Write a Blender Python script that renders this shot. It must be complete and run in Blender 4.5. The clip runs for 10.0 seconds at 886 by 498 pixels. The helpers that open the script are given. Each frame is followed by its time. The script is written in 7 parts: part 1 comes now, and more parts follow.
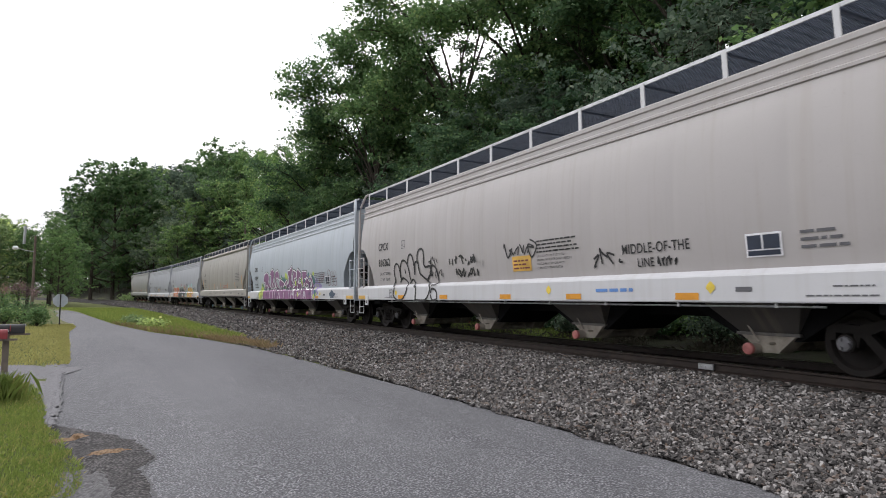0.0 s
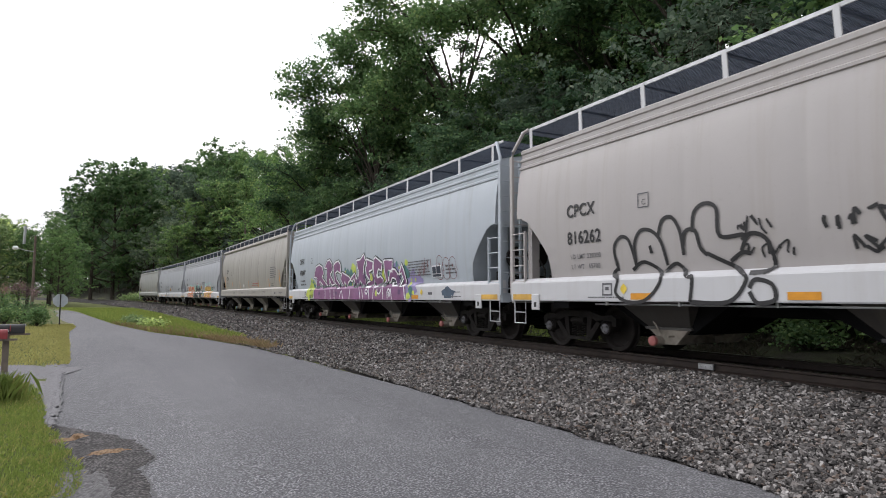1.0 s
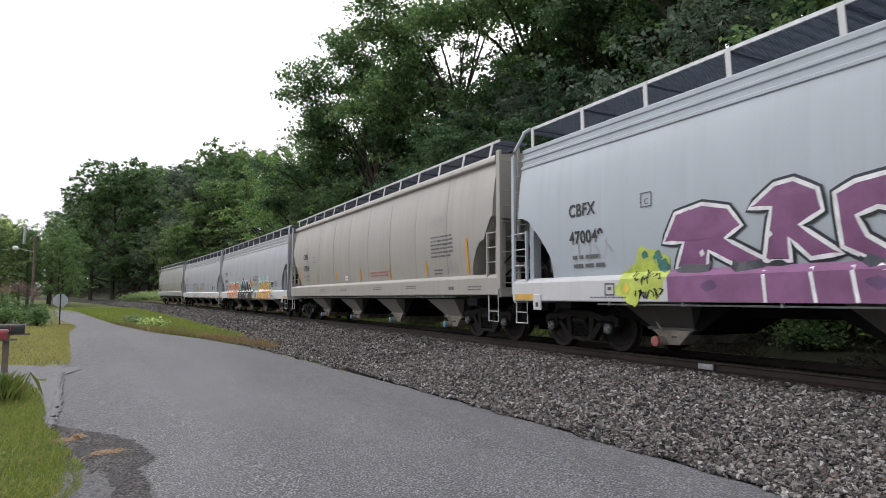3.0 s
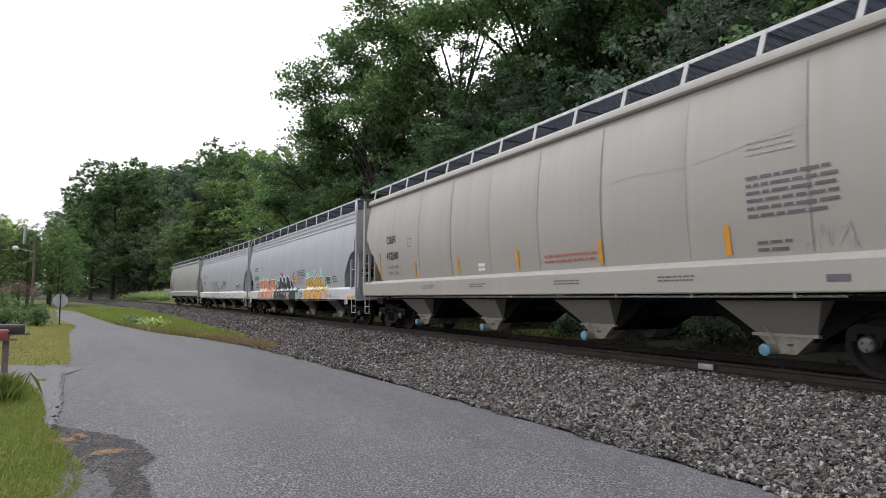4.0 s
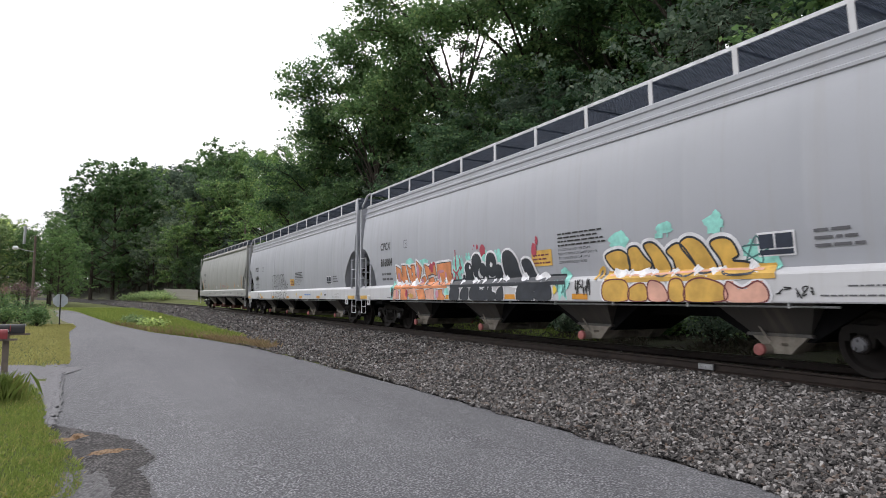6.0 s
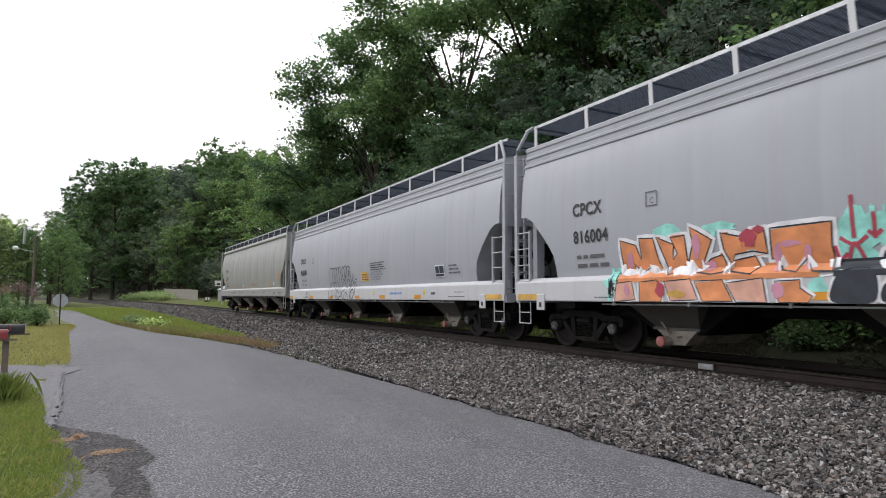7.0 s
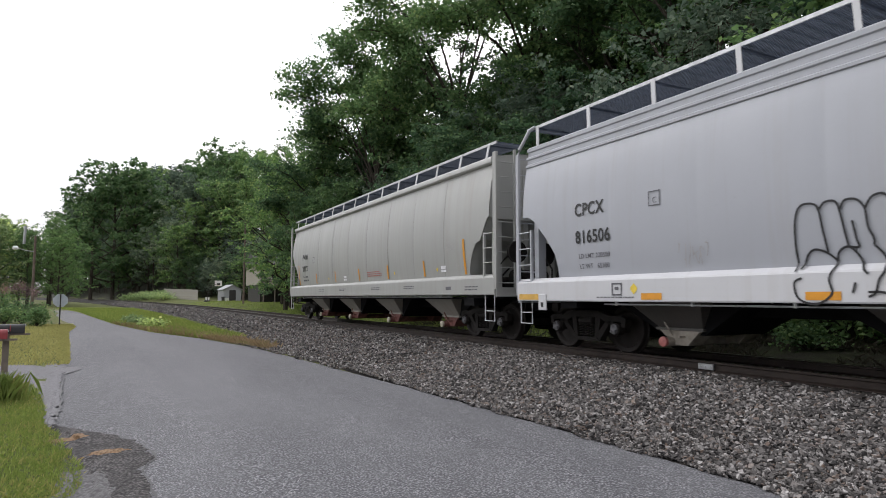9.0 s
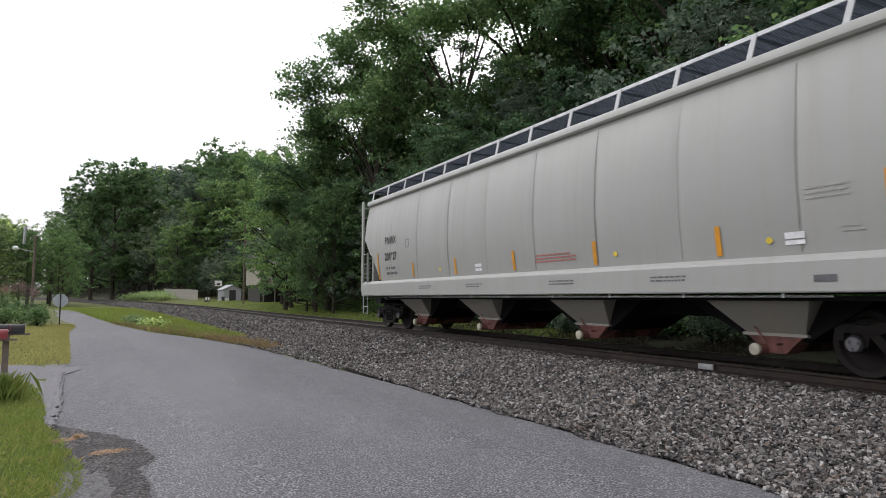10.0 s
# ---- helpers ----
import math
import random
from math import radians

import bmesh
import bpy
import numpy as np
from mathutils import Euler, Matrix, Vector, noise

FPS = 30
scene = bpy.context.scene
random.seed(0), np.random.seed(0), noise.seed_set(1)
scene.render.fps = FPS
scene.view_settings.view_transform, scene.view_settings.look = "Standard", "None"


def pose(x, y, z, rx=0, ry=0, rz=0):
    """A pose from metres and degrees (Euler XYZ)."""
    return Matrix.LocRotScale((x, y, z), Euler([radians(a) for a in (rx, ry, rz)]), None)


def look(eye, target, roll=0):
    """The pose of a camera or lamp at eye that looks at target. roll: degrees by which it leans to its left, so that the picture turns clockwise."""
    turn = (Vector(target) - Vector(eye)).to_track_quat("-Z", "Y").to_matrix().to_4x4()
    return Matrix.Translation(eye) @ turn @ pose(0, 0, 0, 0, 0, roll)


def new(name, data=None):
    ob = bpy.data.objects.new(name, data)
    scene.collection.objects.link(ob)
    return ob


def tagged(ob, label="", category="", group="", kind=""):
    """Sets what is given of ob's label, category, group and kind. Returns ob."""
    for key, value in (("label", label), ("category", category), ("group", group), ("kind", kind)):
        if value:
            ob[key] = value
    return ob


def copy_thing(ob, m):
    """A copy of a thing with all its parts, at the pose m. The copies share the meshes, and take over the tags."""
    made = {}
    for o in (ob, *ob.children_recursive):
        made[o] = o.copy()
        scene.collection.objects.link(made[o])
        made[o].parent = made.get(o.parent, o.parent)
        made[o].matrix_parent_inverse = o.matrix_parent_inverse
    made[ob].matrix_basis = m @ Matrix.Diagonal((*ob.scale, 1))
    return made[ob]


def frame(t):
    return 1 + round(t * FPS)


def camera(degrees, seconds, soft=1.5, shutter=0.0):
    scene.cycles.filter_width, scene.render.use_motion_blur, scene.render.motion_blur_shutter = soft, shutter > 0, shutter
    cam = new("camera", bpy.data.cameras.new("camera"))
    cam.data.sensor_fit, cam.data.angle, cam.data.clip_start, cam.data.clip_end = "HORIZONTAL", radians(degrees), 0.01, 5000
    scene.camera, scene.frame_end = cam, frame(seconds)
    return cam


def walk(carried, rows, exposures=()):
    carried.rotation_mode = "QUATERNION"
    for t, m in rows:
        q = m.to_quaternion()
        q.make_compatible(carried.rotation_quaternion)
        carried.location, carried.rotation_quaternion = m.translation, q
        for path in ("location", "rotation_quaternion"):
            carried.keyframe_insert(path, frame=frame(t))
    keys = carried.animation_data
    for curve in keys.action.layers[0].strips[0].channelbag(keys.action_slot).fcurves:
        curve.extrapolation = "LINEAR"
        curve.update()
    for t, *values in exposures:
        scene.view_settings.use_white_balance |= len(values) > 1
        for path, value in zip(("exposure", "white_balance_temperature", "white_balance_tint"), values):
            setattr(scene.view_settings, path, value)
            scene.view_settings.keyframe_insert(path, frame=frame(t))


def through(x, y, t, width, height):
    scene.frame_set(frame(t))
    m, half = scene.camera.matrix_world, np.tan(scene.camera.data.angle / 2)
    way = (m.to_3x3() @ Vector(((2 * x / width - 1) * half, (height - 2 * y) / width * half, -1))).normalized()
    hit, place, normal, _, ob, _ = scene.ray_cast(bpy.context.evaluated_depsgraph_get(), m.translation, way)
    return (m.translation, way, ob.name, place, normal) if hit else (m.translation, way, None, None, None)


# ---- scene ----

# ---- camera: on a stand, level with a standing eye, beside the road ----
cam = camera(70.77, 10.0, soft=0.6, shutter=0.08)
EYE = (0.0, 0.0, 1.65)
AIM = (EYE[0] - 8.8387, EYE[1] + 4.611, EYE[2] + 0.7849)
walk(cam, [(0, look(EYE, AIM, 0.09)), (10, look(EYE, AIM, 0.09))])

# ---- light: high evening overcast, brightest over the valley ----
world = bpy.data.worlds.new("sky")
scene.world = world
world.use_nodes = True
SUN_EL, SUN_AZ = radians(38), radians(242)


def build_sky():
    nt = world.node_tree
    nt.nodes.clear()
    out = nt.nodes.new("ShaderNodeOutputWorld")
    bg = nt.nodes.new("ShaderNodeBackground")
    sky = nt.nodes.new("ShaderNodeTexSky")
    sky.sky_type, sky.sun_disc, sky.sun_elevation, sky.sun_rotation = "NISHITA", False, SUN_EL, SUN_AZ
    sky_gain = nt.nodes.new("ShaderNodeVectorMath")
    sky_gain.operation = "SCALE"
    sky_gain.inputs["Scale"].default_value = 0.10
    co = nt.nodes.new("ShaderNodeTexCoord")
    mp = nt.nodes.new("ShaderNodeMapping")
    mp.inputs["Scale"].default_value = (1.0, 1.0, 3.2)
    noise_a = nt.nodes.new("ShaderNodeTexNoise")
    noise_a.inputs["Scale"].default_value, noise_a.inputs["Detail"].default_value = 1.6, 5.0
    ramp = nt.nodes.new("ShaderNodeValToRGB")
    ramp.color_ramp.elements[0].position, ramp.color_ramp.elements[0].color = 0.30, (0.99, 0.93, 0.95, 1)
    ramp.color_ramp.elements[1].position, ramp.color_ramp.elements[1].color = 0.66, (1.00, 1.03, 1.12, 1)
    cover = nt.nodes.new("ShaderNodeValToRGB")
    cover.color_ramp.elements[0].position, cover.color_ramp.elements[0].color = 0.22, (0.55, 0.55, 0.55, 1)
    cover.color_ramp.elements[1].position, cover.color_ramp.elements[1].color = 0.40, (0.97, 0.97, 0.97, 1)
    sep = nt.nodes.new("ShaderNodeSeparateXYZ")
    high = nt.nodes.new("ShaderNodeMapRange")
    high.inputs["From Min"].default_value, high.inputs["From Max"].default_value = 0.02, 0.42
    high.inputs["To Min"].default_value, high.inputs["To Max"].default_value = 0.56, 1.52
    lift = nt.nodes.new("ShaderNodeVectorMath")
    lift.operation = "SCALE"
    mix = nt.nodes.new("ShaderNodeMix")
    mix.data_type = "RGBA"
    lk = nt.links.new
    lk(co.outputs["Generated"], mp.inputs["Vector"])
    lk(mp.outputs["Vector"], noise_a.inputs["Vector"])
    lk(noise_a.outputs["Fac"], ramp.inputs["Fac"])
    lk(noise_a.outputs["Fac"], cover.inputs["Fac"])
    lk(co.outputs["Generated"], sep.inputs[0])
    lk(sep.outputs["Z"], high.inputs["Value"])
    lk(ramp.outputs["Color"], lift.inputs[0])
    # brighter towards the low sun behind the cloud
    glow = nt.nodes.new("ShaderNodeVectorMath")
    glow.operation = "DOT_PRODUCT"
    glow.inputs[1].default_value = (-0.93, -0.15, 0.33)
    west = nt.nodes.new("ShaderNodeMapRange")
    west.inputs["From Min"].default_value, west.inputs["From Max"].default_value = -1.0, 1.0
    west.inputs["To Min"].default_value, west.inputs["To Max"].default_value = 0.62, 1.38
    both = nt.nodes.new("ShaderNodeMath")
    both.operation = "MULTIPLY"
    lk(co.outputs["Generated"], glow.inputs[0])
    lk(glow.outputs["Value"], west.inputs["Value"])
    lk(high.outputs["Result"], both.inputs[0])
    lk(west.outputs["Result"], both.inputs[1])
    lk(both.outputs["Value"], lift.inputs["Scale"])
    lk(sky.outputs["Color"], sky_gain.inputs[0])
    lk(cover.outputs["Color"], mix.inputs["Factor"])
    lk(sky_gain.outputs["Vector"], mix.inputs["A"])
    lk(lift.outputs["Vector"], mix.inputs["B"])
    lk(mix.outputs["Result"], bg.inputs["Color"])
    bg.inputs["Strength"].default_value = 1.0
    lk(bg.outputs["Background"], out.inputs["Surface"])


build_sky()
sun = new("sun", bpy.data.lights.new("sun", "SUN"))
sun.data.energy, sun.data.angle, sun.data.color = 0.70, radians(25), (1.0, 0.96, 0.92)
sun.rotation_euler = (radians(52), 0, radians(-62))
scene.view_settings.exposure = 0.0

# ---- the line: straight past the camera, then a wide curve ----
TRACK_Y, RAIL_Z, BEND_X, BEND_R = 9.623, 0.60, -16.0, 1000.0
SPEED, CAR_PITCH, LAST_GAP = 10.226, 20.39, -104.02


def rail_z(s):
    return RAIL_Z + 0.004 * max(0.0, -40.0 - s)


def line(s, off=0.0, z=0.0):
    """A point of the line at s metres, off metres to the far side, z above the rails."""
    if s >= BEND_X:
        x, y, a = s, TRACK_Y, 0.0
    else:
        a = (BEND_X - s) / BEND_R
        x, y = BEND_X - BEND_R * math.sin(a), TRACK_Y - BEND_R * (1 - math.cos(a))
    return Vector((x - off * math.sin(a), y + off * math.cos(a), rail_z(s) + z))


def sn(x, y):
    """The inverse of line(): the distance along it and the offset to the far side."""
    if x >= BEND_X:
        return x, y - TRACK_Y
    cx, cy = BEND_X, TRACK_Y - BEND_R
    return BEND_X - BEND_R * math.atan2(BEND_X - x, y - cy), math.hypot(x - cx, y - cy) - BEND_R


# ---- materials ----
class Mat:
    """A small builder for node materials."""

    def __init__(self, name, rough=0.6, metal=0.0, spec=0.5):
        self.m = bpy.data.materials.new(name)
        self.m.use_nodes = True
        self.nt = self.m.node_tree
        self.b = self.nt.nodes["Principled BSDF"]
        self.b.inputs["Roughness"].default_value = rough
        self.b.inputs["Metallic"].default_value = metal
        self.b.inputs["Specular IOR Level"].default_value = spec
        self.co = self.nt.nodes.new("ShaderNodeTexCoord")

    def put(self, socket, value):
        if hasattr(value, "is_linked"):
            self.nt.links.new(value, socket)
        else:
            socket.default_value = value

    def noise(self, scale, detail=4.0, rough=0.55, stretch=None, space="Object"):
        n = self.nt.nodes.new("ShaderNodeTexNoise")
        n.inputs["Scale"].default_value, n.inputs["Detail"].default_value, n.inputs["Roughness"].default_value = scale, detail, rough
        v = self.co.outputs[space]
        if stretch:
            mp = self.nt.nodes.new("ShaderNodeMapping")
            mp.inputs["Scale"].default_value = stretch
            self.nt.links.new(v, mp.inputs["Vector"])
            v = mp.outputs["Vector"]
        self.nt.links.new(v, n.inputs["Vector"])
        return n.outputs["Fac"]

    def cells(self, scale, feature="F1", out="Distance", space="Object"):
        n = self.nt.nodes.new("ShaderNodeTexVoronoi")
        n.feature = feature
        n.inputs["Scale"].default_value = scale
        self.nt.links.new(self.co.outputs[space], n.inputs["Vector"])
        return n.outputs[out]

    def ramp(self, fac, *stops):
        n = self.nt.nodes.new("ShaderNodeValToRGB")
        el = n.color_ramp.elements
        while len(el) < len(stops):
            el.new(0.5)
        for e, (pos, col) in zip(el, stops):
            e.position = pos
            e.color = (*col, 1) if isinstance(col, tuple) else (col, col, col, 1)
        self.put(n.inputs["Fac"], fac)
        return n.outputs["Color"]

    def mix(self, fac, a, b, mode="MIX"):
        n = self.nt.nodes.new("ShaderNodeMix")
        n.data_type, n.blend_type = "RGBA", mode
        for key, v in (("Factor", fac), ("A", a), ("B", b)):
            if isinstance(v, tuple):
                v = (*v, 1)
            sock = [q for q in n.inputs if q.name == key and (q.type == "RGBA" or key == "Factor" and q.type == "VALUE")][0]
            self.put(sock, v)
        return [q for q in n.outputs if q.type == "RGBA"][0]

    def island(self):
        n = self.nt.nodes.new("ShaderNodeNewGeometry")
        return n.outputs["Random Per Island"]

    def each(self):
        n = self.nt.nodes.new("ShaderNodeObjectInfo")
        return n.outputs["Random"]

    def axis(self, k, space="Object"):
        n = self.nt.nodes.new("ShaderNodeSeparateXYZ")
        self.nt.links.new(self.co.outputs[space], n.inputs[0])
        return n.outputs[k]

    def color(self, c):
        self.put(self.b.inputs["Base Color"], (*c, 1) if isinstance(c, tuple) else c)
        return self

    def rough(self, v):
        self.put(self.b.inputs["Roughness"], v)
        return self

    def bump(self, h, strength=0.4, dist=0.01):
        n = self.nt.nodes.new("ShaderNodeBump")
        n.inputs["Strength"].default_value, n.inputs["Distance"].default_value = strength, dist
        self.put(n.inputs["Height"], h)
        self.nt.links.new(n.outputs["Normal"], self.b.inputs["Normal"])
        return self

    def leafy(self, col, through=0.35):
        """Turns the surface into thin leaf: some light passes."""
        t = self.nt.nodes.new("ShaderNodeBsdfTranslucent")
        mx = self.nt.nodes.new("ShaderNodeMixShader")
        mx.inputs[0].default_value = through
        self.put(self.b.inputs["Base Color"], col)
        self.put(t.inputs["Color"], col)
        out = self.nt.nodes["Material Output"]
        self.nt.links.new(self.b.outputs[0], mx.inputs[1])
        self.nt.links.new(t.outputs[0], mx.inputs[2])
        self.nt.links.new(mx.outputs[0], out.inputs["Surface"])
        return self


def sc(c, k):
    return tuple(min(1.0, v * k) for v in c)


def plain(name, c, rough=0.6, metal=0.0, vary=0.18, scale=6.0, spec=0.5):
    m = Mat(name, rough, metal, spec)
    n = m.noise(scale, 5)
    m.color(m.ramp(n, (0.3, sc(c, 1 - vary)), (0.7, sc(c, 1 + vary))))
    m.bump(m.noise(scale * 14, 3), 0.12, 0.004)
    return m.m


def car_paint(name, c, dirt=(0.30, 0.26, 0.21), amount=0.35):
    """Weathered gloss paint with rain streaks, dust low down and soft blotches."""
    m = Mat(name, 0.42)
    streak = m.noise(1.0, 4, 0.6, (5.0, 0.4, 0.22))
    blotch = m.noise(0.7, 5, 0.6)
    fine = m.noise(14, 4)
    base = m.mix(m.ramp(blotch, (0.35, 0.0), (0.75, 0.45)), c, sc(c, 0.86))
    base = m.mix(m.ramp(streak, (0.52, 0.0), (0.80, amount)), base, dirt)
    base = m.mix(m.ramp(fine, (0.62, 0.0), (0.85, amount * 0.5)), base, sc(dirt, 0.7))
    m.color(base)
    m.rough(m.ramp(streak, (0.3, 0.36), (0.8, 0.6)))
    m.bump(m.noise(1.1, 3, 0.5, (1.0, 0.3, 0.25)), 0.25, 0.03)
    return m.m


PAINT = {
    "warm": car_paint("paint_warm_grey", (0.40, 0.378, 0.372)),
    "blue": car_paint("paint_pale_blue", (0.40, 0.445, 0.49), amount=0.2),
    "tan": car_paint("paint_tan", (0.335, 0.318, 0.290), amount=0.35),
    "white": car_paint("paint_white_grey", (0.375, 0.388, 0.422), amount=0.2),
    "pale": car_paint("paint_pale_grey", (0.325, 0.33, 0.315), amount=0.25),
}
WHITE = car_paint("paint_white", (0.54, 0.545, 0.56), amount=0.22)
BLACK = plain("paint_black", (0.018, 0.018, 0.02), 0.5)
# near black puts the shade below the car into the colour
UNDER_SHADE = plain("under_black", (0.007, 0.007, 0.008), 0.85, spec=0.15)
STEEL_DARK = plain("truck_steel", (0.011, 0.0095, 0.0085), 0.8, 0.0, 0.4, spec=0.2)
WHEEL_STEEL = plain("wheel_steel", (0.013, 0.0105, 0.0095), 0.75, 0.0, 0.3, spec=0.25)
GALV = plain("galvanised", (0.42, 0.43, 0.44), 0.45, 0.7, 0.2)
GRATE = plain("grating", (0.085, 0.105, 0.145), 0.6, 0.4)
RUST = plain("rust", (0.085, 0.047, 0.030), 0.85, 0.2, 0.35, 3.0)
ORANGE = plain("reflector_orange", (0.62, 0.27, 0.02), 0.4, 0, 0.12)
REDCAP = plain("red_cap", (0.36, 0.12, 0.11), 0.6, 0, 0.3)
BLUECAP = plain("blue_cap", (0.13, 0.27, 0.38), 0.5, 0, 0.25)
WHITECAP = plain("white_cap", (0.42, 0.39, 0.31), 0.6, 0, 0.2)
CAP_STEEL = plain("bearing_cap", (0.13, 0.13, 0.14), 0.5, 0.5, 0.3)
PAN_RED = plain("pan_red", (0.17, 0.07, 0.06), 0.8, 0, 0.5, 5.0)
PAN_TAN = plain("pan_tan", (0.30, 0.27, 0.23), 0.8, 0, 0.35, 5.0)
# ACF chutes: car paint darkened to hold the shade under the sill
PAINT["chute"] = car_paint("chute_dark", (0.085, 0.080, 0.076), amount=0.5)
PAINT["chute_tan"] = car_paint("chute_tan", (0.30, 0.285, 0.255), amount=0.45)

# ---- mesh helpers ----
class MB:
    """Collects vertices and faces of one mesh."""

    def __init__(self):
        self.v, self.f = [], []

    def add(self, vs, fs):
        n = len(self.v)
        self.v += [tuple(p) for p in vs]
        self.f += [tuple(i + n for i in q) for q in fs]
        return self

    def box(self, x0, x1, y0, y1, z0, z1, bevel=0.0):
        if bevel <= 0:
            vs = [(x, y, z) for x in (x0, x1) for y in (y0, y1) for z in (z0, z1)]
            return self.add(vs, [(0, 1, 3, 2), (4, 6, 7, 5), (0, 4, 5, 1), (2, 3, 7, 6), (0, 2, 6, 4), (1, 5, 7, 3)])
        b = bevel
        ring = [(y0 + b, z0), (y1 - b, z0), (y1, z0 + b), (y1, z1 - b), (y1 - b, z1), (y0 + b, z1), (y0, z1 - b), (y0, z0 + b)]
        return self.sweep([(x0, 0, 0), (x1, 0, 0)], ring)

    def sweep(self, path, ring):
        """ring: (y, z) outline, shifted along the path's points."""
        k, vs, fs = len(ring), [], []
        for px, py, pz in path:
            vs += [(px, py + y, pz + z) for y, z in ring]
        for i in range(len(path) - 1):
            for j in range(k):
                a, b = i * k + j, i * k + (j + 1) % k
                fs.append((a, b, b + k, a + k))
        fs += [tuple(range(k - 1, -1, -1)), tuple(range((len(path) - 1) * k, len(path) * k))]
        return self.add(vs, fs)

    def tube(self, pts, r, n=6, r1=None):
        pts = [Vector(p) for p in pts]
        vs, fs = [], []
        for i, p in enumerate(pts):
            d = (pts[min(i + 1, len(pts) - 1)] - pts[max(i - 1, 0)]).normalized()
            side = d.cross(Vector((0, 0, 1)) if abs(d.z) < 0.9 else Vector((1, 0, 0))).normalized()
            up = side.cross(d)
            rr = r if r1 is None else r + (r1 - r) * i / (len(pts) - 1)
            vs += [p + (side * math.cos(2 * math.pi * k / n) + up * math.sin(2 * math.pi * k / n)) * rr for k in range(n)]
        for i in range(len(pts) - 1):
            for k in range(n):
                a, b = i * n + k, i * n + (k + 1) % n
                fs.append((a, b, b + n, a + n))
        fs += [tuple(range(n - 1, -1, -1)), tuple(range((len(pts) - 1) * n, len(pts) * n))]
        return self.add(vs, fs)

    def lathe_y(self, cx, cz, prof, n=24):
        """prof: (y, r) pairs turned about the line through (cx, cz) along y."""
        vs, fs = [], []
        for y, r in prof:
            vs += [(cx + r * math.cos(2 * math.pi * k / n), y, cz + r * math.sin(2 * math.pi * k / n)) for k in range(n)]
        for i in range(len(prof) - 1):
            for k in range(n):
                a, b = i * n + k, i * n + (k + 1) % n
                fs.append((a, b, b + n, a + n))
        fs += [tuple(range(n)), tuple(range((len(prof) - 1) * n, len(prof) * n))]
        return self.add(vs, fs)

    def prism_y(self, outline, y0, y1):
        """outline: (x, z) polygon, given depth from y0 to y1."""
        n = len(outline)
        vs = [(x, y0, z) for x, z in outline] + [(x, y1, z) for x, z in outline]
        fs = [tuple(range(n)), tuple(range(2 * n - 1, n - 1, -1))] + [(i, i + n, (i + 1) % n + n, (i + 1) % n) for i in range(n)]
        return self.add(vs, fs)

    def mesh(self, name, mat, smooth=False):
        me = bpy.data.meshes.new(name)
        me.from_pydata(self.v, [], self.f)
        bm = bmesh.new()
        bm.from_mesh(me)
        bmesh.ops.recalc_face_normals(bm, faces=bm.faces)
        bm.to_mesh(me)
        bm.free()
        if smooth:
            me.shade_smooth()
            me.set_sharp_from_angle(angle=radians(35))
        me.materials.append(mat)
        return me


def part(name, mb, mat, parent, label="", m=None, smooth=False):
    """Links a mesh as one part under a thing or a part."""
    me = mb if isinstance(mb, bpy.types.Mesh) else mb.mesh(name, mat, smooth)
    ob = new(name, me)
    ob.parent = parent
    if m is not None:
        ob.matrix_basis = m
    if label:
        tagged(ob, label)
    return ob


def thing(name, mb, mat, label, category, group="", kind="", m=None, smooth=False):
    me = mb.mesh(name, mat, smooth) if isinstance(mb, MB) else mb
    ob = new(name, me)
    if m is not None:
        ob.matrix_basis = m
    return tagged(ob, label, category, group, kind)


def lerp(x, table):
    if x <= table[0][0]:
        return table[0][1]
    for (a, p), (b, q) in zip(table, table[1:]):
        if x <= b:
            return p + (q - p) * (x - a) / (b - a)
    return table[-1][1]


# ---- covered hopper cars ----
ACF = dict(
    side=[(1.44, 1.49), (1.70, 1.53), (2.05, 1.562), (2.45, 1.58), (2.85, 1.58), (3.25, 1.565), (3.60, 1.535), (3.85, 1.50), (3.97, 1.475)],
    eave=[(1.475, 3.97), (1.500, 3.985), (1.500, 4.03), (1.455, 4.06), (1.455, 4.15), (1.480, 4.17), (1.480, 4.21), (1.430, 4.24), (1.430, 4.33), (1.455, 4.35), (1.455, 4.42), (1.40, 4.46), (1.15, 4.53), (0.6, 4.62), (0.0, 4.66)],
    cut=[(8.56, 1.44), (8.565, 1.72), (8.61, 1.93), (8.72, 2.10), (8.92, 2.34), (9.15, 2.57), (9.32, 2.73), (9.50, 2.82), (9.64, 2.84)],
    end=9.72, sill0=0.99, sill1=1.41, board=4.90, board_y=1.40, step=1.62, lean=-0.04, mold=4.42, post=9.93)
TRI = dict(
    side=[(1.61, 1.49), (1.88, 1.525), (2.20, 1.558), (2.58, 1.58), (3.00, 1.58), (3.42, 1.56), (3.84, 1.515), (4.16, 1.46), (4.32, 1.43)],
    eave=[(1.43, 4.32), (1.43, 4.38), (1.49, 4.395), (1.515, 4.43), (1.515, 4.53), (1.49, 4.57), (1.40, 4.60), (1.1, 4.65), (0.6, 4.71), (0.0, 4.75)],
    cut=[(7.96, 1.61), (8.12, 1.76), (8.38, 2.12), (8.62, 2.44), (8.72, 2.56), (8.86, 2.60), (9.10, 2.88), (9.30, 3.10), (9.34, 3.12)],
    cut_r=[(8.34, 1.61), (8.36, 1.84), (8.46, 2.04), (8.62, 2.28), (8.76, 2.44), (8.98, 2.50), (9.14, 2.74), (9.30, 2.98), (9.34, 3.04)],
    end=9.40, sill0=1.13, sill1=1.57, board=4.94, board_y=1.42, step=1.38, lean=0.10, mold=4.60, post=9.66)


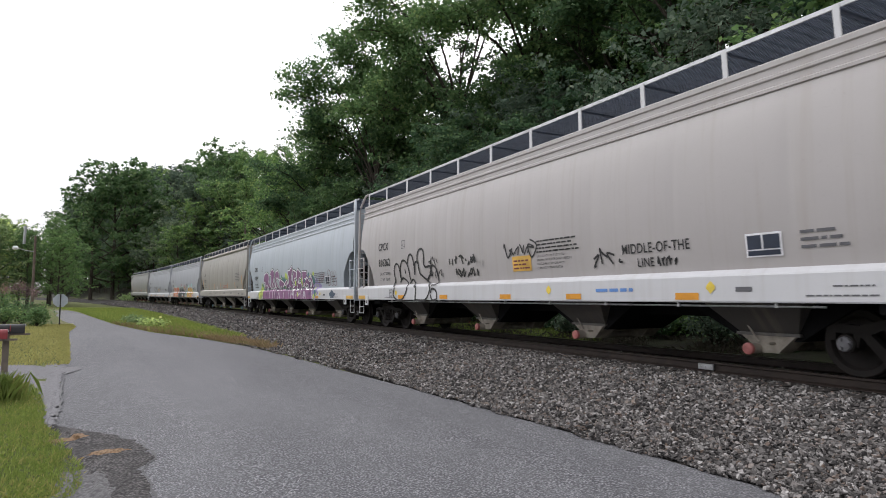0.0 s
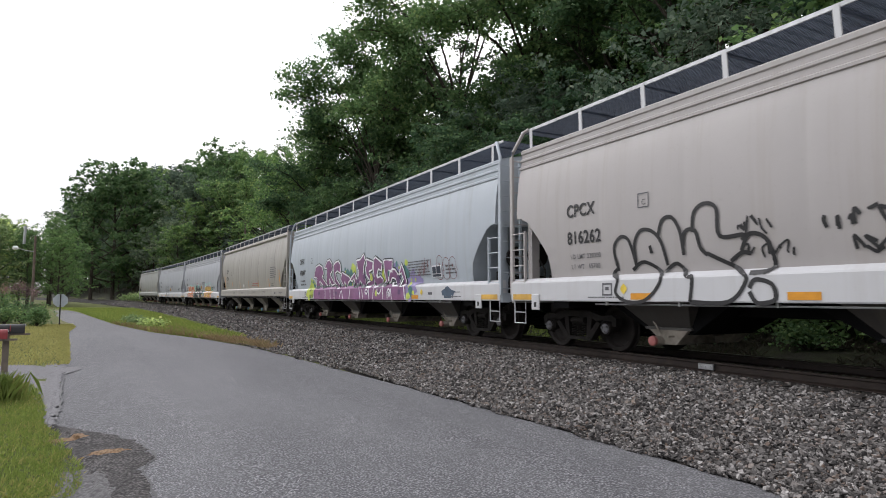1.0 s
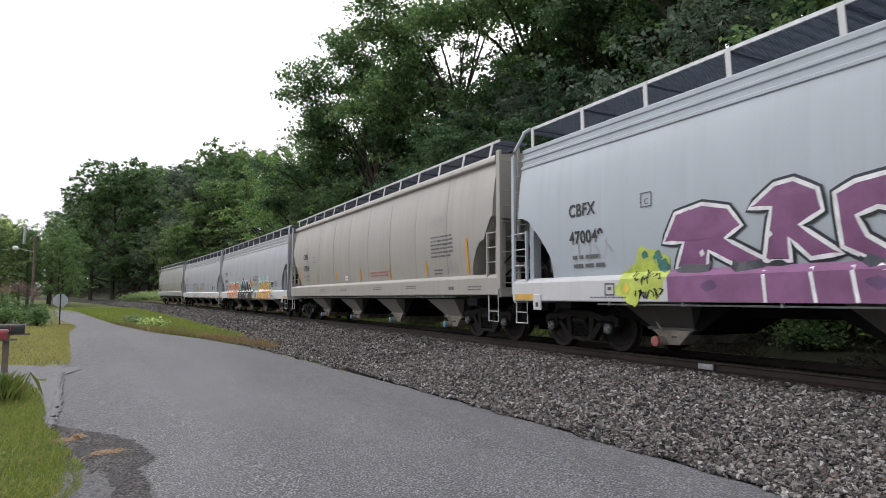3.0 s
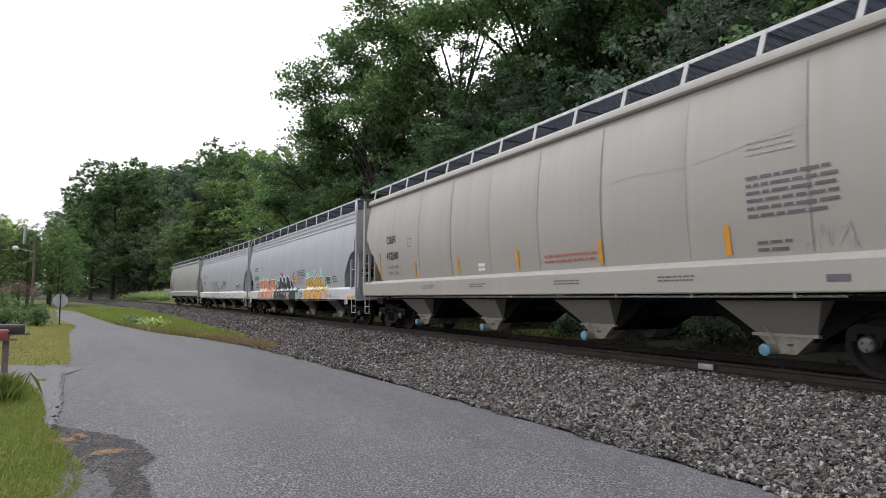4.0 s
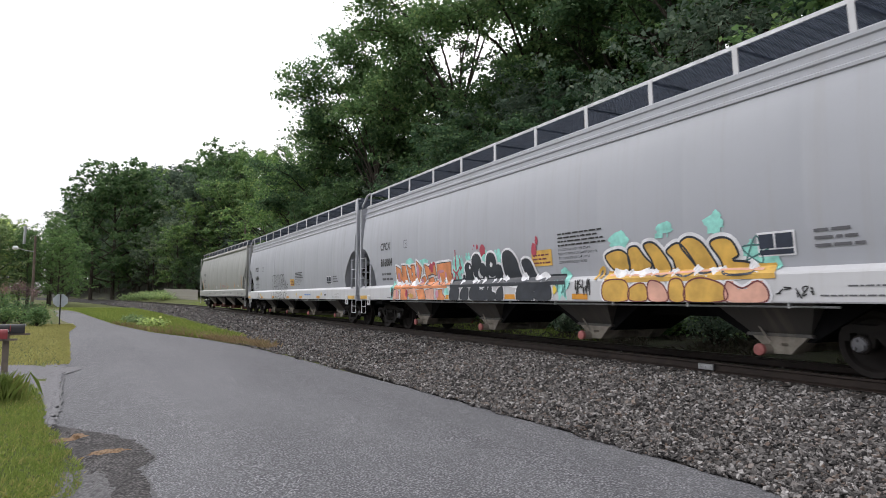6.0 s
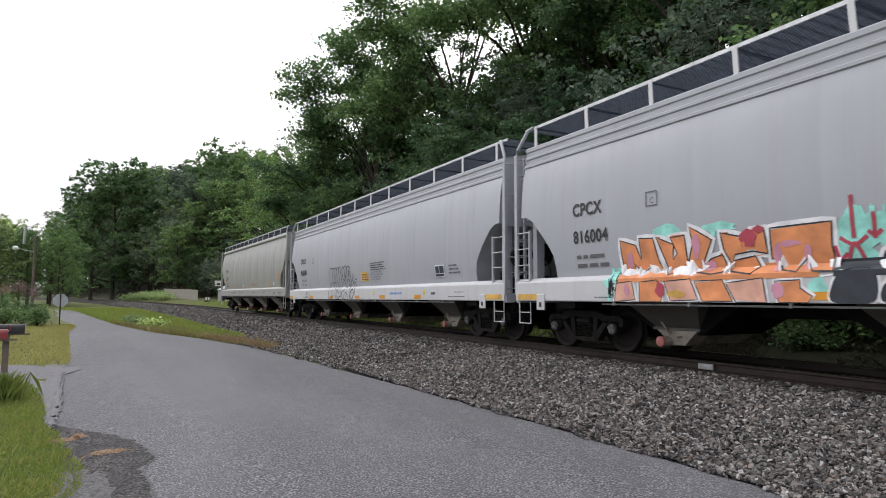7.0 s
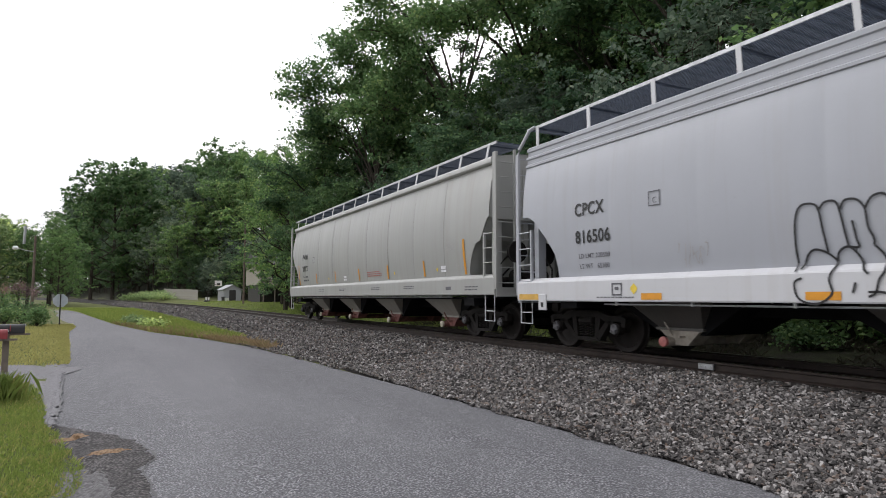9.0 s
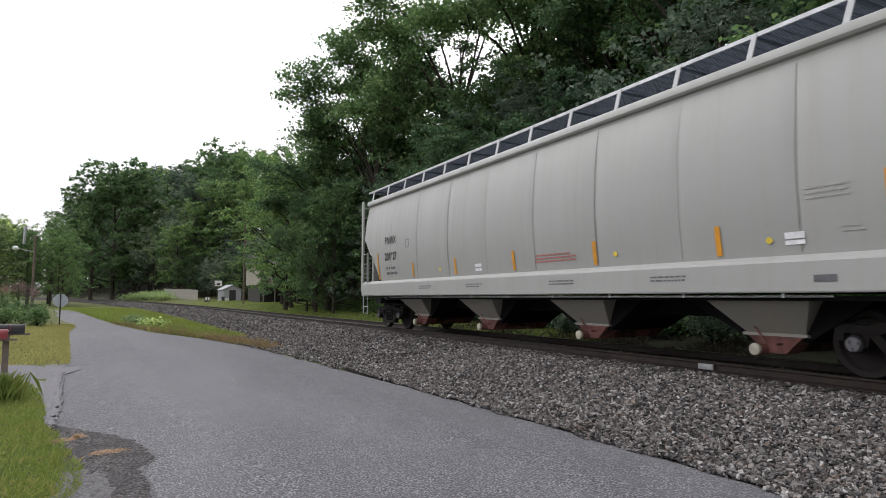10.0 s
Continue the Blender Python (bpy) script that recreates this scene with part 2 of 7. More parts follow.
def cut_of(kind, sgn):
    return kind.get("cut_r", kind["cut"]) if sgn > 0 else kind["cut"]


def side_y(kind, z):
    return lerp(z, kind["side"])


SEAMS = [-7.0 + 2.0 * i for i in range(8)]


def swell_at(kind, x, z):
    """How far the skin bulges out between its welded seams."""
    d = min(abs(x - q) for q in SEAMS)
    z_top = kind["side"][-1][0]
    k = math.sin(math.pi * min(1.0, max(0.0, (z - 1.45) / (z_top - 1.45))))
    if kind is ACF:
        k *= 0.55
    return k * (0.024 * math.sin(min(d, 1.0) * math.pi / 2) - (0.013 if d < 0.05 else 0))


def body_shell(kind):
    """Side skins with the end openings left out of them, eaves and roof."""
    mb = MB()
    end, cut = kind["end"], kind["cut"]
    xs = [-end]
    step = 0.31
    n = int(2 * cut[0][0] / step)
    xs = sorted({round(c * s, 3) for s in (-1, 1) for c, _ in cut_of(kind, s)} | {-end, end} | {round(-cut[0][0] + 2 * cut[0][0] * i / n, 3) for i in range(n + 1)})
    xs = sorted(set(xs) | {q + d for q in SEAMS for d in (-0.09, -0.03, 0.03, 0.09)})
    rows = 15
    z_top = kind["side"][-1][0]
    for sgn in (-1, 1):
        vs, fs = [], []
        for x in xs:
            lo = lerp(abs(x), cut_of(kind, x))
            for j in range(rows):
                z = lo + (z_top - lo) * j / (rows - 1)
                vs.append((x, sgn * (side_y(kind, z) + swell_at(kind, x, z)), z))
        for i in range(len(xs) - 1):
            for j in range(rows - 1):
                a = i * rows + j
                fs.append((a, a + rows, a + rows + 1, a + 1))
        mb.add(vs, fs)
        prof = kind["eave"]
        m = len(prof)
        vs = [(x, sgn * y, z) for x in (-end, end) for y, z in prof]
        mb.add(vs, [(j, j + 1, j + 1 + m, j + m) for j in range(m - 1)])
    return mb


def slope_sheet(kind, sgn):
    """The end slope sheet that follows the opening, its side posts and the head wall over it."""
    mb = MB()
    pts = [(sgn * (u - 0.008), z + 0.006) for u, z in cut_of(kind, sgn)]
    pts[0] = (sgn * (cut_of(kind, sgn)[0][0] - 0.25), 1.0)
    vs = [(x, q * (side_y(kind, z) - 0.006), z) for x, z in pts for q in (-1, 1)]
    mb.add(vs, [(2 * i, 2 * i + 1, 2 * i + 3, 2 * i + 2) for i in range(len(pts) - 1)])
    return mb


def end_wall(kind, sgn):
    mb = MB()
    z0, z1 = cut_of(kind, sgn)[-1][1], kind["side"][-1][0]
    e = kind["end"] - 0.02
    ring = [(y, z) for z, y in kind["side"] if z >= z0] + [(y, z) for y, z in kind["eave"][1:]]
    ring = [(side_y(kind, z0), z0)] + ring
    left = [(-y, z) for y, z in reversed(ring)]
    loop = ring + left[1:]
    n = len(loop)
    mb.add([(sgn * e, y, z) for y, z in loop], [tuple(range(n))])
    mb.box(min(sgn * e, sgn * (e + .05)), max(sgn * e, sgn * (e + .05)), -1.42, 1.42, z0 - 0.03, z0 + 0.08)
    for y in (-0.55, 0.55):
        mb.box(min(sgn * e, sgn * (e + .04)), max(sgn * e, sgn * (e + .04)), y - .03, y + .03, z0, z1)
    return mb


def sill(kind, sgn):
    """Side sill: a deep channel with a sloped ledge on top."""
    a, b = kind["sill0"], kind["sill1"]
    ring = [(1.40, a), (1.60, a), (1.61, a + 0.02), (1.61, b - 0.03), (1.60, b), (1.585, b + 0.015), (1.50, b + 0.07), (1.42, b + 0.07)]
    return MB().sweep([(-kind["post"], 0, 0), (kind["post"], 0, 0)], [(sgn * y, z) for y, z in ring])


def pipe_rail(kind, sgn):
    """The thin train line below the sill with its clips."""
    mb = MB()
    z = kind["sill0"] - 0.05
    mb.tube([(-7.2, sgn * 1.52, z), (7.4, sgn * 1.52, z)], 0.017)
    for i in range(9):
        mb.box(-6.9 + i * 1.7, -6.86 + i * 1.7, sgn * 1.52 - .02, sgn * 1.52 + .02, z - .02, kind["sill0"] + .01)
    return mb


def end_platform(kind, sgn):
    mb = MB()
    a = kind["sill0"] + 0.10
    x0, x1 = sorted((sgn * 8.2, sgn * (kind["post"] + 0.04)))
    mb.box(x0, x1, -1.5, 1.5, a, a + 0.05)
    x0, x1 = sorted((sgn * (kind["post"] - 0.05), sgn * (kind["post"] + 0.04)))
    mb.box(x0, x1, -1.56, 1.56, a - 0.14, a + 0.08)
    return mb


def end_post(kind, sgn, y, w):
    x0, x1 = sorted((sgn * (kind["end"] - 0.25), sgn * (kind["end"] - 0.10)))
    return MB().box(x0, x1, y - w, y + w, kind["sill0"] + 0.10, cut_of(kind, sgn)[-1][1])


def center_sill():
    mb = MB()
    mb.box(-9.9, 9.9, -0.32, 0.32, 0.74, 1.06)
    mb.box(-8.0, 8.0, -1.42, 1.42, 1.02, 1.08)
    for x in (-8.27, 8.27):
        mb.box(x - 0.25, x + 0.25, -1.5, 1.5, 0.86, 1.05)
    return mb


def coupler(sgn):
    mb = MB()
    x0, x1 = sorted((sgn * 9.8, sgn * 10.06))
    mb.box(x0, x1, -0.09, 0.09, 0.74, 0.92, 0.02)
    x0, x1 = sorted((sgn * 10.02, sgn * 10.24))
    mb.box(x0, x1, -0.16, 0.14, 0.70, 0.98, 0.05)
    mb.tube([(sgn * 9.9, 0.25, 0.8), (sgn * 9.98, 0.3, 0.55), (sgn * 10.12, 0.3, 0.42), (sgn * 10.2, 0.25, 0.5)], 0.03)
    mb.tube([(sgn * 9.95, -0.1, 1.0), (sgn * 9.97, -0.9, 0.98), (sgn * 9.97, -1.35, 0.95), (sgn * 9.97, -1.4, 0.72)], 0.015)
    return mb


def brake_gear(sgn, kind):
    """Reservoir, valve, hand-brake housing and pipes on the end platform."""
    mb = MB()
    a = kind["sill0"] + 0.15
    mb.tube([(sgn * 9.35, -0.85, a + 0.28), (sgn * 9.35, 0.1, a + 0.28)], 0.21, 14)
    mb.tube([(sgn * 9.05, -1.0, a + 0.16), (sgn * 9.05, -0.55, a + 0.16)], 0.15, 12)
    mb.tube([(sgn * 9.7, -1.0, a + 0.9), (sgn * 9.78, -1.0, a + 0.9)], 0.27, 16)
    mb.tube([(sgn * 9.2, -1.2, a), (sgn * 9.2, -1.2, a + 0.55), (sgn * 9.45, -1.15, a + 0.75), (sgn * 9.66, -1.1, a + 0.9)], 0.022)
    mb.tube([(sgn * 9.6, -0.7, a), (sgn * 9.55, -0.75, a + 0.5), (sgn * 9.3, -0.9, a + 0.55), (sgn * 8.8, -1.1, a + 0.1)], 0.025)
    mb.box(*sorted((sgn * 8.95, sgn * 9.2)), -1.35, -1.1, a, a + 0.28, 0.03)
    return mb


def hopper(bay):
    """One bay: steep slope sheets that meet the outlet."""
    mb = MB()
    top = [(bay - 1.55, -0.95), (bay + 1.55, -0.95), (bay + 1.55, 0.95), (bay - 1.55, 0.95)]
    low = [(bay - 0.47, -0.78), (bay + 0.47, -0.78), (bay + 0.47, 0.78), (bay - 0.47, 0.78)]
    vs = [(x, y, 1.06) for x, y in top] + [(x, y, 0.42) for x, y in low]
    return mb.add(vs, [(0, 1, 5, 4), (1, 2, 6, 5), (2, 3, 7, 6), (3, 0, 4, 7), (4, 5, 6, 7)])


def chute(bay, sgn):
    mb = MB()
    vs = [(bay - 0.86, sgn * 1.34, 1.06), (bay + 0.86, sgn * 1.34, 1.06), (bay + 0.45, sgn * 0.80, 0.50), (bay - 0.45, sgn * 0.80, 0.50),
          (bay - 0.80, sgn * 0.60, 1.06), (bay + 0.80, sgn * 0.60, 1.06), (bay + 0.42, sgn * 0.40, 0.50), (bay - 0.42, sgn * 0.40, 0.50)]
    mb.add(vs, [(0, 1, 2, 3), (0, 3, 7, 4), (1, 5, 6, 2), (4, 7, 6, 5), (3, 2, 6, 7), (0, 4, 5, 1)])
    y0, y1 = sorted((sgn * 0.45, sgn * 0.88))
    return mb.box(bay - 0.52, bay + 0.52, y0, y1, 0.49, 0.535)


def outlet(bay):
    """The tube under the flange with its tapered pan."""
    mb = MB()
    for sgn in (-1, 1):
        q = [(bay - 0.44, sgn * 0.86, 0.49), (bay + 0.44, sgn * 0.86, 0.49), (bay + 0.44, sgn * 0.45, 0.49), (bay - 0.44, sgn * 0.45, 0.49),
             (bay - 0.14, sgn * 0.82, 0.23), (bay + 0.14, sgn * 0.82, 0.23), (bay + 0.14, sgn * 0.50, 0.23), (bay - 0.14, sgn * 0.50, 0.23)]
        mb.add(q, [(0, 1, 5, 4), (1, 2, 6, 5), (2, 3, 7, 6), (3, 0, 4, 7), (4, 5, 6, 7)])
    mb.tube([(bay - 0.2, -1.0, 0.29), (bay - 0.2, 1.0, 0.29)], 0.085, 12)
    mb.tube([(bay + 0.1, -0.98, 0.38), (bay + 0.1, 0.98, 0.38)], 0.02, 6)
    mb.tube([(bay - 0.12, -0.9, 0.40), (bay - 0.3, -0.92, 0.66)], 0.016, 5)
    return mb


def outlet_cap(bay, sgn):
    y = sgn * 1.0
    return MB().lathe_y(bay - 0.2, 0.29, [(y, 0.088), (y + sgn * 0.03, 0.096), (y + sgn * 0.06, 0.088), (y + sgn * 0.075, 0.05)], 16)


def ladder_post(x, y, z0, z1, w=0.035):
    return MB().box(x - w, x + w, y - 0.03, y + 0.03, z0, z1, 0.008)


def rung(p, q):
    return MB().tube([p, q], 0.014, 6)


def running_board(kind, sgn):
    """Open steel grating: bearing bars along, cross bars over them."""
    mb = MB()
    y1, z = kind["board_y"], kind["board"]
    e = kind["end"] + 0.05
    n, wide = (21, 1.0) if kind is ACF else (17, 0.80)
    for i in range(n):
        y = sgn * (y1 - 0.04 - wide * i / (n - 1))
        mb.box(-e, e, y - 0.009, y + 0.009, z - 0.035, z)
    k = 96
    for i in range(k):
        x = -e + 2 * e * i / (k - 1)
        a, b = sorted((sgn * (y1 - 0.04 - wide), sgn * (y1 - 0.04)))
        mb.box(x - 0.012, x + 0.012, a, b, z - 0.012, z + 0.002)
    a, b = sorted((sgn * (y1 - 0.04 - wide), sgn * (y1 - 0.03)))
    m = int(2 * (kind["end"] - 0.35) / kind["step"])
    for i in range(m + 1):
        x = -(kind["end"] - 0.35) + 2 * (kind["end"] - 0.35) * i / m + kind["lean"]
        mb.box(x - 0.02, x + 0.02, a, b, z - 0.07, z - 0.036)
    return mb


def board_edge(kind, sgn):
    y, z, e = kind["board_y"], kind["board"], kind["end"] + 0.08
    a, b = sorted((sgn * y, sgn * (y - 0.03)))
    return MB().box(-e, e, a, b, z - 0.05, z + 0.012)


def board_bracket(kind, x, sgn):
    """A strap that carries the running board over the eave."""
    y, z, m, ln = kind["board_y"], kind["board"], kind["mold"], kind["lean"]
    w = 0.045
    vs = []
    for dy in (0.0, -0.02):
        vs += [(x - w, sgn * (y + 0.03 + dy), m - 0.03), (x + w, sgn * (y + 0.03 + dy), m - 0.03), (x + w + ln, sgn * (y + 0.005 + dy), z), (x - w + ln, sgn * (y + 0.005 + dy), z)]
    return MB().add(vs, [(0, 1, 2, 3), (7, 6, 5, 4), (0, 4, 5, 1), (1, 5, 6, 2), (2, 6, 7, 3), (3, 7, 4, 0)])


def stirrup(x, sgn, kind, dirx):
    z0 = kind["sill0"]
    mb = MB()
    y = sgn * 1.56
    mb.tube([(x, y, z0 + 0.02), (x, y, 0.50), (x - dirx * 0.42, y, 0.50), (x - dirx * 0.42, y, z0 + 0.02)], 0.017, 6)
    return mb.tube([(x, y, 0.74), (x - dirx * 0.42, y, 0.74)], 0.012, 6)


def wheelset():
    """Two wheels on their axle, with the bearing caps at its ends."""
    mb = MB()
    for sgn in (-1, 1):
        prof = [(0.66, 0.10), (0.665, 0.30), (0.675, 0.42), (0.68, 0.485), (0.705, 0.485), (0.715, 0.46), (0.80, 0.455), (0.815, 0.44), (0.805, 0.37), (0.755, 0.33), (0.745, 0.20), (0.79, 0.12), (0.79, 0.09)]
        mb.lathe_y(0, 0, [(sgn * y, r) for y, r in prof], 28)
        mb.lathe_y(0, 0, [(sgn * 0.79, 0.085), (sgn * 0.98, 0.08), (sgn * 0.98, 0.125), (sgn * 1.11, 0.125), (sgn * 1.13, 0.10)], 16)
    mb.tube([(0, -0.68, 0), (0, 0.68, 0)], 0.09, 12)
    return mb


def bearing_cap(sgn):
    mb = MB().lathe_y(0, 0, [(sgn * 1.128, 0.098), (sgn * 1.15, 0.09), (sgn * 1.155, 0.04)], 12)
    for k in range(3):
        a = 2 * math.pi * k / 3
        cx, cz = 0.062 * math.cos(a), 0.062 * math.sin(a)
        mb.lathe_y(cx, cz, [(sgn * 1.14, 0.024), (sgn * 1.18, 0.022)], 6)
    return mb


def sideframe(sgn):
    """Cast truck side: top chord, pedestals over the bearings, a spring opening and the lower basket."""
    y0, y1 = sorted((sgn * 0.93, sgn * 1.08))
    mb = MB()
    mb.prism_y([(-1.13, 0.50), (-1.15, 0.66), (-1.00, 0.72), (-0.72, 0.70), (-0.36, 0.80), (0.36, 0.80), (0.72, 0.70), (1.00, 0.72), (1.15, 0.66), (1.13, 0.50), (1.03, 0.50), (1.03, 0.60), (0.75, 0.60), (0.70, 0.54), (0.40, 0.67), (-0.40, 0.67), (-0.70, 0.54), (-0.75, 0.60), (-1.03, 0.60), (-1.03, 0.50)], y0, y1)
    for s in (-1, 1):
        mb.prism_y([(s * 0.74, 0.60), (s * 0.60, 0.60), (s * 0.30, 0.30), (s * 0.22, 0.22), (s * 0.42, 0.22)], y0, y1)
        mb.prism_y([(s * 0.26, 0.25), (s * 0.36, 0.25), (s * 0.44, 0.70), (s * 0.30, 0.70)], y0 + 0.01, y1 - 0.01)
        mb.prism_y([(s * 0.74, 0.42), (s * 0.80, 0.42), (s * 0.80, 0.62), (s * 0.70, 0.62)], y0, y1)
    mb.prism_y([(-0.44, 0.20), (0.44, 0.20), (0.36, 0.27), (-0.36, 0.27)], y0 - 0.02, y1 + 0.02)
    return mb


def spring(sgn, x):
    """One coil spring of the nest."""
    n = 40
    pts = [(x + 0.066 * math.cos(a), sgn * 1.0 + 0.066 * math.sin(a), 0.275 + 0.25 * i / n) for i, a in [(i, 2 * math.pi * 5 * i / n) for i in range(n + 1)]]
    return MB().tube(pts, 0.015, 5)


def bolster():
    mb = MB().box(-0.20, 0.20, -1.10, 1.10, 0.53, 0.66, 0.04)
    mb.box(-0.24, 0.24, -0.35, 0.35, 0.62, 0.80)
    for x in (-0.42, 0.42):
        mb.box(x - 0.04, x + 0.04, -0.75, 0.75, 0.40, 0.50)
    return mb


def wheelset_mesh():
    """The wheelset with its paler bearing caps as a second material."""
    mb = wheelset()
    n = len(mb.f)
    for sgn in (-1, 1):
        cap = bearing_cap(sgn)
        mb.add(cap.v, cap.f)
    me = mb.mesh("wheelset", WHEEL_STEEL, True)
    me.materials.append(CAP_STEEL)
    for p in me.polygons:
        if abs(p.center.y) > 1.129:
            p.material_index = 1
    return me


MESH = {}


def cached(key, make, mat, smooth=False):
    if key not in MESH:
        MESH[key] = make().mesh(key[0] if isinstance(key, tuple) else key, mat, smooth)
    return MESH[key]


WHEELS = []


def truck(car, x):
    t = part("truck", cached("bolster", bolster, STEEL_DARK), STEEL_DARK, car, "dark rusty cast-steel wheel truck", pose(x, 0, 0))
    for sgn in (-1, 1):
        part("sideframe", cached(("sideframe", sgn), lambda: sideframe(sgn), STEEL_DARK), None, t)
        for x_s in (-0.16, 0.0, 0.16):
            part("spring", cached(("spring", sgn, x_s), lambda: spring(sgn, x_s), STEEL_DARK, True), None, t)
    if "wheelset" not in MESH:
        MESH["wheelset"] = wheelset_mesh()
    wheel_me = MESH["wheelset"]
    for dx in (-0.889, 0.889):
        w = part("wheelset", wheel_me, None, t, "", pose(dx, 0, 0.457))
        WHEELS.append((w, dx))
    return t


# ---- lettering, reflectors and painted tags on the car sides ----
INK = {
    "black": plain("ink_black", (0.015, 0.015, 0.017), 0.5),
    "grey": plain("ink_grey", (0.10, 0.10, 0.11), 0.6),
    "red": plain("ink_red", (0.40, 0.12, 0.10), 0.6),
    "blue": plain("ink_blue", (0.10, 0.22, 0.50), 0.6),
    "purple": plain("spray_purple", (0.21, 0.085, 0.19), 0.6, 0, 0.25, 2.0),
    "white": plain("spray_white", (0.74, 0.74, 0.76), 0.55),
    "lime": plain("spray_lime", (0.47, 0.56, 0.10), 0.6, 0, 0.3, 3.0),
    "plum": plain("spray_plum", (0.12, 0.06, 0.15), 0.6, 0, 0.3, 2.0),
    "teal": plain("spray_teal", (0.06, 0.17, 0.16), 0.6, 0, 0.3),
    "mint": plain("spray_mint", (0.28, 0.66, 0.58), 0.6, 0, 0.25),
    "orange": plain("spray_orange", (0.66, 0.25, 0.10), 0.6, 0, 0.3, 2.5),
    "salmon": plain("spray_salmon", (0.66, 0.36, 0.27), 0.6, 0, 0.25, 2.5),
    "gold": plain("spray_gold", (0.60, 0.36, 0.07), 0.6, 0, 0.3, 2.5),
    "yellow": plain("spray_yellow", (0.70, 0.52, 0.06), 0.6),
    "dark": plain("spray_dark", (0.02, 0.025, 0.035), 0.5, 0, 0.3),
    "crimson": plain("spray_crimson", (0.40, 0.05, 0.08), 0.6),
    "navy": plain("decal_navy", (0.02, 0.028, 0.05), 0.5),
    "steelblue": plain("patch_blue", (0.055, 0.085, 0.125), 0.6),
    "lavender": plain("spray_lavender", (0.27, 0.23, 0.42), 0.6, 0, 0.2, 2.0),
    "pink": plain("spray_pink", (0.55, 0.25, 0.33), 0.6, 0, 0.2, 2.0),
    "maroon": plain("spray_maroon", (0.16, 0.04, 0.04), 0.6),
    "haze": plain("spray_haze", (0.50, 0.52, 0.56), 0.6),
    "seam": plain("weld_grime", (0.20, 0.185, 0.165), 0.7, 0, 0.35, 3.0),
    "line": plain("faint_grey_line", (0.34, 0.33, 0.32), 0.6),
}


class Wall:
    """The camera side of one car as a drawing surface: x along it, z up."""

    def __init__(self, car, kind):
        self.car, self.kind = car, kind
        self.level = 0

    def y(self, x, z, lift):
        k = self.kind
        if k["sill0"] <= z <= k["sill1"]:
            return -(1.612 + lift)
        if z < k["sill0"]:
            return -(1.612 + lift)
        if z < k["sill1"] + 0.09:
            t = (z - k["sill1"]) / 0.09
            return -(1.612 + (side_y(k, z) + 0.01 - 1.612) * t + lift + 0.004)
        return -(side_y(k, z) + max(0.0, swell_at(k, x, z)) + 0.006 + lift)

    def flat(self, name, polys, ink, lift=0.006, label=""):
        """polys: lists of (x, z); each becomes a face laid on the skin, cut into strips in z."""
        mb = MB()
        for poly in polys:
            mb.add([(x, self.y(x, z, lift), z) for x, z in poly], [tuple(range(len(poly)))])
        return part(name, mb, INK[ink], self.car, label)

    def box(self, x0, x1, z0, z1):
        n = max(1, int((z1 - z0) / 0.12))
        zs = [z0 + (z1 - z0) * i / n for i in range(n + 1)]
        return [[(x0, a), (x1, a), (x1, b), (x0, b)] for a, b in zip(zs, zs[1:])]

    def stroke(self, pts, w, close=False, k=5):
        """A ribbon along a smooth line through pts."""
        n = len(pts)
        out = []
        seg = n if close else n - 1
        for i in range(seg):
            p0, p1, p2, p3 = (pts[(i + d) % n] if close else pts[min(max(i + d, 0), n - 1)] for d in (-1, 0, 1, 2))
            for j in range(k):
                t = j / k
                out.append(tuple(0.5 * (2 * b + (c - a) * t + (2 * a - 5 * b + 4 * c - d) * t * t + (3 * b - a - 3 * c + d) * t ** 3) for a, b, c, d in zip(p0, p1, p2, p3)))
        out.append(pts[0] if close else pts[-1])
        polys = []
        edge = []
        m = len(out)
        for i, (x, z) in enumerate(out):
            ax, az = out[i - 1] if i else (out[-2] if close else out[0])
            bx, bz = out[i + 1] if i < m - 1 else (out[1] if close else out[-1])
            dx, dz = bx - ax, bz - az
            ln = math.hypot(dx, dz) or 1.0
            nx, nz = -dz / ln * w / 2, dx / ln * w / 2
            edge.append(((x + nx, z + nz), (x - nx, z - nz)))
        for (a, b), (c, d) in zip(edge, edge[1:]):
            polys.append([a, b, d, c])
        return polys, out

    def fill(self, outline):
        """Faces of a closed outline, cut into thin level slices so that they follow the skin."""
        zs = [z for _, z in outline]
        lo, hi = min(zs), max(zs)
        n = max(3, int((hi - lo) / 0.035))
        polys = []
        cuts = []
        for i in range(n + 1):
            z = lo + (hi - lo) * (i + 0.0) / n
            z = min(max(z, lo + 1e-4), hi - 1e-4)
            xs = []
            for (x0, z0), (x1, z1) in zip(outline, outline[1:] + outline[:1]):
                if (z0 <= z) != (z1 <= z):
                    xs.append(x0 + (x1 - x0) * (z - z0) / (z1 - z0))
            cuts.append((z, sorted(xs)))
        for (za, xa), (zb, xb) in zip(cuts, cuts[1:]):
            if len(xa) == len(xb):
                for j in range(0, len(xa) - 1, 2):
                    polys.append([(xa[j], za), (xa[j + 1], za), (xb[j + 1], zb), (xb[j], zb)])
            elif xa and xb:
                src, other = (xa, xb) if len(xa) > len(xb) else (xb, xa)
                z0, z1 = (za, zb)
                for j in range(0, len(src) - 1, 2):
                    polys.append([(src[j], z0), (src[j + 1], z0), (src[j + 1], z1), (src[j], z1)])
        return polys

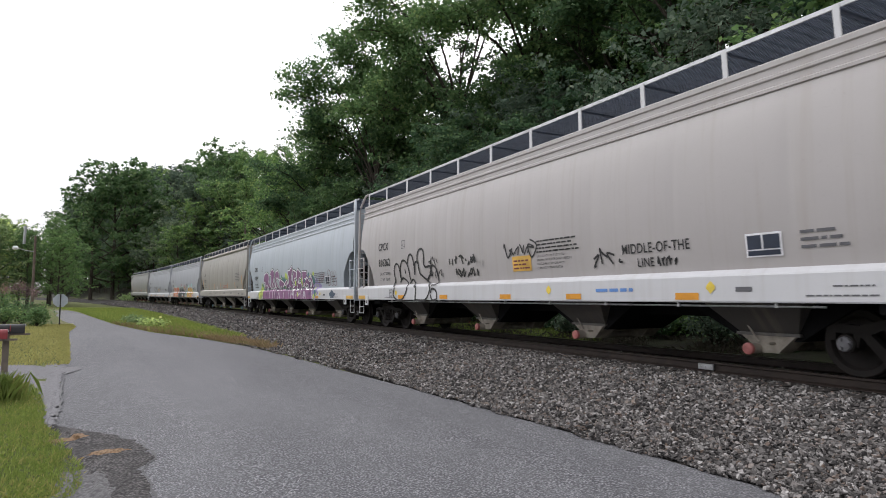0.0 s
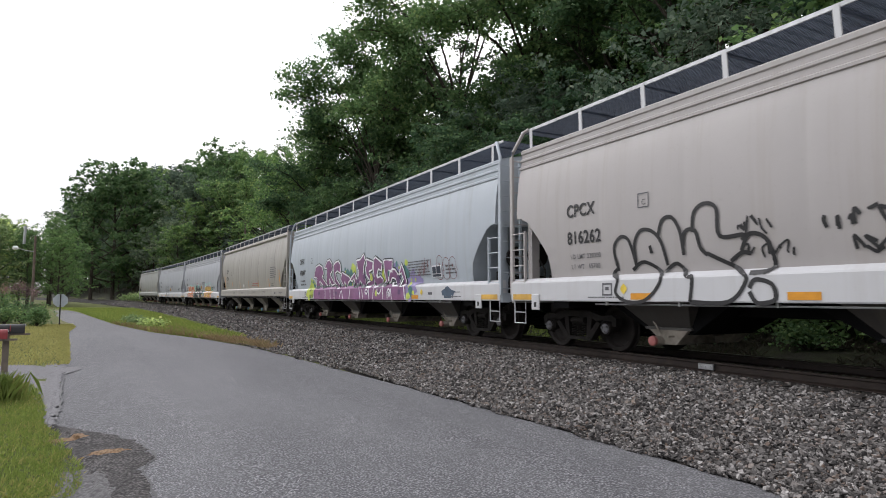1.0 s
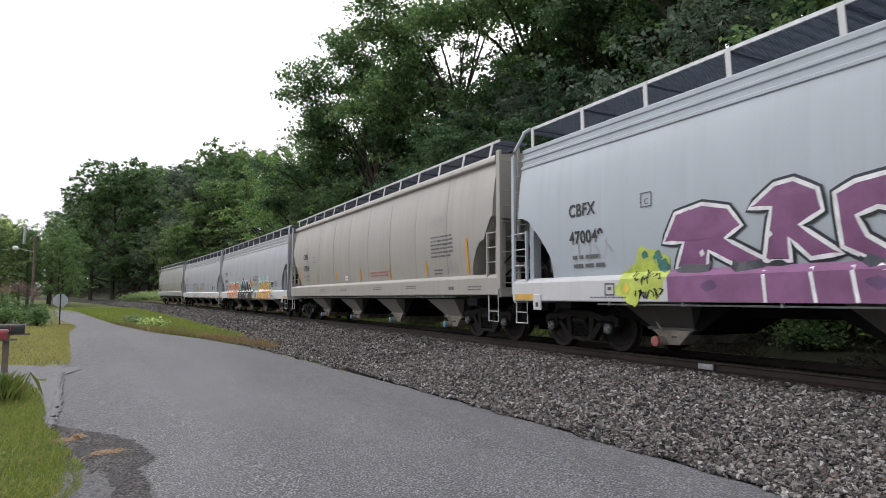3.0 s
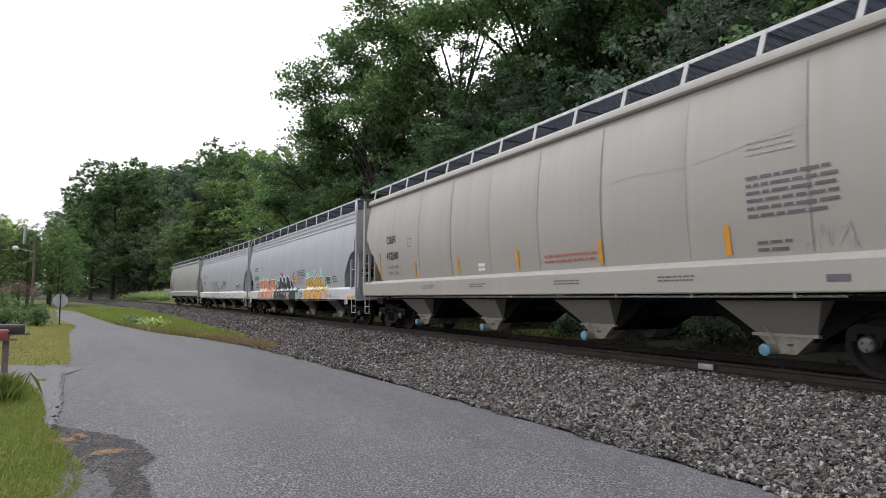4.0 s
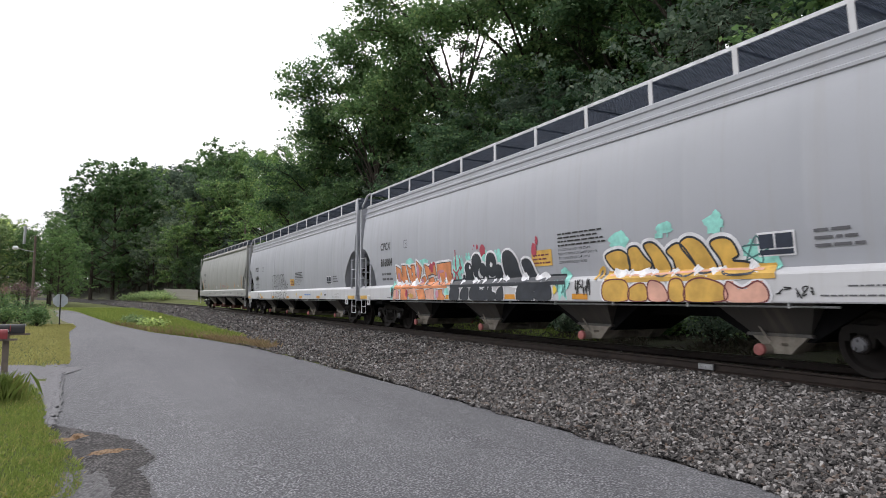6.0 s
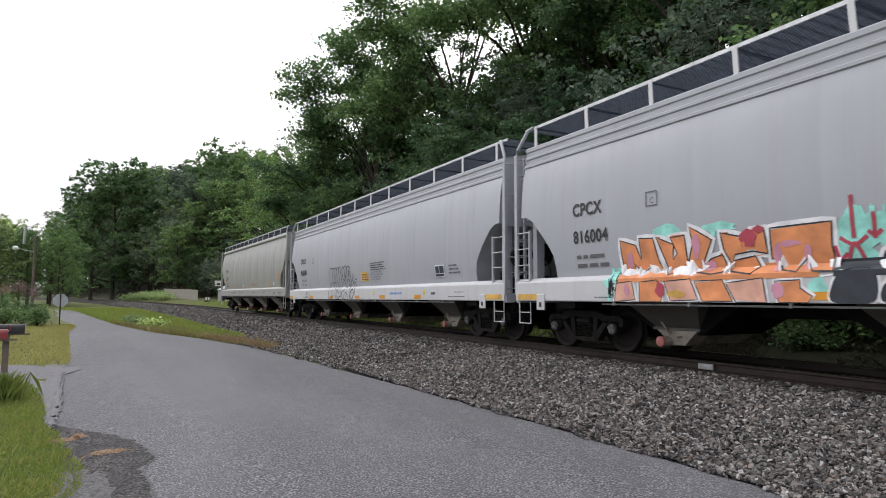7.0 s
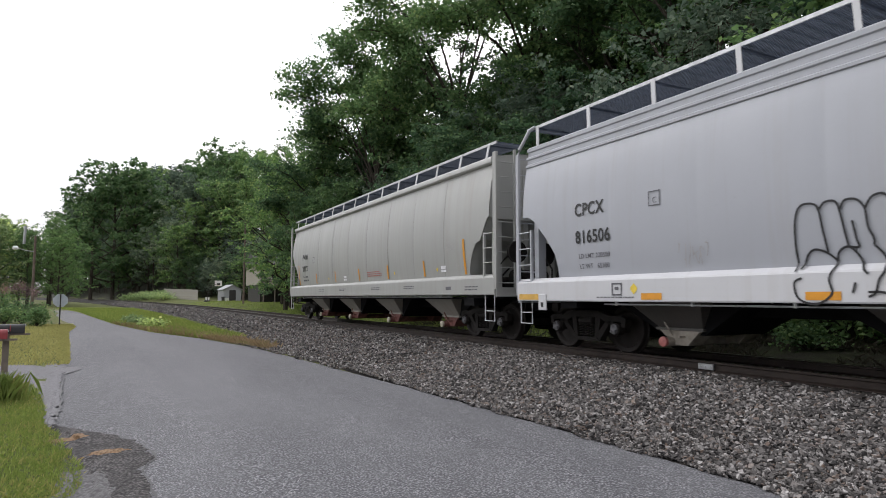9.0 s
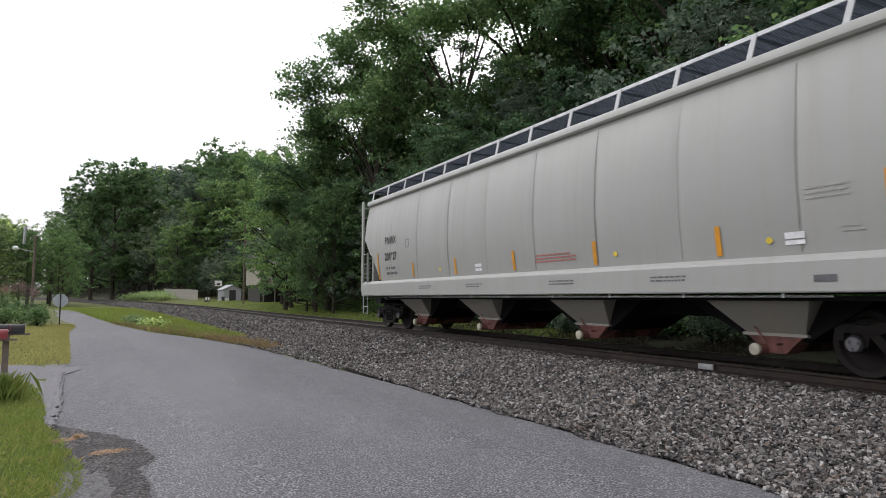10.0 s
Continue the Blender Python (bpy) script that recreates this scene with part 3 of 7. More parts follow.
    def text(self, words, x, z, h, ink="black", wide=1.0, bold=0.0):
        """Built-in lettering, laid on the skin; x, z is the lower left corner."""
        cu = bpy.data.curves.new("lettering", "FONT")
        cu.body, cu.size, cu.offset, cu.space_character = words, 1.0, bold, 1.08
        tmp = bpy.data.objects.new("lettering", cu)
        me = bpy.data.meshes.new_from_object(tmp)
        bpy.data.objects.remove(tmp)
        co = np.empty(len(me.vertices) * 3, dtype=np.float32)
        me.vertices.foreach_get("co", co)
        co = co.reshape(-1, 3)
        k = h / 0.70
        for p in co:
            zz = z + p[1] * k
            p[0] = x + p[0] * k * wide
            p[1], p[2] = self.y(p[0], zz, 0.007), zz
        me.vertices.foreach_set("co", co.ravel())
        me.materials.clear()
        me.materials.append(INK[ink])
        me.update()
        return part("lettering", me, None, self.car)

    def bars(self, x0, x1, z0, z1, rows, ink="grey", seed=1):
        """Unreadable small print: rows of short bars."""
        rg = random.Random(seed)
        polys = []
        pitch = (z1 - z0) / rows
        for i in range(rows):
            z = z0 + pitch * i
            x = x0
            stop = x1 - rg.random() * 0.25 * (x1 - x0)
            while x < stop:
                w = pitch * rg.uniform(0.7, 2.6)
                polys.append([(x, z), (min(x + w, x1), z), (min(x + w, x1), z + pitch * 0.42), (x, z + pitch * 0.42)])
                x += w + pitch * 0.35
        return self.flat("small_print", polys, ink, 0.006)


def decorate(wall, marks, number, small, load):
    """The marks that every car carries at its trailing end."""
    x, z, h = small
    wall.text(marks, x, z + 0.54, h, "black", 0.86, 0.026)
    wall.text(number, x, z, h, "black", 0.88, 0.026)
    if load:
        wall.text("LD LMT " + load[0], x + 0.06, z - 0.30, 0.09, "grey", 0.95, 0.01)
        wall.text("LT WT   " + load[1], x + 0.06, z - 0.50, 0.09, "grey", 0.95, 0.01)
    else:
        wall.bars(x + 0.06, x + 0.95, z - 0.48, z - 0.14, 2, seed=3)


def reflectors(wall, xs, z0, z1, w, ink="orange"):
    for x in xs:
        mb = MB()
        for poly in wall.box(x - w / 2, x + w / 2, z0, z1):
            mb.add([(px, wall.y(px, pz, 0.007), pz) for px, pz in poly], [(0, 1, 2, 3)])
        part("reflector", mb, ORANGE, wall.car, "orange reflective strip")


def seam_strip(wall, x, z0, z1, w):
    """A narrow welded seam that follows the skin, wandering a little."""
    mb, n = MB(), 24
    for i in range(n + 1):
        z = z0 + (z1 - z0) * i / n
        dx = 0.02 * noise.noise((x, z * 1.3, 3.0))
        ww = w * (0.55 + 0.6 * abs(noise.noise((x * 3, z * 2.0, 8.0))) + 0.5 * (1 - i / n))
        mb.v += [(x + dx - ww, wall.y(x, z, -0.003), z), (x + dx + ww, wall.y(x, z, -0.003), z)]
    mb.f = [(2 * i, 2 * i + 1, 2 * i + 3, 2 * i + 2) for i in range(n)]
    return mb


LOADS = {"816262": ("220300", "65700"), "816506": ("220500", "65500"), "472060": ("219000", "67000")}


def hopper_car(name, kind, paint, label, marks, number, under_paint, cap):
    car = new(name)
    tagged(car, label, "hopper car", "cars of the train")
    P = PAINT[paint]
    key = "acf" if kind is ACF else "tri"
    part("body", body_shell(kind), P, car, "rounded welded steel tank body", smooth=True)
    for sgn in (-1, 1):
        part("slope_sheet", slope_sheet(kind, sgn), P, car, smooth=True)
        part("end_wall", end_wall(kind, sgn), P, car)
        part("side_sill", sill(kind, sgn), P if kind is TRI else WHITE, car, "deep pale steel side sill")
        part("train_line", cached(("train_line", key, sgn), lambda: pipe_rail(kind, sgn), GALV), None, car)
        part("end_platform", end_platform(kind, sgn), P, car)
        for y, wd in ((-0.42, 0.07), (0.42, 0.07), (-1.25, 0.10), (1.25, 0.10)):
            part("end_post", end_post(kind, sgn, y, wd), P, car)
        part("coupler", cached(("coupler", sgn), lambda: coupler(sgn), STEEL_DARK), None, car, "rusty steel knuckle coupler")
        part("brake_gear", cached(("brake_gear", key, sgn), lambda: brake_gear(sgn, kind), STEEL_DARK), None, car)
        board = part("running_board", cached(("running_board", key, sgn), lambda: running_board(kind, sgn), GRATE), None, car, "dark open steel grating")
        part("edge_strip", cached(("edge_strip", key, sgn), lambda: board_edge(kind, sgn), GALV), None, board)
        n = int(2 * (kind["end"] - 0.35) / kind["step"])
        for i in range(n + 1):
            x = -(kind["end"] - 0.35) + 2 * (kind["end"] - 0.35) * i / n
            part("bracket", cached(("bracket", key, paint, sgn, i), lambda: board_bracket(kind, x, sgn), WHITE), None, board)
    # sill and bays take the near-black colour that stands for underside shade
    part("center_sill", cached("center_sill", center_sill, UNDER_SHADE), None, car)
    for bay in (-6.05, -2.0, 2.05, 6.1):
        h = part("hopper", cached(("hopper", bay), lambda: hopper(bay), UNDER_SHADE), None, car, "sloping hopper bay with underside shade in its near-black colour")
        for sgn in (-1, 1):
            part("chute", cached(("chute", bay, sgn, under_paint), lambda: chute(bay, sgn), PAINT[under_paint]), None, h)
        o = part("outlet", cached(("outlet", bay, cap.name), lambda: outlet(bay), PAN_RED if cap is WHITECAP else PAN_TAN, True), None, car, "stained pneumatic outlet pan")
        for sgn in (-1, 1):
            part("cap", cached(("cap", bay, sgn, cap.name), lambda: outlet_cap(bay, sgn), cap, True), None, o)
    # ladders at the four corners: tall posts on the end, short grab ladder on the side
    kp = kind["post"]
    z0, zt, bd = kind["sill0"] + 0.13, kind["side"][-1][0] + 0.35, kind["board"]
    for ex in (-1, 1):
        for sy in (-1, 1):
            top = zt if kind is ACF else kind["mold"] + 0.02
            lad = part("ladder", ladder_post(ex * kp, sy * 1.575, z0, top, 0.05 if kind is ACF else 0.075), P, car, "steel corner ladder")
            part("post", ladder_post(ex * (kp + 0.03), sy * 1.02, z0, top + 0.1, 0.03), P, lad)
            part("post", ladder_post(ex * (kp - 0.51), sy * 1.575, z0 + 0.04, z0 + 1.42, 0.022), P, lad)
            for i in range(9):
                z = z0 + 0.16 + i * 0.37
                part("rung", cached(("rung", key, paint, ex, sy, i), lambda: rung((ex * (kp + 0.02), sy * 1.57, z), (ex * (kp + 0.04), sy * 1.02, z)), P), None, lad)
            for i in range(4):
                z = z0 + 0.30 + i * 0.36
                part("rung", cached(("side_rung", key, paint, ex, sy, i), lambda: rung((ex * kp, sy * 1.59, z), (ex * (kp - 0.53), sy * 1.59, z)), P), None, lad)
            if kind is ACF:
                part("grab_rail", cached(("grab", paint, ex, sy), lambda: MB().tube([(ex * 9.93, sy * 1.575, top - 0.05), (ex * 9.90, sy * 1.55, top + 0.12), (ex * 9.62, sy * 1.46, bd - 0.06), (ex * 9.50, sy * 1.40, bd)], 0.04, 8), P, True), None, lad)
            part("stirrup", cached(("stirrup", key, paint, ex, sy), lambda: stirrup(ex * (kp - 0.07), sy, kind, ex), WHITE), None, lad)
            if kind is ACF:
                part("jack_plate", cached(("jack_plate", ex, sy), lambda: MB().box(*sorted((ex * 8.86, ex * 9.12)), *sorted((sy * 1.60, sy * 1.63)), 0.80, 1.14, 0.01), WHITE), None, lad)
                part("slot", cached(("slot", ex, sy), lambda: MB().box(*sorted((ex * 8.95, ex * 9.03)), *sorted((sy * 1.60, sy * 1.636)), 0.86, 0.97, 0.01), BLACK), None, lad)
    for x in (-8.27, 8.27):
        truck(car, x)
    wall = Wall(car, kind)
    top = kind["side"][-1][0] - 0.03
    for i, q in enumerate(SEAMS if kind is TRI else []):
        w = 0.004 + 0.004 * ((i * 7) % 3)
        part("weld_seam", cached(("weld_seam", key, i), lambda: seam_strip(wall, q, kind["sill1"] + 0.10, top, w), INK["seam"]), None, car)
    if kind is ACF:
        decorate(wall, marks, number, (-7.92, 2.13, 0.24), LOADS.get(number))
        for x in (-9.40, 9.40):
            wall.flat("reflector", wall.box(x - 0.45, x + 0.45, 1.02, 1.14), "gold", 0.006, "orange reflective strip")
        painted = number == "470049"
        reflectors(wall, [5.27] if painted else [-5.95, -3.05, 0.05, 2.5, 5.27], 1.03, 1.14, 0.46)
        wall.flat("decal", wall.box(6.30, 6.86, 1.64, 1.98), "white", 0.006)
        wall.flat("decal", [q for a in ((6.33, 6.55, 1.75, 1.95), (6.58, 6.83, 1.75, 1.95), (6.33, 6.83, 1.66, 1.73)) for q in wall.box(*a)], "navy", 0.010, "dark inspection panel with white frame")
        wall.bars(7.12, 7.75, 1.72, 2.02, 3, seed=5)
        wall.bars(7.2, 8.3, 1.08, 1.13, 1, seed=6)
        wall.bars(-7.3, -6.3, 1.06, 1.11, 1, seed=16)
        for b in ((-5.98, -5.72, 2.62, 2.88),):
            x0, x1, a, c = b
            wall.flat("stencil_frame", wall.box(x0, x0 + .02, a, c) + wall.box(x1 - .02, x1, a, c) + wall.box(x0, x1, a, a + .02) + wall.box(x0, x1, c - .02, c), "grey")
            wall.text("C", x0 + 0.09, a + 0.05, 0.10, "grey")
        wall.flat("stencil_frame", wall.box(-6.9, -6.64, 1.10, 1.13) + wall.box(-6.9, -6.64, 1.30, 1.33) + wall.box(-6.9, -6.87, 1.13, 1.30) + wall.box(-6.67, -6.64, 1.13, 1.30) + wall.box(-6.82, -6.72, 1.2, 1.26), "grey")
        wall.bars(7.55, 8.05, 1.20, 1.25, 1, seed=8)
        wall.flat("vent_plate", wall.box(6.15, 6.42, 1.15, 1.22), "grey")
        for x in (-6.35, 5.72) if painted else (-6.35, 1.70, 5.72):
            wall.flat("emblem", wall.fill([(x, 1.12), (x + 0.10, 1.22), (x, 1.32), (x - 0.10, 1.22)]), "yellow", 0.007)
    else:
        decorate(wall, marks, number, (-7.48, 2.32, 0.24), LOADS.get(number))
        reflectors(wall, [-5.3, -2.6, 0.2, 2.94, 5.72], 1.69, 2.14, 0.10)
        reflectors(wall, [-8.10, 8.15], 1.67, 2.60, 0.10)
        for x in (-4.7, -1.9, 1.6, 4.4):
            wall.bars(x, x + 0.8, 1.33, 1.45, 2, seed=int(x * 10))
        wall.flat("vent_plate", wall.box(7.2, 7.5, 1.27, 1.36), "grey")
        wall.flat("vent_plate", wall.box(-8.45, -8.25, 1.25, 1.40), "line")
        wall.flat("decal", wall.box(-1.55, -1.25, 1.84, 1.92) + wall.box(-1.55, -1.25, 1.74, 1.81), "white")
        wall.bars(8.25, 8.9, 1.25, 1.40, 2, seed=12)
        x0, x1, a, c = -5.75, -5.50, 2.64, 2.90
        wall.flat("stencil_frame", wall.box(x0, x0 + .02, a, c) + wall.box(x1 - .02, x1, a, c) + wall.box(x0, x1, a, a + .02) + wall.box(x0, x1, c - .02, c), "grey")
    return car, wall

# ---- ground ----
TREE_LINE = [(-400, 7.0), (-160, 6.5), (-148, 9.0), (-138, 17.0), (-80, 17.0), (-68, 9.5), (-50, 7.0), (-30, 5.8), (100, 5.8)]
MOUND = [(-172, 0.0), (-140, 0.9), (-124, 0.40), (-100, 0.35), (-80, 0.30), (-60, 0.05)]
SLOPE = [(-420, 0.10), (-330, 0.40), (-200, 0.46), (-170, 0.60), (-150, 0.6), (-130, 0.32), (-70, 0.26), (-45, 0.34), (-25, 0.55), (100, 0.6)]


def ground_z(x, y):
    s, n = sn(x, y)
    g = 0.004 * max(0.0, -40.0 - s)
    edge = lerp(s, TREE_LINE)
    if n > 2.0:
        base = g + lerp(n, [(2.0, 0.05), (3.5, 0.12), (5.0, 0.30), (9.0, 0.45)]) + lerp(s, MOUND) * min(1.0, (n - 2.0) / 4.5)
        up = max(0.0, n - edge)
        hill = lerp(s, SLOPE) * (up if up < 70 else 70 + 0.2 * (up - 70))
        return base + hill * min(1.0, up / 4.0) + 0.10 * noise.noise((x * 0.15, y * 0.15, 0.0))
    far = max(0.0, -n - 40.0)
    return g + lerp(n, [(-60.0, 0.25), (-14.0, 0.06), (-10.6, -0.02), (-5.0, -0.05), (-4.45, -0.12), (2.0, -0.05)]) + 0.05 * min(far, 60.0) + (0.03 * noise.noise((x * 0.4, y * 0.4, 3.0)) if n < -10.8 else 0.0)


def axis_steps(lo, a, b, hi, fine, grow=1.22):
    out, x, st = [], a, fine
    while x < b:
        out.append(x)
        x += fine
    st, x = fine, b
    while x < hi:
        out.append(x)
        st *= grow
        x += st
    out.append(hi)
    st, x = fine, a
    while x > lo:
        st *= grow
        x -= st
        out.insert(0, max(x, lo))
    return out


def build_ground():
    xs, ys = axis_steps(-940, -60, 6, 700, 0.8, 1.12), axis_steps(-900, -8, 26, 900, 0.7, 1.14)
    vs = [(x, y, ground_z(x, y)) for x in xs for y in ys]
    k = len(ys)
    fs = [(i * k + j, (i + 1) * k + j, (i + 1) * k + j + 1, i * k + j + 1) for i in range(len(xs) - 1) for j in range(k - 1)]
    me = bpy.data.meshes.new("ground")
    me.from_pydata(vs, [], fs)
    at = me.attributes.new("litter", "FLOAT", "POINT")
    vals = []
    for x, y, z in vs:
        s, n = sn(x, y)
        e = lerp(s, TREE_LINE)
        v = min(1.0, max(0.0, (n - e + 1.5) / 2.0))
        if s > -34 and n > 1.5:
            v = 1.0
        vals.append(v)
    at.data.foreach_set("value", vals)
    me.shade_smooth()
    m = Mat("grass_ground", 0.9, 0, 0.2)
    big, mid, fine = m.noise(0.25, 4), m.noise(1.6, 5), m.noise(22, 4)
    grass = m.mix(m.ramp(mid, (0.35, 0.0), (0.65, 1.0)), (0.075, 0.095, 0.026), (0.125, 0.140, 0.042))
    grass = m.mix(m.ramp(big, (0.45, 0.0), (0.70, 0.6)), grass, (0.16, 0.135, 0.06))
    grass = m.mix(m.ramp(fine, (0.35, 0.5), (0.6, 0.0)), grass, (0.035, 0.05, 0.012))
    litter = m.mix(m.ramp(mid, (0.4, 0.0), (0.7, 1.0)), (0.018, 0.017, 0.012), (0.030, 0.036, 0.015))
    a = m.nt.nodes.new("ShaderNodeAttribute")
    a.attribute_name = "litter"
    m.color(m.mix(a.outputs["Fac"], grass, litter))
    m.bump(m.noise(30, 5), 0.8, 0.03)
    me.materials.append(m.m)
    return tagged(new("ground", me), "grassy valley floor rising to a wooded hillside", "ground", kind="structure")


build_ground()

ROAD_R = [(40, 5.2), (-3.36, 5.14), (-5.1, 5.11), (-7.6, 5.03), (-10.8, 4.89), (-14.2, 4.67), (-18, 4.45), (-22.2, 4.07), (-27.8, 3.04), (-33.2, 1.6), (-44.2, -0.13), (-55.1, -1.33), (-78.2, -3.8), (-92, -6.6), (-105, -12), (-115, -22), (-125, -40)]
ROAD_L = [(40, 0.3), (-3.0, -0.05), (-5.8, -0.10), (-7.2, -0.12), (-8.6, -0.35), (-9.7, -0.74), (-12.5, -0.86), (-15.6, -1.00), (-19.0, -1.10), (-24.8, -1.44), (-34.6, -2.04), (-40.8, -2.05), (-45.0, -2.5), (-55, -4.1), (-78, -7.0), (-88, -10.2), (-96, -16), (-106, -28), (-125, -55)]


def on(table, x):
    return lerp(-x, [(-a, b) for a, b in table])


def asphalt():
    m = Mat("asphalt", 0.85, 0, 0.3)
    grain, speck, mott = m.cells(40), m.noise(52, 4), m.noise(9, 6, 0.7)
    wear, patchy = m.noise(0.30, 4, 0.6, (0.25, 1.4, 1)), m.noise(1.3, 6, 0.65)
    c = m.ramp(grain, (0.10, (0.302, 0.305, 0.320)), (0.32, (0.148, 0.150, 0.161)), (0.64, (0.040, 0.040, 0.045)))
    c = m.mix(m.ramp(speck, (0.54, 0.0), (0.64, 0.9)), c, (0.331, 0.328, 0.331))
    c = m.mix(m.ramp(speck, (0.34, 0.8), (0.46, 0.0)), c, (0.032, 0.032, 0.036))
    c = m.mix(m.ramp(mott, (0.36, 0.60), (0.56, 0.0)), c, (0.072, 0.073, 0.078))
    c = m.mix(m.ramp(wear, (0.40, 0.0), (0.7, 0.45)), c, (0.194, 0.195, 0.203))
    c = m.mix(m.ramp(patchy, (0.30, 0.40), (0.55, 0.0)), c, (0.065, 0.066, 0.071))
    m.color(c)
    m.rough(m.ramp(patchy, (0.3, 0.72), (0.7, 0.9)))
    m.bump(grain, 0.6, 0.008)
    return m.m


ASPHALT = asphalt()


def build_road():
    mb = MB()
    xs = [x for x in axis_steps(-120, -40, 8, 40, 0.25, 1.08)]
    cols = 15
    rg = random.Random(4)
    for x in xs:
        r, l = on(ROAD_R, x), on(ROAD_L, x)
        wr = 0.05 * noise.noise((x * 1.7, 0, 0)) + 0.025 * noise.noise((x * 6, 0, 4))
        wl = 0.10 * noise.noise((x * 1.5, 9, 0)) + 0.05 * noise.noise((x * 5, 7, 0))
        for j in range(cols):
            t = j / (cols - 1)
            y = (l + wl) + (r + wr - l - wl) * t
            s, n = sn(x, y)
            z = 0.004 * max(0.0, -40 - s) + 0.012 + 0.05 * math.sin(math.pi * t) * (1 if -60 < x else 0.6)
            if j in (0, cols - 1):
                z -= 0.03
            mb.v.append((x, y, z))
    for i in range(len(xs) - 1):
        for j in range(cols - 1):
            a = i * cols + j
            mb.f.append((a, a + cols, a + cols + 1, a + 1))
    return thing("road", mb, ASPHALT, "worn grey asphalt lane with a ragged edge", "road", kind="structure", smooth=True)


build_road()


def blob(cx, cy, rx, ry, seed, n=28, rough=0.22):
    """A ragged flat outline."""
    return [(cx + rx * (1 + rough * noise.noise((math.cos(a) * 1.8 + seed, math.sin(a) * 1.8, seed))) * math.cos(a), cy + ry * (1 + rough * noise.noise((math.cos(a) * 2.5, math.sin(a) * 2.5 + seed, 5))) * math.sin(a)) for a in [2 * math.pi * i / n for i in range(n)]]


def patch_mat(name, a, b, scale=14.0):
    """Loose grit: two sizes of cells over a mottled ground."""
    m = Mat(name, 0.9, 0, 0.25)
    n = m.noise(scale, 6, 0.7)
    c = m.ramp(n, (0.35, a), (0.65, b))
    c = m.mix(m.ramp(m.cells(34), (0.10, 0.75), (0.35, 0.0)), c, sc(b, 1.7))
    c = m.mix(m.ramp(m.cells(34), (0.45, 0.0), (0.70, 0.8)), c, sc(a, 0.4))
    c = m.mix(m.ramp(m.noise(2.2, 5), (0.45, 0.0), (0.70, 0.7)), c, sc(a, 0.7))
    m.color(c)
    m.bump(m.cells(34), 0.8, 0.02)
    return m.m


def road_z(x, y):
    l, r = on(ROAD_L, x), on(ROAD_R, x)
    t = (y - l) / (r - l)
    if not 0.0 <= t <= 1.0:
        return -1.0
    return 0.004 * max(0.0, -40 - sn(x, y)[0]) + 0.012 + 0.05 * math.sin(math.pi * t) * (1 if -60 < x else 0.6)


def surface_z(x, y):
    return max(ground_z(x, y), road_z(x, y))


def spread(name, outline, mat, label, category, lift=0.012, rings=7):
    """A thin ragged layer that lies on the ground and the road."""
    cx, cy = sum(p[0] for p in outline) / len(outline), sum(p[1] for p in outline) / len(outline)
    mb, n = MB(), len(outline)
    for k in range(rings + 1):
        t = k / rings
        for x, y in outline:
            px, py = cx + (x - cx) * t, cy + (y - cy) * t
            mb.v.append((px, py, surface_z(px, py) + lift * (1.0 - 0.9 * t ** 6)))
    for k in range(rings):
        for i in range(n):
            a, b = k * n + i, k * n + (i + 1) % n
            mb.f.append((a, b, b + n, a + n))
    return thing(name, mb, mat, label, category, kind="structure", smooth=True)


def shoulder(name, x0, x1, inner, outer, mat, label, lift):
    """A ragged strip between the road's edge and the lawn."""
    mb = MB()
    n, cols = int(abs(x1 - x0) / 0.06), 9
    for i in range(n + 1):
        x = x0 + (x1 - x0) * i / n
        a = lerp(-x, inner) + 0.07 * noise.noise((x * 2.2, 3, 1)) + 0.09 * noise.noise((x * 6, 3, 2)) + 0.05 * noise.noise((x * 17, 3, 5))
        b = lerp(-x, outer) + 0.09 * noise.noise((x * 1.8, 8, 1)) + 0.05 * noise.noise((x * 6, 8, 2))
        for j in range(cols):
            y = b + (a - b) * j / (cols - 1)
            mb.v.append((x, y, surface_z(x, y) + (lift if 0 < j < cols - 1 and 0 < i < n else 0.001)))
    for i in range(n):
        for j in range(cols - 1):
            q = i * cols + j
            mb.f.append((q, q + cols, q + cols + 1, q + 1))
    return thing(name, mb, mat, label, "pavement", kind="structure", smooth=True)


PATCH_DARK = patch_mat("patch_dark", (0.050, 0.047, 0.048), (0.120, 0.114, 0.110))
PATCH_DIRT = patch_mat("patch_dirt", (0.30, 0.19, 0.11), (0.19, 0.135, 0.085))
GRAVEL_PALE = patch_mat("gravel_pale", (0.26, 0.257, 0.268), (0.15, 0.148, 0.154), 30)
GRIT = patch_mat("worn_grit", (0.17, 0.166, 0.168), (0.10, 0.098, 0.100), 24)
shoulder("road_shoulder", -9.3, -18.8, [(9.0, -0.62), (9.8, -0.66), (12.0, -0.74), (14.0, -0.88), (18.8, -1.1)], [(9.0, -0.70), (9.5, -0.74), (10.2, -0.82), (11.5, -1.02), (12.9, -1.20), (14.2, -1.50), (18.8, -1.50)], GRAVEL_PALE, "broken pale asphalt shoulder beside the lawn", 0.006)
shoulder("road_shoulder", 6.0, -9.6, [(-6.0, 0.34), (5.8, 0.32), (6.3, 0.30), (6.75, 0.26), (7.05, 0.42), (7.5, 0.38), (8.0, 0.22), (8.5, 0.06), (8.9, -0.24), (9.6, -0.68)], [(-6.0, -0.42), (6.1, -0.42), (7.0, -0.38), (7.9, -0.48), (9.5, -0.73)], PATCH_DARK, "crumbling dark asphalt edge with loose grit", 0.016)
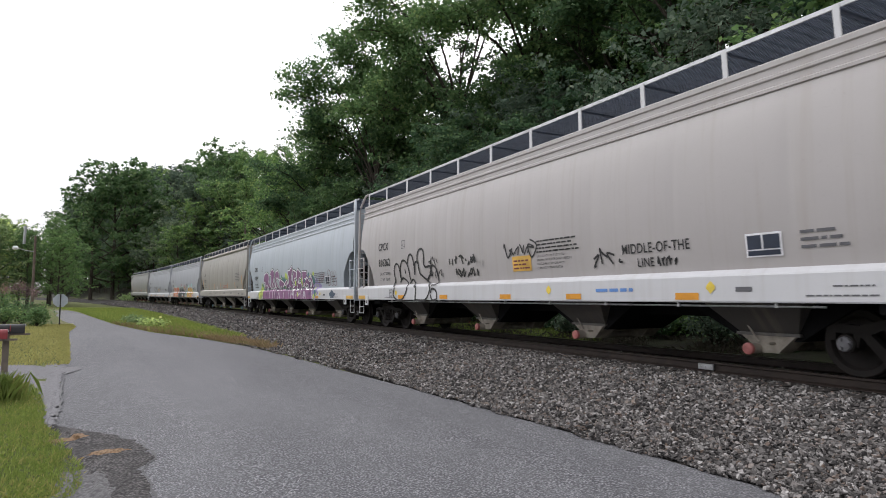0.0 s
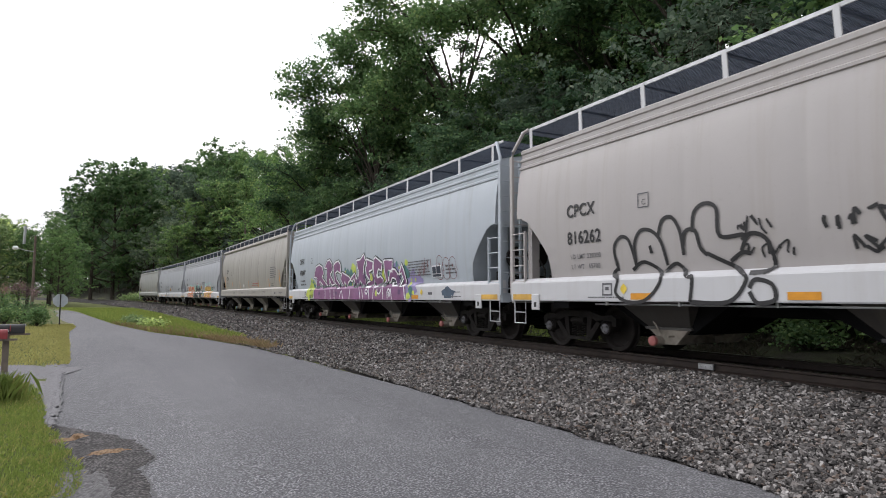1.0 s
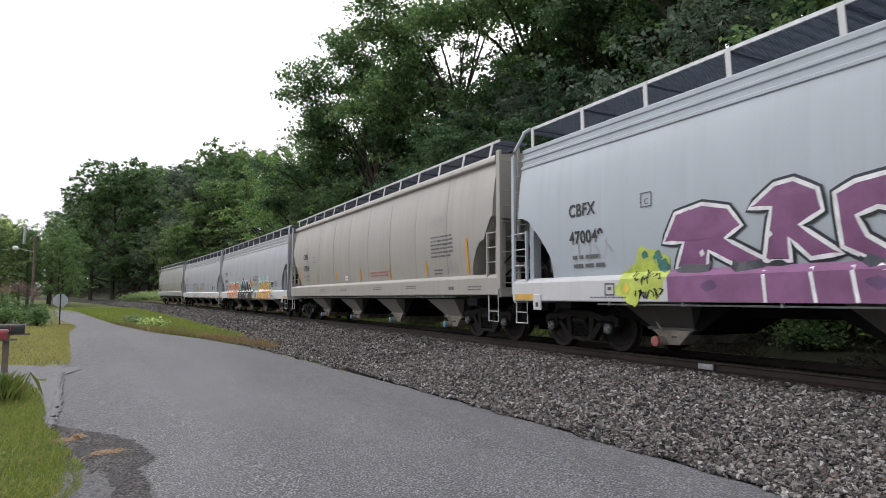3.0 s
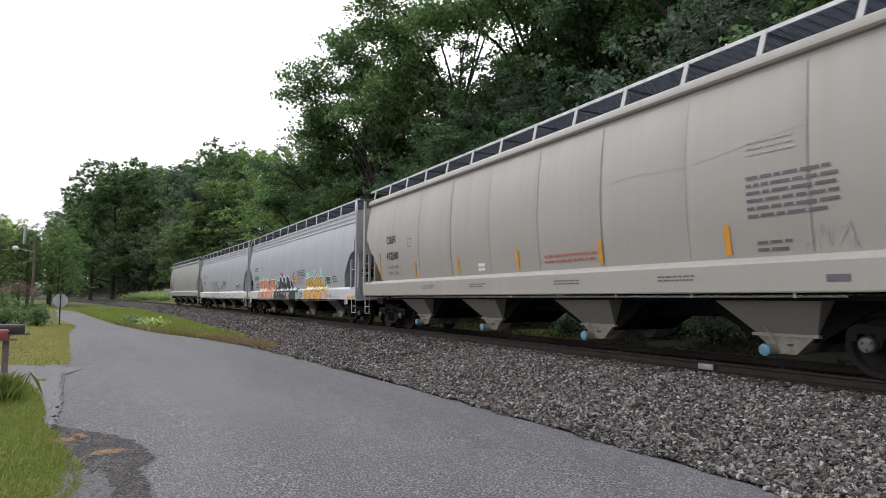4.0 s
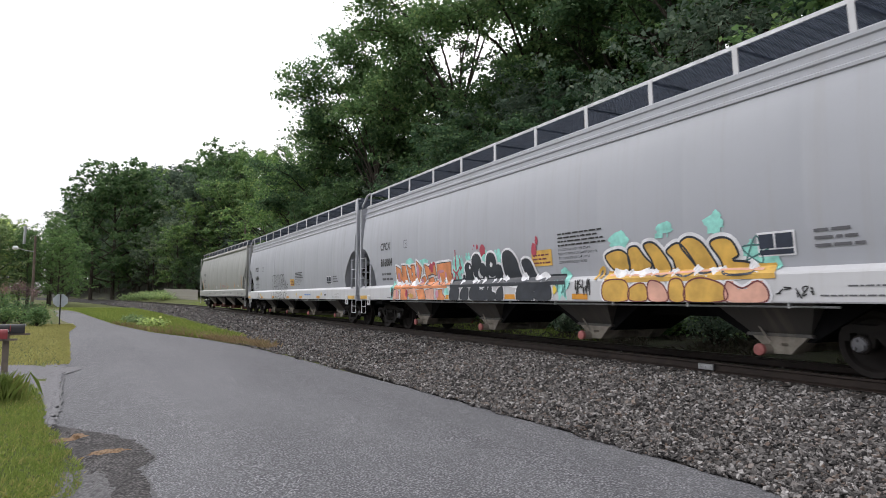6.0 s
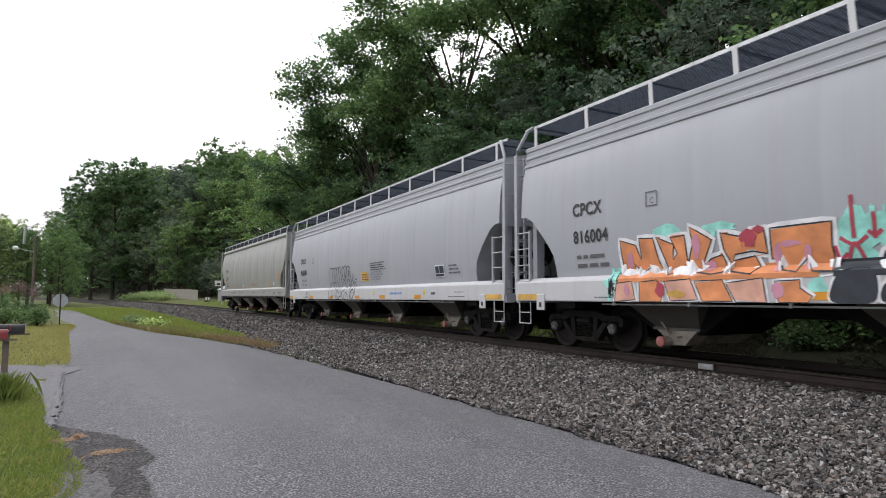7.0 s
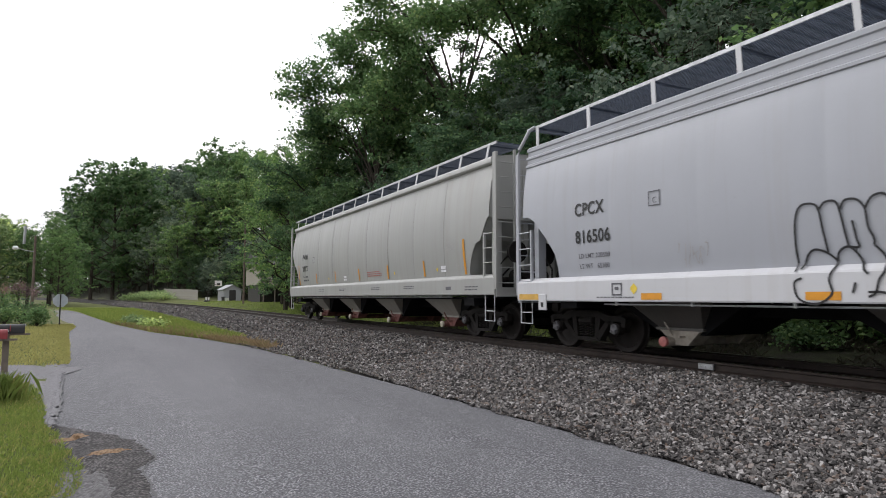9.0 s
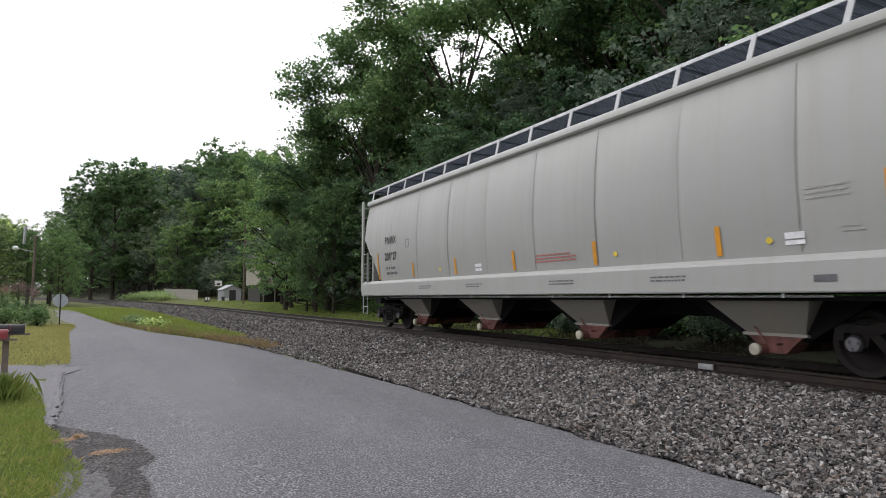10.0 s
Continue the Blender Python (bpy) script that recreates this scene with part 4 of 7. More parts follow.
shoulder("road_shoulder", 6.0, -7.1, [(-6.0, 0.10), (5.7, 0.08), (6.6, 0.02), (7.1, -0.16)], [(-6.0, -0.46), (6.2, -0.46), (7.1, -0.40)], GRIT, "pale grit worn out of the asphalt edge", 0.022)
spread("dirt_patch", blob(-8.62, -0.42, 0.16, 0.24, 4, 36, 0.9), PATCH_DIRT, "bare orange-brown dirt", "dirt", 0.026)
spread("dirt_patch", blob(-7.58, -0.03, 0.11, 0.20, 6, 36, 0.9), PATCH_DIRT, "bare orange-brown dirt", "dirt", 0.028)
spread("driveway", blob(-16.3, -2.75, 2.3, 1.85, 3, 60, 0.25), GRAVEL_PALE, "pale gravel driveway apron", "driveway", 0.016)


def crack(points, seed):
    """A thin wandering crack in the asphalt."""
    mb = MB()
    pts = []
    for (x0, y0), (x1, y1) in zip(points, points[1:]):
        for i in range(6):
            t = i / 6
            x, y = x0 + (x1 - x0) * t, y0 + (y1 - y0) * t
            pts.append((x + 0.05 * noise.noise((x * 6, y * 6, seed)), y + 0.05 * noise.noise((x * 6, y * 6, seed + 5))))
    for i, (x, y) in enumerate(pts[:-1]):
        w = 0.006 + 0.020 * abs(noise.noise((x * 4, y * 4, seed)))
        x1, y1 = pts[i + 1]
        t0 = 0.05 * math.sin(math.pi * min(1, max(0, (y - on(ROAD_L, x)) / (on(ROAD_R, x) - on(ROAD_L, x)))))
        z = 0.018 + t0
        mb.add([(x, y - w, z), (x1, y1 - w, z), (x1, y1 + w, z), (x, y + w, z)], [(0, 1, 2, 3)])
    return thing("pavement_crack", mb, BLACK, "thin dark crack in the asphalt", "crack", kind="structure")


crack([(-15.2, -0.86), (-14.6, -0.88), (-13.5, -0.84), (-11.7, -0.70), (-10.6, -0.69), (-9.8, -0.63), (-9.4, -0.65), (-8.85, -0.22), (-8.45, 0.08)], 1)
crack([(-8.45, 0.08), (-7.95, 0.26), (-7.5, 0.37), (-7.05, 0.43), (-6.75, 0.28), (-6.3, 0.32), (-5.2, 0.34)], 3)
crack([(-7.6, 1.9), (-7.4, 2.15), (-7.55, 2.4)], 7)

# ---- track: ballast, sleepers, rails ----
BALLAST = [(-4.80, -0.10), (-4.48, -0.03), (-4.3, 0.04), (-3.3, 0.16), (-2.4, 0.28), (-1.6, 0.365), (-0.9, 0.38), (0.9, 0.38), (1.6, 0.36), (2.6, 0.22), (3.6, 0.10), (4.0, 0.02)]


def ballast_z(s, n):
    return lerp(n, BALLAST) + rail_z(s) - RAIL_Z + 0.018 * noise.noise((s * 0.9, n * 0.9, 1.0))


STONE = Mat("ballast_stone", 0.8, 0, 0.3)
STONE.color(STONE.mix(STONE.ramp(STONE.noise(60, 3), (0.35, 0.0), (0.7, 0.45)), STONE.ramp(STONE.island(), (0.0, (0.013, 0.013, 0.013)), (0.20, (0.046, 0.043, 0.041)), (0.45, (0.113, 0.106, 0.100)), (0.72, (0.214, 0.202, 0.192)), (0.80, (0.155, 0.109, 0.081)), (0.88, (0.294, 0.280, 0.267)), (1.0, (0.437, 0.420, 0.403))), (0.069, 0.063, 0.061)))
STONE.bump(STONE.noise(90, 3), 0.4, 0.004)
# bed colour lowered to near black as the shade between the stones
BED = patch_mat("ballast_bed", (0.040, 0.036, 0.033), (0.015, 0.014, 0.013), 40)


def build_ballast():
    mb = MB()
    ss = axis_steps(-300, -50, 8, 120, 0.8, 1.15)
    k = len(BALLAST)
    for s in ss:
        for n, _ in BALLAST:
            p = line(s, n)
            mb.v.append((p.x, p.y, ballast_z(s, n)))
    for i in range(len(ss) - 1):
        for j in range(k - 1):
            mb.f.append((i * k + j, (i + 1) * k + j, (i + 1) * k + j + 1, i * k + j + 1))
    bed = thing("ballast_bed", mb, BED, "grey-brown crushed stone track bed, darkened for shaded gaps", "ballast", kind="structure", smooth=True)
    rg = np.random.default_rng(5)
    block = np.array([(x, y, z) for x in (-1, 1) for y in (-1, 1) for z in (-1, 1)], dtype=np.float32)
    block_f = np.array([(0, 1, 3, 2), (4, 6, 7, 5), (0, 4, 5, 1), (2, 3, 7, 6), (0, 2, 6, 4), (1, 5, 7, 3)])
    chip = np.array([(1.3, 0, 0), (-1.3, 0, 0), (0, 1.3, 0), (0, -1.3, 0), (0, 0, 1.2), (0, 0, -1.2)], dtype=np.float32)
    chip_f = np.array([(0, 2, 4), (2, 1, 4), (1, 3, 4), (3, 0, 4), (2, 0, 5), (1, 2, 5), (3, 1, 5), (0, 3, 5)])
    verts, faces, total = [], [], 0
    for s0, s1, n0, n1, count, size, form, form_f in ((4, -6, -4.7, -0.8, 60000, 0.0205, block, block_f), (-6, -14, -4.75, -0.8, 42000, 0.0225, block, block_f), (-14, -28, -5.7, -0.8, 34000, 0.034, chip, chip_f), (-28, -60, -5.0, -0.85, 24000, 0.050, chip, chip_f), (-60, -140, -4.6, -0.85, 14000, 0.075, chip, chip_f), (0, -30, 0.8, 4.3, 8000, 0.042, chip, chip_f), (2, -30, -0.7, 0.7, 6000, 0.035, chip, chip_f), (4, -16, -4.62, -4.15, 7000, 0.024, chip, chip_f)):
        s, n = rg.uniform(s1, s0, count), rg.uniform(n0, n1, count)
        a = np.maximum(0.0, (BEND_X - s) / BEND_R)
        x = np.where(s >= BEND_X, s, BEND_X - BEND_R * np.sin(a)) - n * np.sin(a)
        y = np.where(s >= BEND_X, TRACK_Y, TRACK_Y - BEND_R * (1 - np.cos(a))) + n * np.cos(a)
        tab = [(-q, v) for q, v in ROAD_R]
        edge = np.interp(-x, [q for q, _ in tab], [v for _, v in tab])
        keep = (y > edge - 0.06 + 0.10 * np.sin(5.1 * x) * np.sin(2.3 * x)) | (n > -4.0)
        keep &= (n > -4.6) | (rg.random(count) < 0.75)
        s, n, x, y = s[keep], n[keep], x[keep], y[keep]
        m = len(s)
        r = size * (0.55 + 0.85 * rg.random(m) ** 1.6)
        sh = form[None] * rg.uniform((0.75, 0.5, 0.30), (1.55, 1.0, 0.85), (m, 3))[:, None, :]
        sh = sh * (1 + rg.uniform(-0.34, 0.28, (m, len(form), 1))) + rg.uniform(-0.16, 0.16, (m, len(form), 3))
        t1, t2, t3 = rg.uniform(0, 6.283, m), rg.normal(0, 0.55, m), rg.normal(0, 0.55, m)
        c, q = np.cos(t2)[:, None], np.sin(t2)[:, None]
        sh[..., 1], sh[..., 2] = sh[..., 1] * c - sh[..., 2] * q, sh[..., 1] * q + sh[..., 2] * c
        c, q = np.cos(t3)[:, None], np.sin(t3)[:, None]
        sh[..., 0], sh[..., 2] = sh[..., 0] * c - sh[..., 2] * q, sh[..., 0] * q + sh[..., 2] * c
        c, q = np.cos(t1)[:, None], np.sin(t1)[:, None]
        sh[..., 0], sh[..., 1] = sh[..., 0] * c - sh[..., 1] * q, sh[..., 0] * q + sh[..., 1] * c
        z = np.interp(n, [q for q, _ in BALLAST], [v for _, v in BALLAST]) + 0.004 * np.maximum(0.0, -40.0 - s)
        z = np.maximum(z, 0.004 * np.maximum(0.0, -40.0 - s)) + r * rg.uniform(0.1, 1.3, m)
        verts.append((sh * (r * 0.8)[:, None, None] + np.stack([x, y, z], 1)[:, None, :]).reshape(-1, 3))
        faces += (form_f[None] + (total + len(form) * np.arange(m))[:, None, None]).reshape(-1, form_f.shape[1]).tolist()
        total += m * len(form)
    me = bpy.data.meshes.new("ballast_stones")
    me.from_pydata(np.concatenate(verts).tolist(), [], faces)
    me.materials.append(STONE.m)
    tagged(new("ballast_stones", me), "loose angular grey and tan ballast stones", "ballast", kind="stuff")


build_ballast()
RAIL = Mat("rail_steel", 0.6, 0.4)
RAIL.color(RAIL.ramp(RAIL.noise(5, 5), (0.3, (0.016, 0.011, 0.009)), (0.7, (0.036, 0.025, 0.020))))
RAIL_TOP = plain("rail_head", (0.16, 0.15, 0.15), 0.3, 0.9)
TIE = plain("creosote_tie", (0.024, 0.020, 0.017), 0.9, 0, 0.3, 4.0)


def build_track():
    track = tagged(new("track"), "single railway track with dark sleepers", "track", kind="structure")
    prof = [(-0.075, -0.172), (0.075, -0.172), (0.075, -0.155), (0.012, -0.135), (0.010, -0.045), (0.037, -0.035), (0.037, -0.004), (0.030, 0.0), (-0.030, 0.0), (-0.037, -0.004), (-0.037, -0.035), (-0.010, -0.045), (-0.012, -0.135), (-0.075, -0.155)]
    ss = [60, 10] + [10 - 4 * i for i in range(1, 75)]
    for n in (-0.755, 0.755):
        mb = MB()
        k = len(prof)
        for s in ss:
            for y, z in prof:
                p = line(s, n + y, z)
                mb.v.append(tuple(p))
        for i in range(len(ss) - 1):
            for j in range(k):
                a, b = i * k + j, i * k + (j + 1) % k
                mb.f.append((a, b, b + k, a + k))
        r = part("rail", mb, RAIL.m, track, "rust-brown steel rail")
        hb = MB()
        for s in ss:
            for y in (-0.029, 0.029):
                hb.v.append(tuple(line(s, n + y, 0.001)))
        hb.f = [(2 * i, 2 * i + 1, 2 * i + 3, 2 * i + 2) for i in range(len(ss) - 1)]
        part("running_face", hb, RAIL_TOP, r, "bright worn rail head")
    tie = MB().box(-0.115, 0.115, -1.30, 1.30, -0.36, -0.180, 0.012).mesh("tie", TIE)
    for i in range(200):
        s = 8 - 0.53 * i
        p = line(s)
        a = max(0.0, (BEND_X - s) / BEND_R)
        part("tie", tie, None, track, "", Matrix.Translation(p) @ Euler((0, 0, a)).to_matrix().to_4x4())
    plate = MB()
    plate.box(-0.15, 0.15, -0.018, 0.018, -0.05, 0.05, 0.01)
    for x in (-0.1, 0.0, 0.1):
        plate.lathe_y(x, 0, [(-0.018, 0.016), (-0.036, 0.014)], 6)
    part("joint_bar", plate, GALV, track, "pale bolted joint bar", Matrix.Translation(line(-7.35, -0.755 - 0.045, -0.09)))


build_track()


# ---- plants ----
def leaf_mat(name, dark, light, dry, through=0.3):
    m = Mat(name, 0.65, 0, 0.25)
    c = m.ramp(m.island(), (0.0, sc(dark, 0.75)), (0.45, dark), (0.85, light), (1.0, dry))
    c = m.mix(m.ramp(m.noise(0.35, 3), (0.35, 0.0), (0.65, 0.55)), c, sc(dark, 0.8))
    c = m.mix(1.0, c, m.ramp(m.each(), (0.0, (0.62, 0.66, 0.70)), (0.5, (1.0, 1.0, 1.0)), (1.0, (1.42, 1.32, 1.15))), "MULTIPLY")
    m.leafy(c, through)
    return m.m


LEAF = {
    "dark": leaf_mat("leaf_dark", (0.079, 0.149, 0.076), (0.146, 0.238, 0.106), (0.199, 0.270, 0.120), 0.48),
    "mid": leaf_mat("leaf_mid", (0.117, 0.212, 0.085), (0.218, 0.337, 0.131), (0.310, 0.389, 0.162), 0.48),
    "fresh": leaf_mat("leaf_fresh", (0.310, 0.437, 0.179), (0.508, 0.627, 0.257), (0.666, 0.698, 0.326), 0.48),
    "lush": leaf_mat("leaf_lush", (0.159, 0.285, 0.099), (0.285, 0.428, 0.145), (0.397, 0.492, 0.188), 0.48),
    # grey-green with extra blue, which colours distance haze into the far trees
    "grey": leaf_mat("leaf_greygreen", (0.139, 0.199, 0.137), (0.238, 0.301, 0.203), (0.301, 0.349, 0.240), 0.45),
}
GRASS = leaf_mat("grass_blade", (0.21, 0.29, 0.075), (0.33, 0.40, 0.115), (0.46, 0.43, 0.18), 0.45)
STRAW = leaf_mat("yellow_grass", (0.32, 0.32, 0.13), (0.42, 0.40, 0.17), (0.27, 0.33, 0.11), 0.45)
DRY = leaf_mat("dry_weed", (0.44, 0.32, 0.18), (0.58, 0.44, 0.26), (0.34, 0.36, 0.14), 0.45)
SCRUB = leaf_mat("scrub_weed", (0.09, 0.075, 0.055), (0.15, 0.13, 0.10), (0.08, 0.10, 0.04))
PLUME = leaf_mat("flower_plume", (0.30, 0.20, 0.19), (0.42, 0.29, 0.27), (0.25, 0.22, 0.15))
BARK = Mat("bark", 0.9, 0, 0.2)
BARK.color(BARK.ramp(BARK.noise(3, 5, 0.6, (4, 4, 0.6)), (0.3, (0.030, 0.025, 0.020)), (0.7, (0.085, 0.072, 0.060))))
BARK.bump(BARK.noise(8, 5, 0.6, (4, 4, 0.5)), 0.7, 0.03)
BARK_PALE = plain("bark_pale", (0.30, 0.29, 0.27), 0.9)


def leaves_mesh(name, pts, size, mat, seed, droop=0.5):
    """Many small bent leaves, one folded diamond at each point."""
    rg = np.random.default_rng(seed)
    n = len(pts)
    d = rg.normal(size=(n, 3))
    d[:, 2] *= 0.6
    d[:, 2] -= 0.15
    d /= np.linalg.norm(d, axis=1)[:, None] + 1e-9
    up = rg.normal(size=(n, 3)) * droop + np.array((0, 0, 1.0))
    side = np.cross(d, up)
    side /= np.linalg.norm(side, axis=1)[:, None] + 1e-9
    nor = np.cross(side, d)
    ln = size * rg.uniform(0.7, 1.35, (n, 1))
    w = ln * rg.uniform(0.28, 0.42, (n, 1))
    mid = pts + d * ln * 0.45
    v = np.empty((n, 4, 3))
    v[:, 0] = pts
    v[:, 1] = mid + side * w + nor * ln * 0.10
    v[:, 2] = pts + d * ln - nor * ln * 0.12
    v[:, 3] = mid - side * w + nor * ln * 0.10
    me = bpy.data.meshes.new(name)
    me.vertices.add(n * 4)
    me.vertices.foreach_set("co", v.ravel())
    me.loops.add(n * 4)
    me.loops.foreach_set("vertex_index", np.arange(n * 4, dtype=np.int32))
    me.polygons.add(n)
    me.polygons.foreach_set("loop_start", np.arange(n, dtype=np.int32) * 4)
    me.polygons.foreach_set("loop_total", np.full(n, 4, dtype=np.int32))
    me.update(calc_edges=True)
    me.materials.append(mat)
    return me


def tree_proto(h, spread, base, limbs, per_clump, leaf, kind, seed, open_=0.0, clump=1.0, trunk_r=None):
    """A tapered trunk, limbs with side branches, and leaf clumps on their outer parts."""
    rg = random.Random(seed)
    nr = np.random.default_rng(seed)
    wood = MB()
    r0 = trunk_r or h * 0.016
    lean = (rg.uniform(-0.05, 0.05), rg.uniform(-0.05, 0.05))
    axis = [Vector((lean[0] * h * t + 0.25 * rg.uniform(-1, 1) * t, lean[1] * h * t + 0.25 * rg.uniform(-1, 1) * t, h * 0.90 * t)) for t in [i / 7 for i in range(8)]]
    wood.tube(axis, r0, 7, r0 * 0.22)
    centres = []
    for i in range(limbs):
        t = base + (0.97 - base) * (i + rg.random()) / limbs
        k = min(6.999, t * 7)
        p = axis[int(k)].lerp(axis[int(k) + 1], k - int(k))
        u = (t - base) / (1 - base)
        reach = spread * (0.45 + 0.75 * math.sin(math.pi * min(1.0, 0.18 + 0.80 * u))) * rg.uniform(0.65, 1.12)
        az = i * 2.4 + rg.uniform(-0.5, 0.5)
        el = radians(rg.uniform(5, 35) + 42 * u)
        d = Vector((math.cos(az) * math.cos(el), math.sin(az) * math.cos(el), math.sin(el)))
        q1 = p + d * reach * 0.45 + Vector((0, 0, -0.03 * reach))
        q2 = p + d * reach * 0.80 + Vector((rg.uniform(-.12, .12), rg.uniform(-.12, .12), 0.10)) * reach
        q3 = p + d * reach + Vector((rg.uniform(-.2, .2), rg.uniform(-.2, .2), 0.16)) * reach
        lr = r0 * (0.42 - 0.24 * u)
        wood.tube([p, q1, q2, q3], lr, 5, lr * 0.2)
        spots = [(q3, 1.0), (q2, 1.0)]
        for a, w in ((q1, 0.50), (q1.lerp(q2, 0.5), 0.5), (q2, 0.45), (q2.lerp(q3, 0.4), 0.35)):
            e = a + Vector((rg.uniform(-1, 1), rg.uniform(-1, 1), rg.uniform(-0.25, 0.8))).normalized() * reach * w * rg.uniform(0.6, 1.1)
            wood.tube([a, a.lerp(e, 0.5) + Vector((0, 0, 0.05 * reach)), e], lr * 0.40, 4, lr * 0.10)
            spots.append((e, 0.9))
            if rg.random() > 0.4:
                spots.append((a.lerp(e, 0.6), 0.75))
        for c, k in spots:
            if rg.random() >= open_:
                centres.append((c, k * clump * rg.uniform(0.65, 1.25)))
    pts = []
    for c, k in centres:
        rad = spread * 0.17 * k
        m = max(6, int(per_clump * k * rg.uniform(0.6, 1.3)))
        sub = nr.normal(size=(max(2, m // 26), 3)) * rad * 0.80
        sub[:, 2] *= 0.65
        g = sub[nr.integers(0, len(sub), m)] + nr.normal(size=(m, 3)) * rad * np.array((0.27, 0.27, 0.15))
        pts.append(g + np.array(c))
    pts = np.concatenate(pts)
    pts = pts[pts[:, 2] > h * 0.03]
    root = new("tree")
    part("trunk", wood, BARK.m, root, smooth=True)
    part("crown", leaves_mesh("crown", pts, leaf, LEAF[kind], seed), None, root)
    return root


def limb_curve(p, d, length, rise, rg, n=6):
    """A limb that leaves steeply and arches over towards its tip."""
    out, q = [p.copy()], p.copy()
    e = d.copy()
    for i in range(n):
        e = (e + Vector((rg.uniform(-0.13, 0.13), rg.uniform(-0.13, 0.13), rise - 0.10 * i * (1 if rise > 0 else 0.2)))).normalized()
        q = q + e * length / n
        out.append(q.copy())
    return out


def spreading_proto(h, spread, fork, limbs, leaves, leaf, kind, seed, bare=0.45, side=None):
    """A tall shade tree: a forked trunk, long arching limbs, flat leaf sprays at the twig ends."""
    rg, nr = random.Random(seed), np.random.default_rng(seed)
    wood, tips = MB(), []
    r0 = h * 0.0125
    trunk = [Vector((0.3 * math.sin(2.1 * t + seed), 0.3 * math.cos(1.7 * t + seed), fork * h * t)) for t in (0, 0.35, 0.7, 1.0)]
    wood.tube(trunk, r0, 8, r0 * 0.72)
    top = trunk[-1]
    for i in range(limbs):
        az = 2.4 * i + rg.uniform(-0.4, 0.4) if side is None else side + rg.uniform(-1.25, 1.25) + (math.pi if i % 4 == 3 else 0.0)
        u = (i + 0.5) / limbs
        el = radians(30 + 48 * u)
        d = Vector((math.cos(az) * math.cos(el), math.sin(az) * math.cos(el), math.sin(el)))
        start = trunk[2].lerp(top, min(1.0, 0.1 + u))
        length = rg.uniform(0.80, 1.0) / math.hypot(math.cos(el) / spread, math.sin(el) / (h - start.z))
        pts = limb_curve(start, d, length, 0.10, rg)
        lr = r0 * (0.46 - 0.12 * u)
        wood.tube(pts, lr, 6, lr * 0.16)
        for k in range(11):
            t = bare + (0.98 - bare) * (k + rg.random()) / 11
            j = min(int(t * 6), 5)
            p = pts[j].lerp(pts[j + 1], t * 6 - j)
            along = (pts[j + 1] - pts[j]).normalized()
            b = (along * 0.6 + Vector((rg.uniform(-1, 1), rg.uniform(-1, 1), rg.uniform(-0.25, 0.55)))).normalized()
            ln = spread * rg.uniform(0.20, 0.42) * (1.25 - 0.6 * t)
            bp = limb_curve(p, b, ln, 0.02, rg, 4)
            wood.tube(bp, lr * 0.30, 4, lr * 0.07)
            tips += [bp[2], bp[3], bp[4]]
            for _ in range(3):
                q = bp[rg.choice((1, 2, 3))]
                e = q + Vector((rg.uniform(-1, 1), rg.uniform(-1, 1), rg.uniform(-0.25, 0.4))).normalized() * ln * rg.uniform(0.3, 0.55)
                wood.tube([q, e], lr * 0.11, 3, lr * 0.04)
                tips.append(e)
    tips = np.array([tuple(t) for t in tips])
    keep = nr.random(len(tips)) < 0.62
    tips = tips[keep]
    size = spread * 0.062 * nr.uniform(0.6, 1.35, (len(tips), 1))
    idx = nr.integers(0, len(tips), leaves)
    off = nr.normal(size=(leaves, 3)) * np.array((1.0, 1.0, 0.42)) * size[idx]
    pts = tips[idx] + off
    pts[:, 2] -= 0.10 * np.linalg.norm(off[:, :2], axis=1)
    root = new("tree")
    part("trunk", wood, BARK.m, root, smooth=True)
    part("crown", leaves_mesh("crown", pts, leaf, LEAF[kind], seed), None, root)
    return root


def place_tree(proto, x, y, scale=1.0, turn=0.0, label="", category="tree", group="", tall=1.0):
    z = ground_z(x, y) - 0.12
    m = Matrix.Translation((x, y, z)) @ Euler((0, 0, turn)).to_matrix().to_4x4() @ Matrix.Diagonal((scale, scale, scale * tall, 1))
    t = copy_thing(proto, m)
    t.name = proto.name.split(".")[0]
    return tagged(t, label, category, group)


def drop_proto(proto):
    for o in [*proto.children_recursive, proto]:
        bpy.data.objects.remove(o)


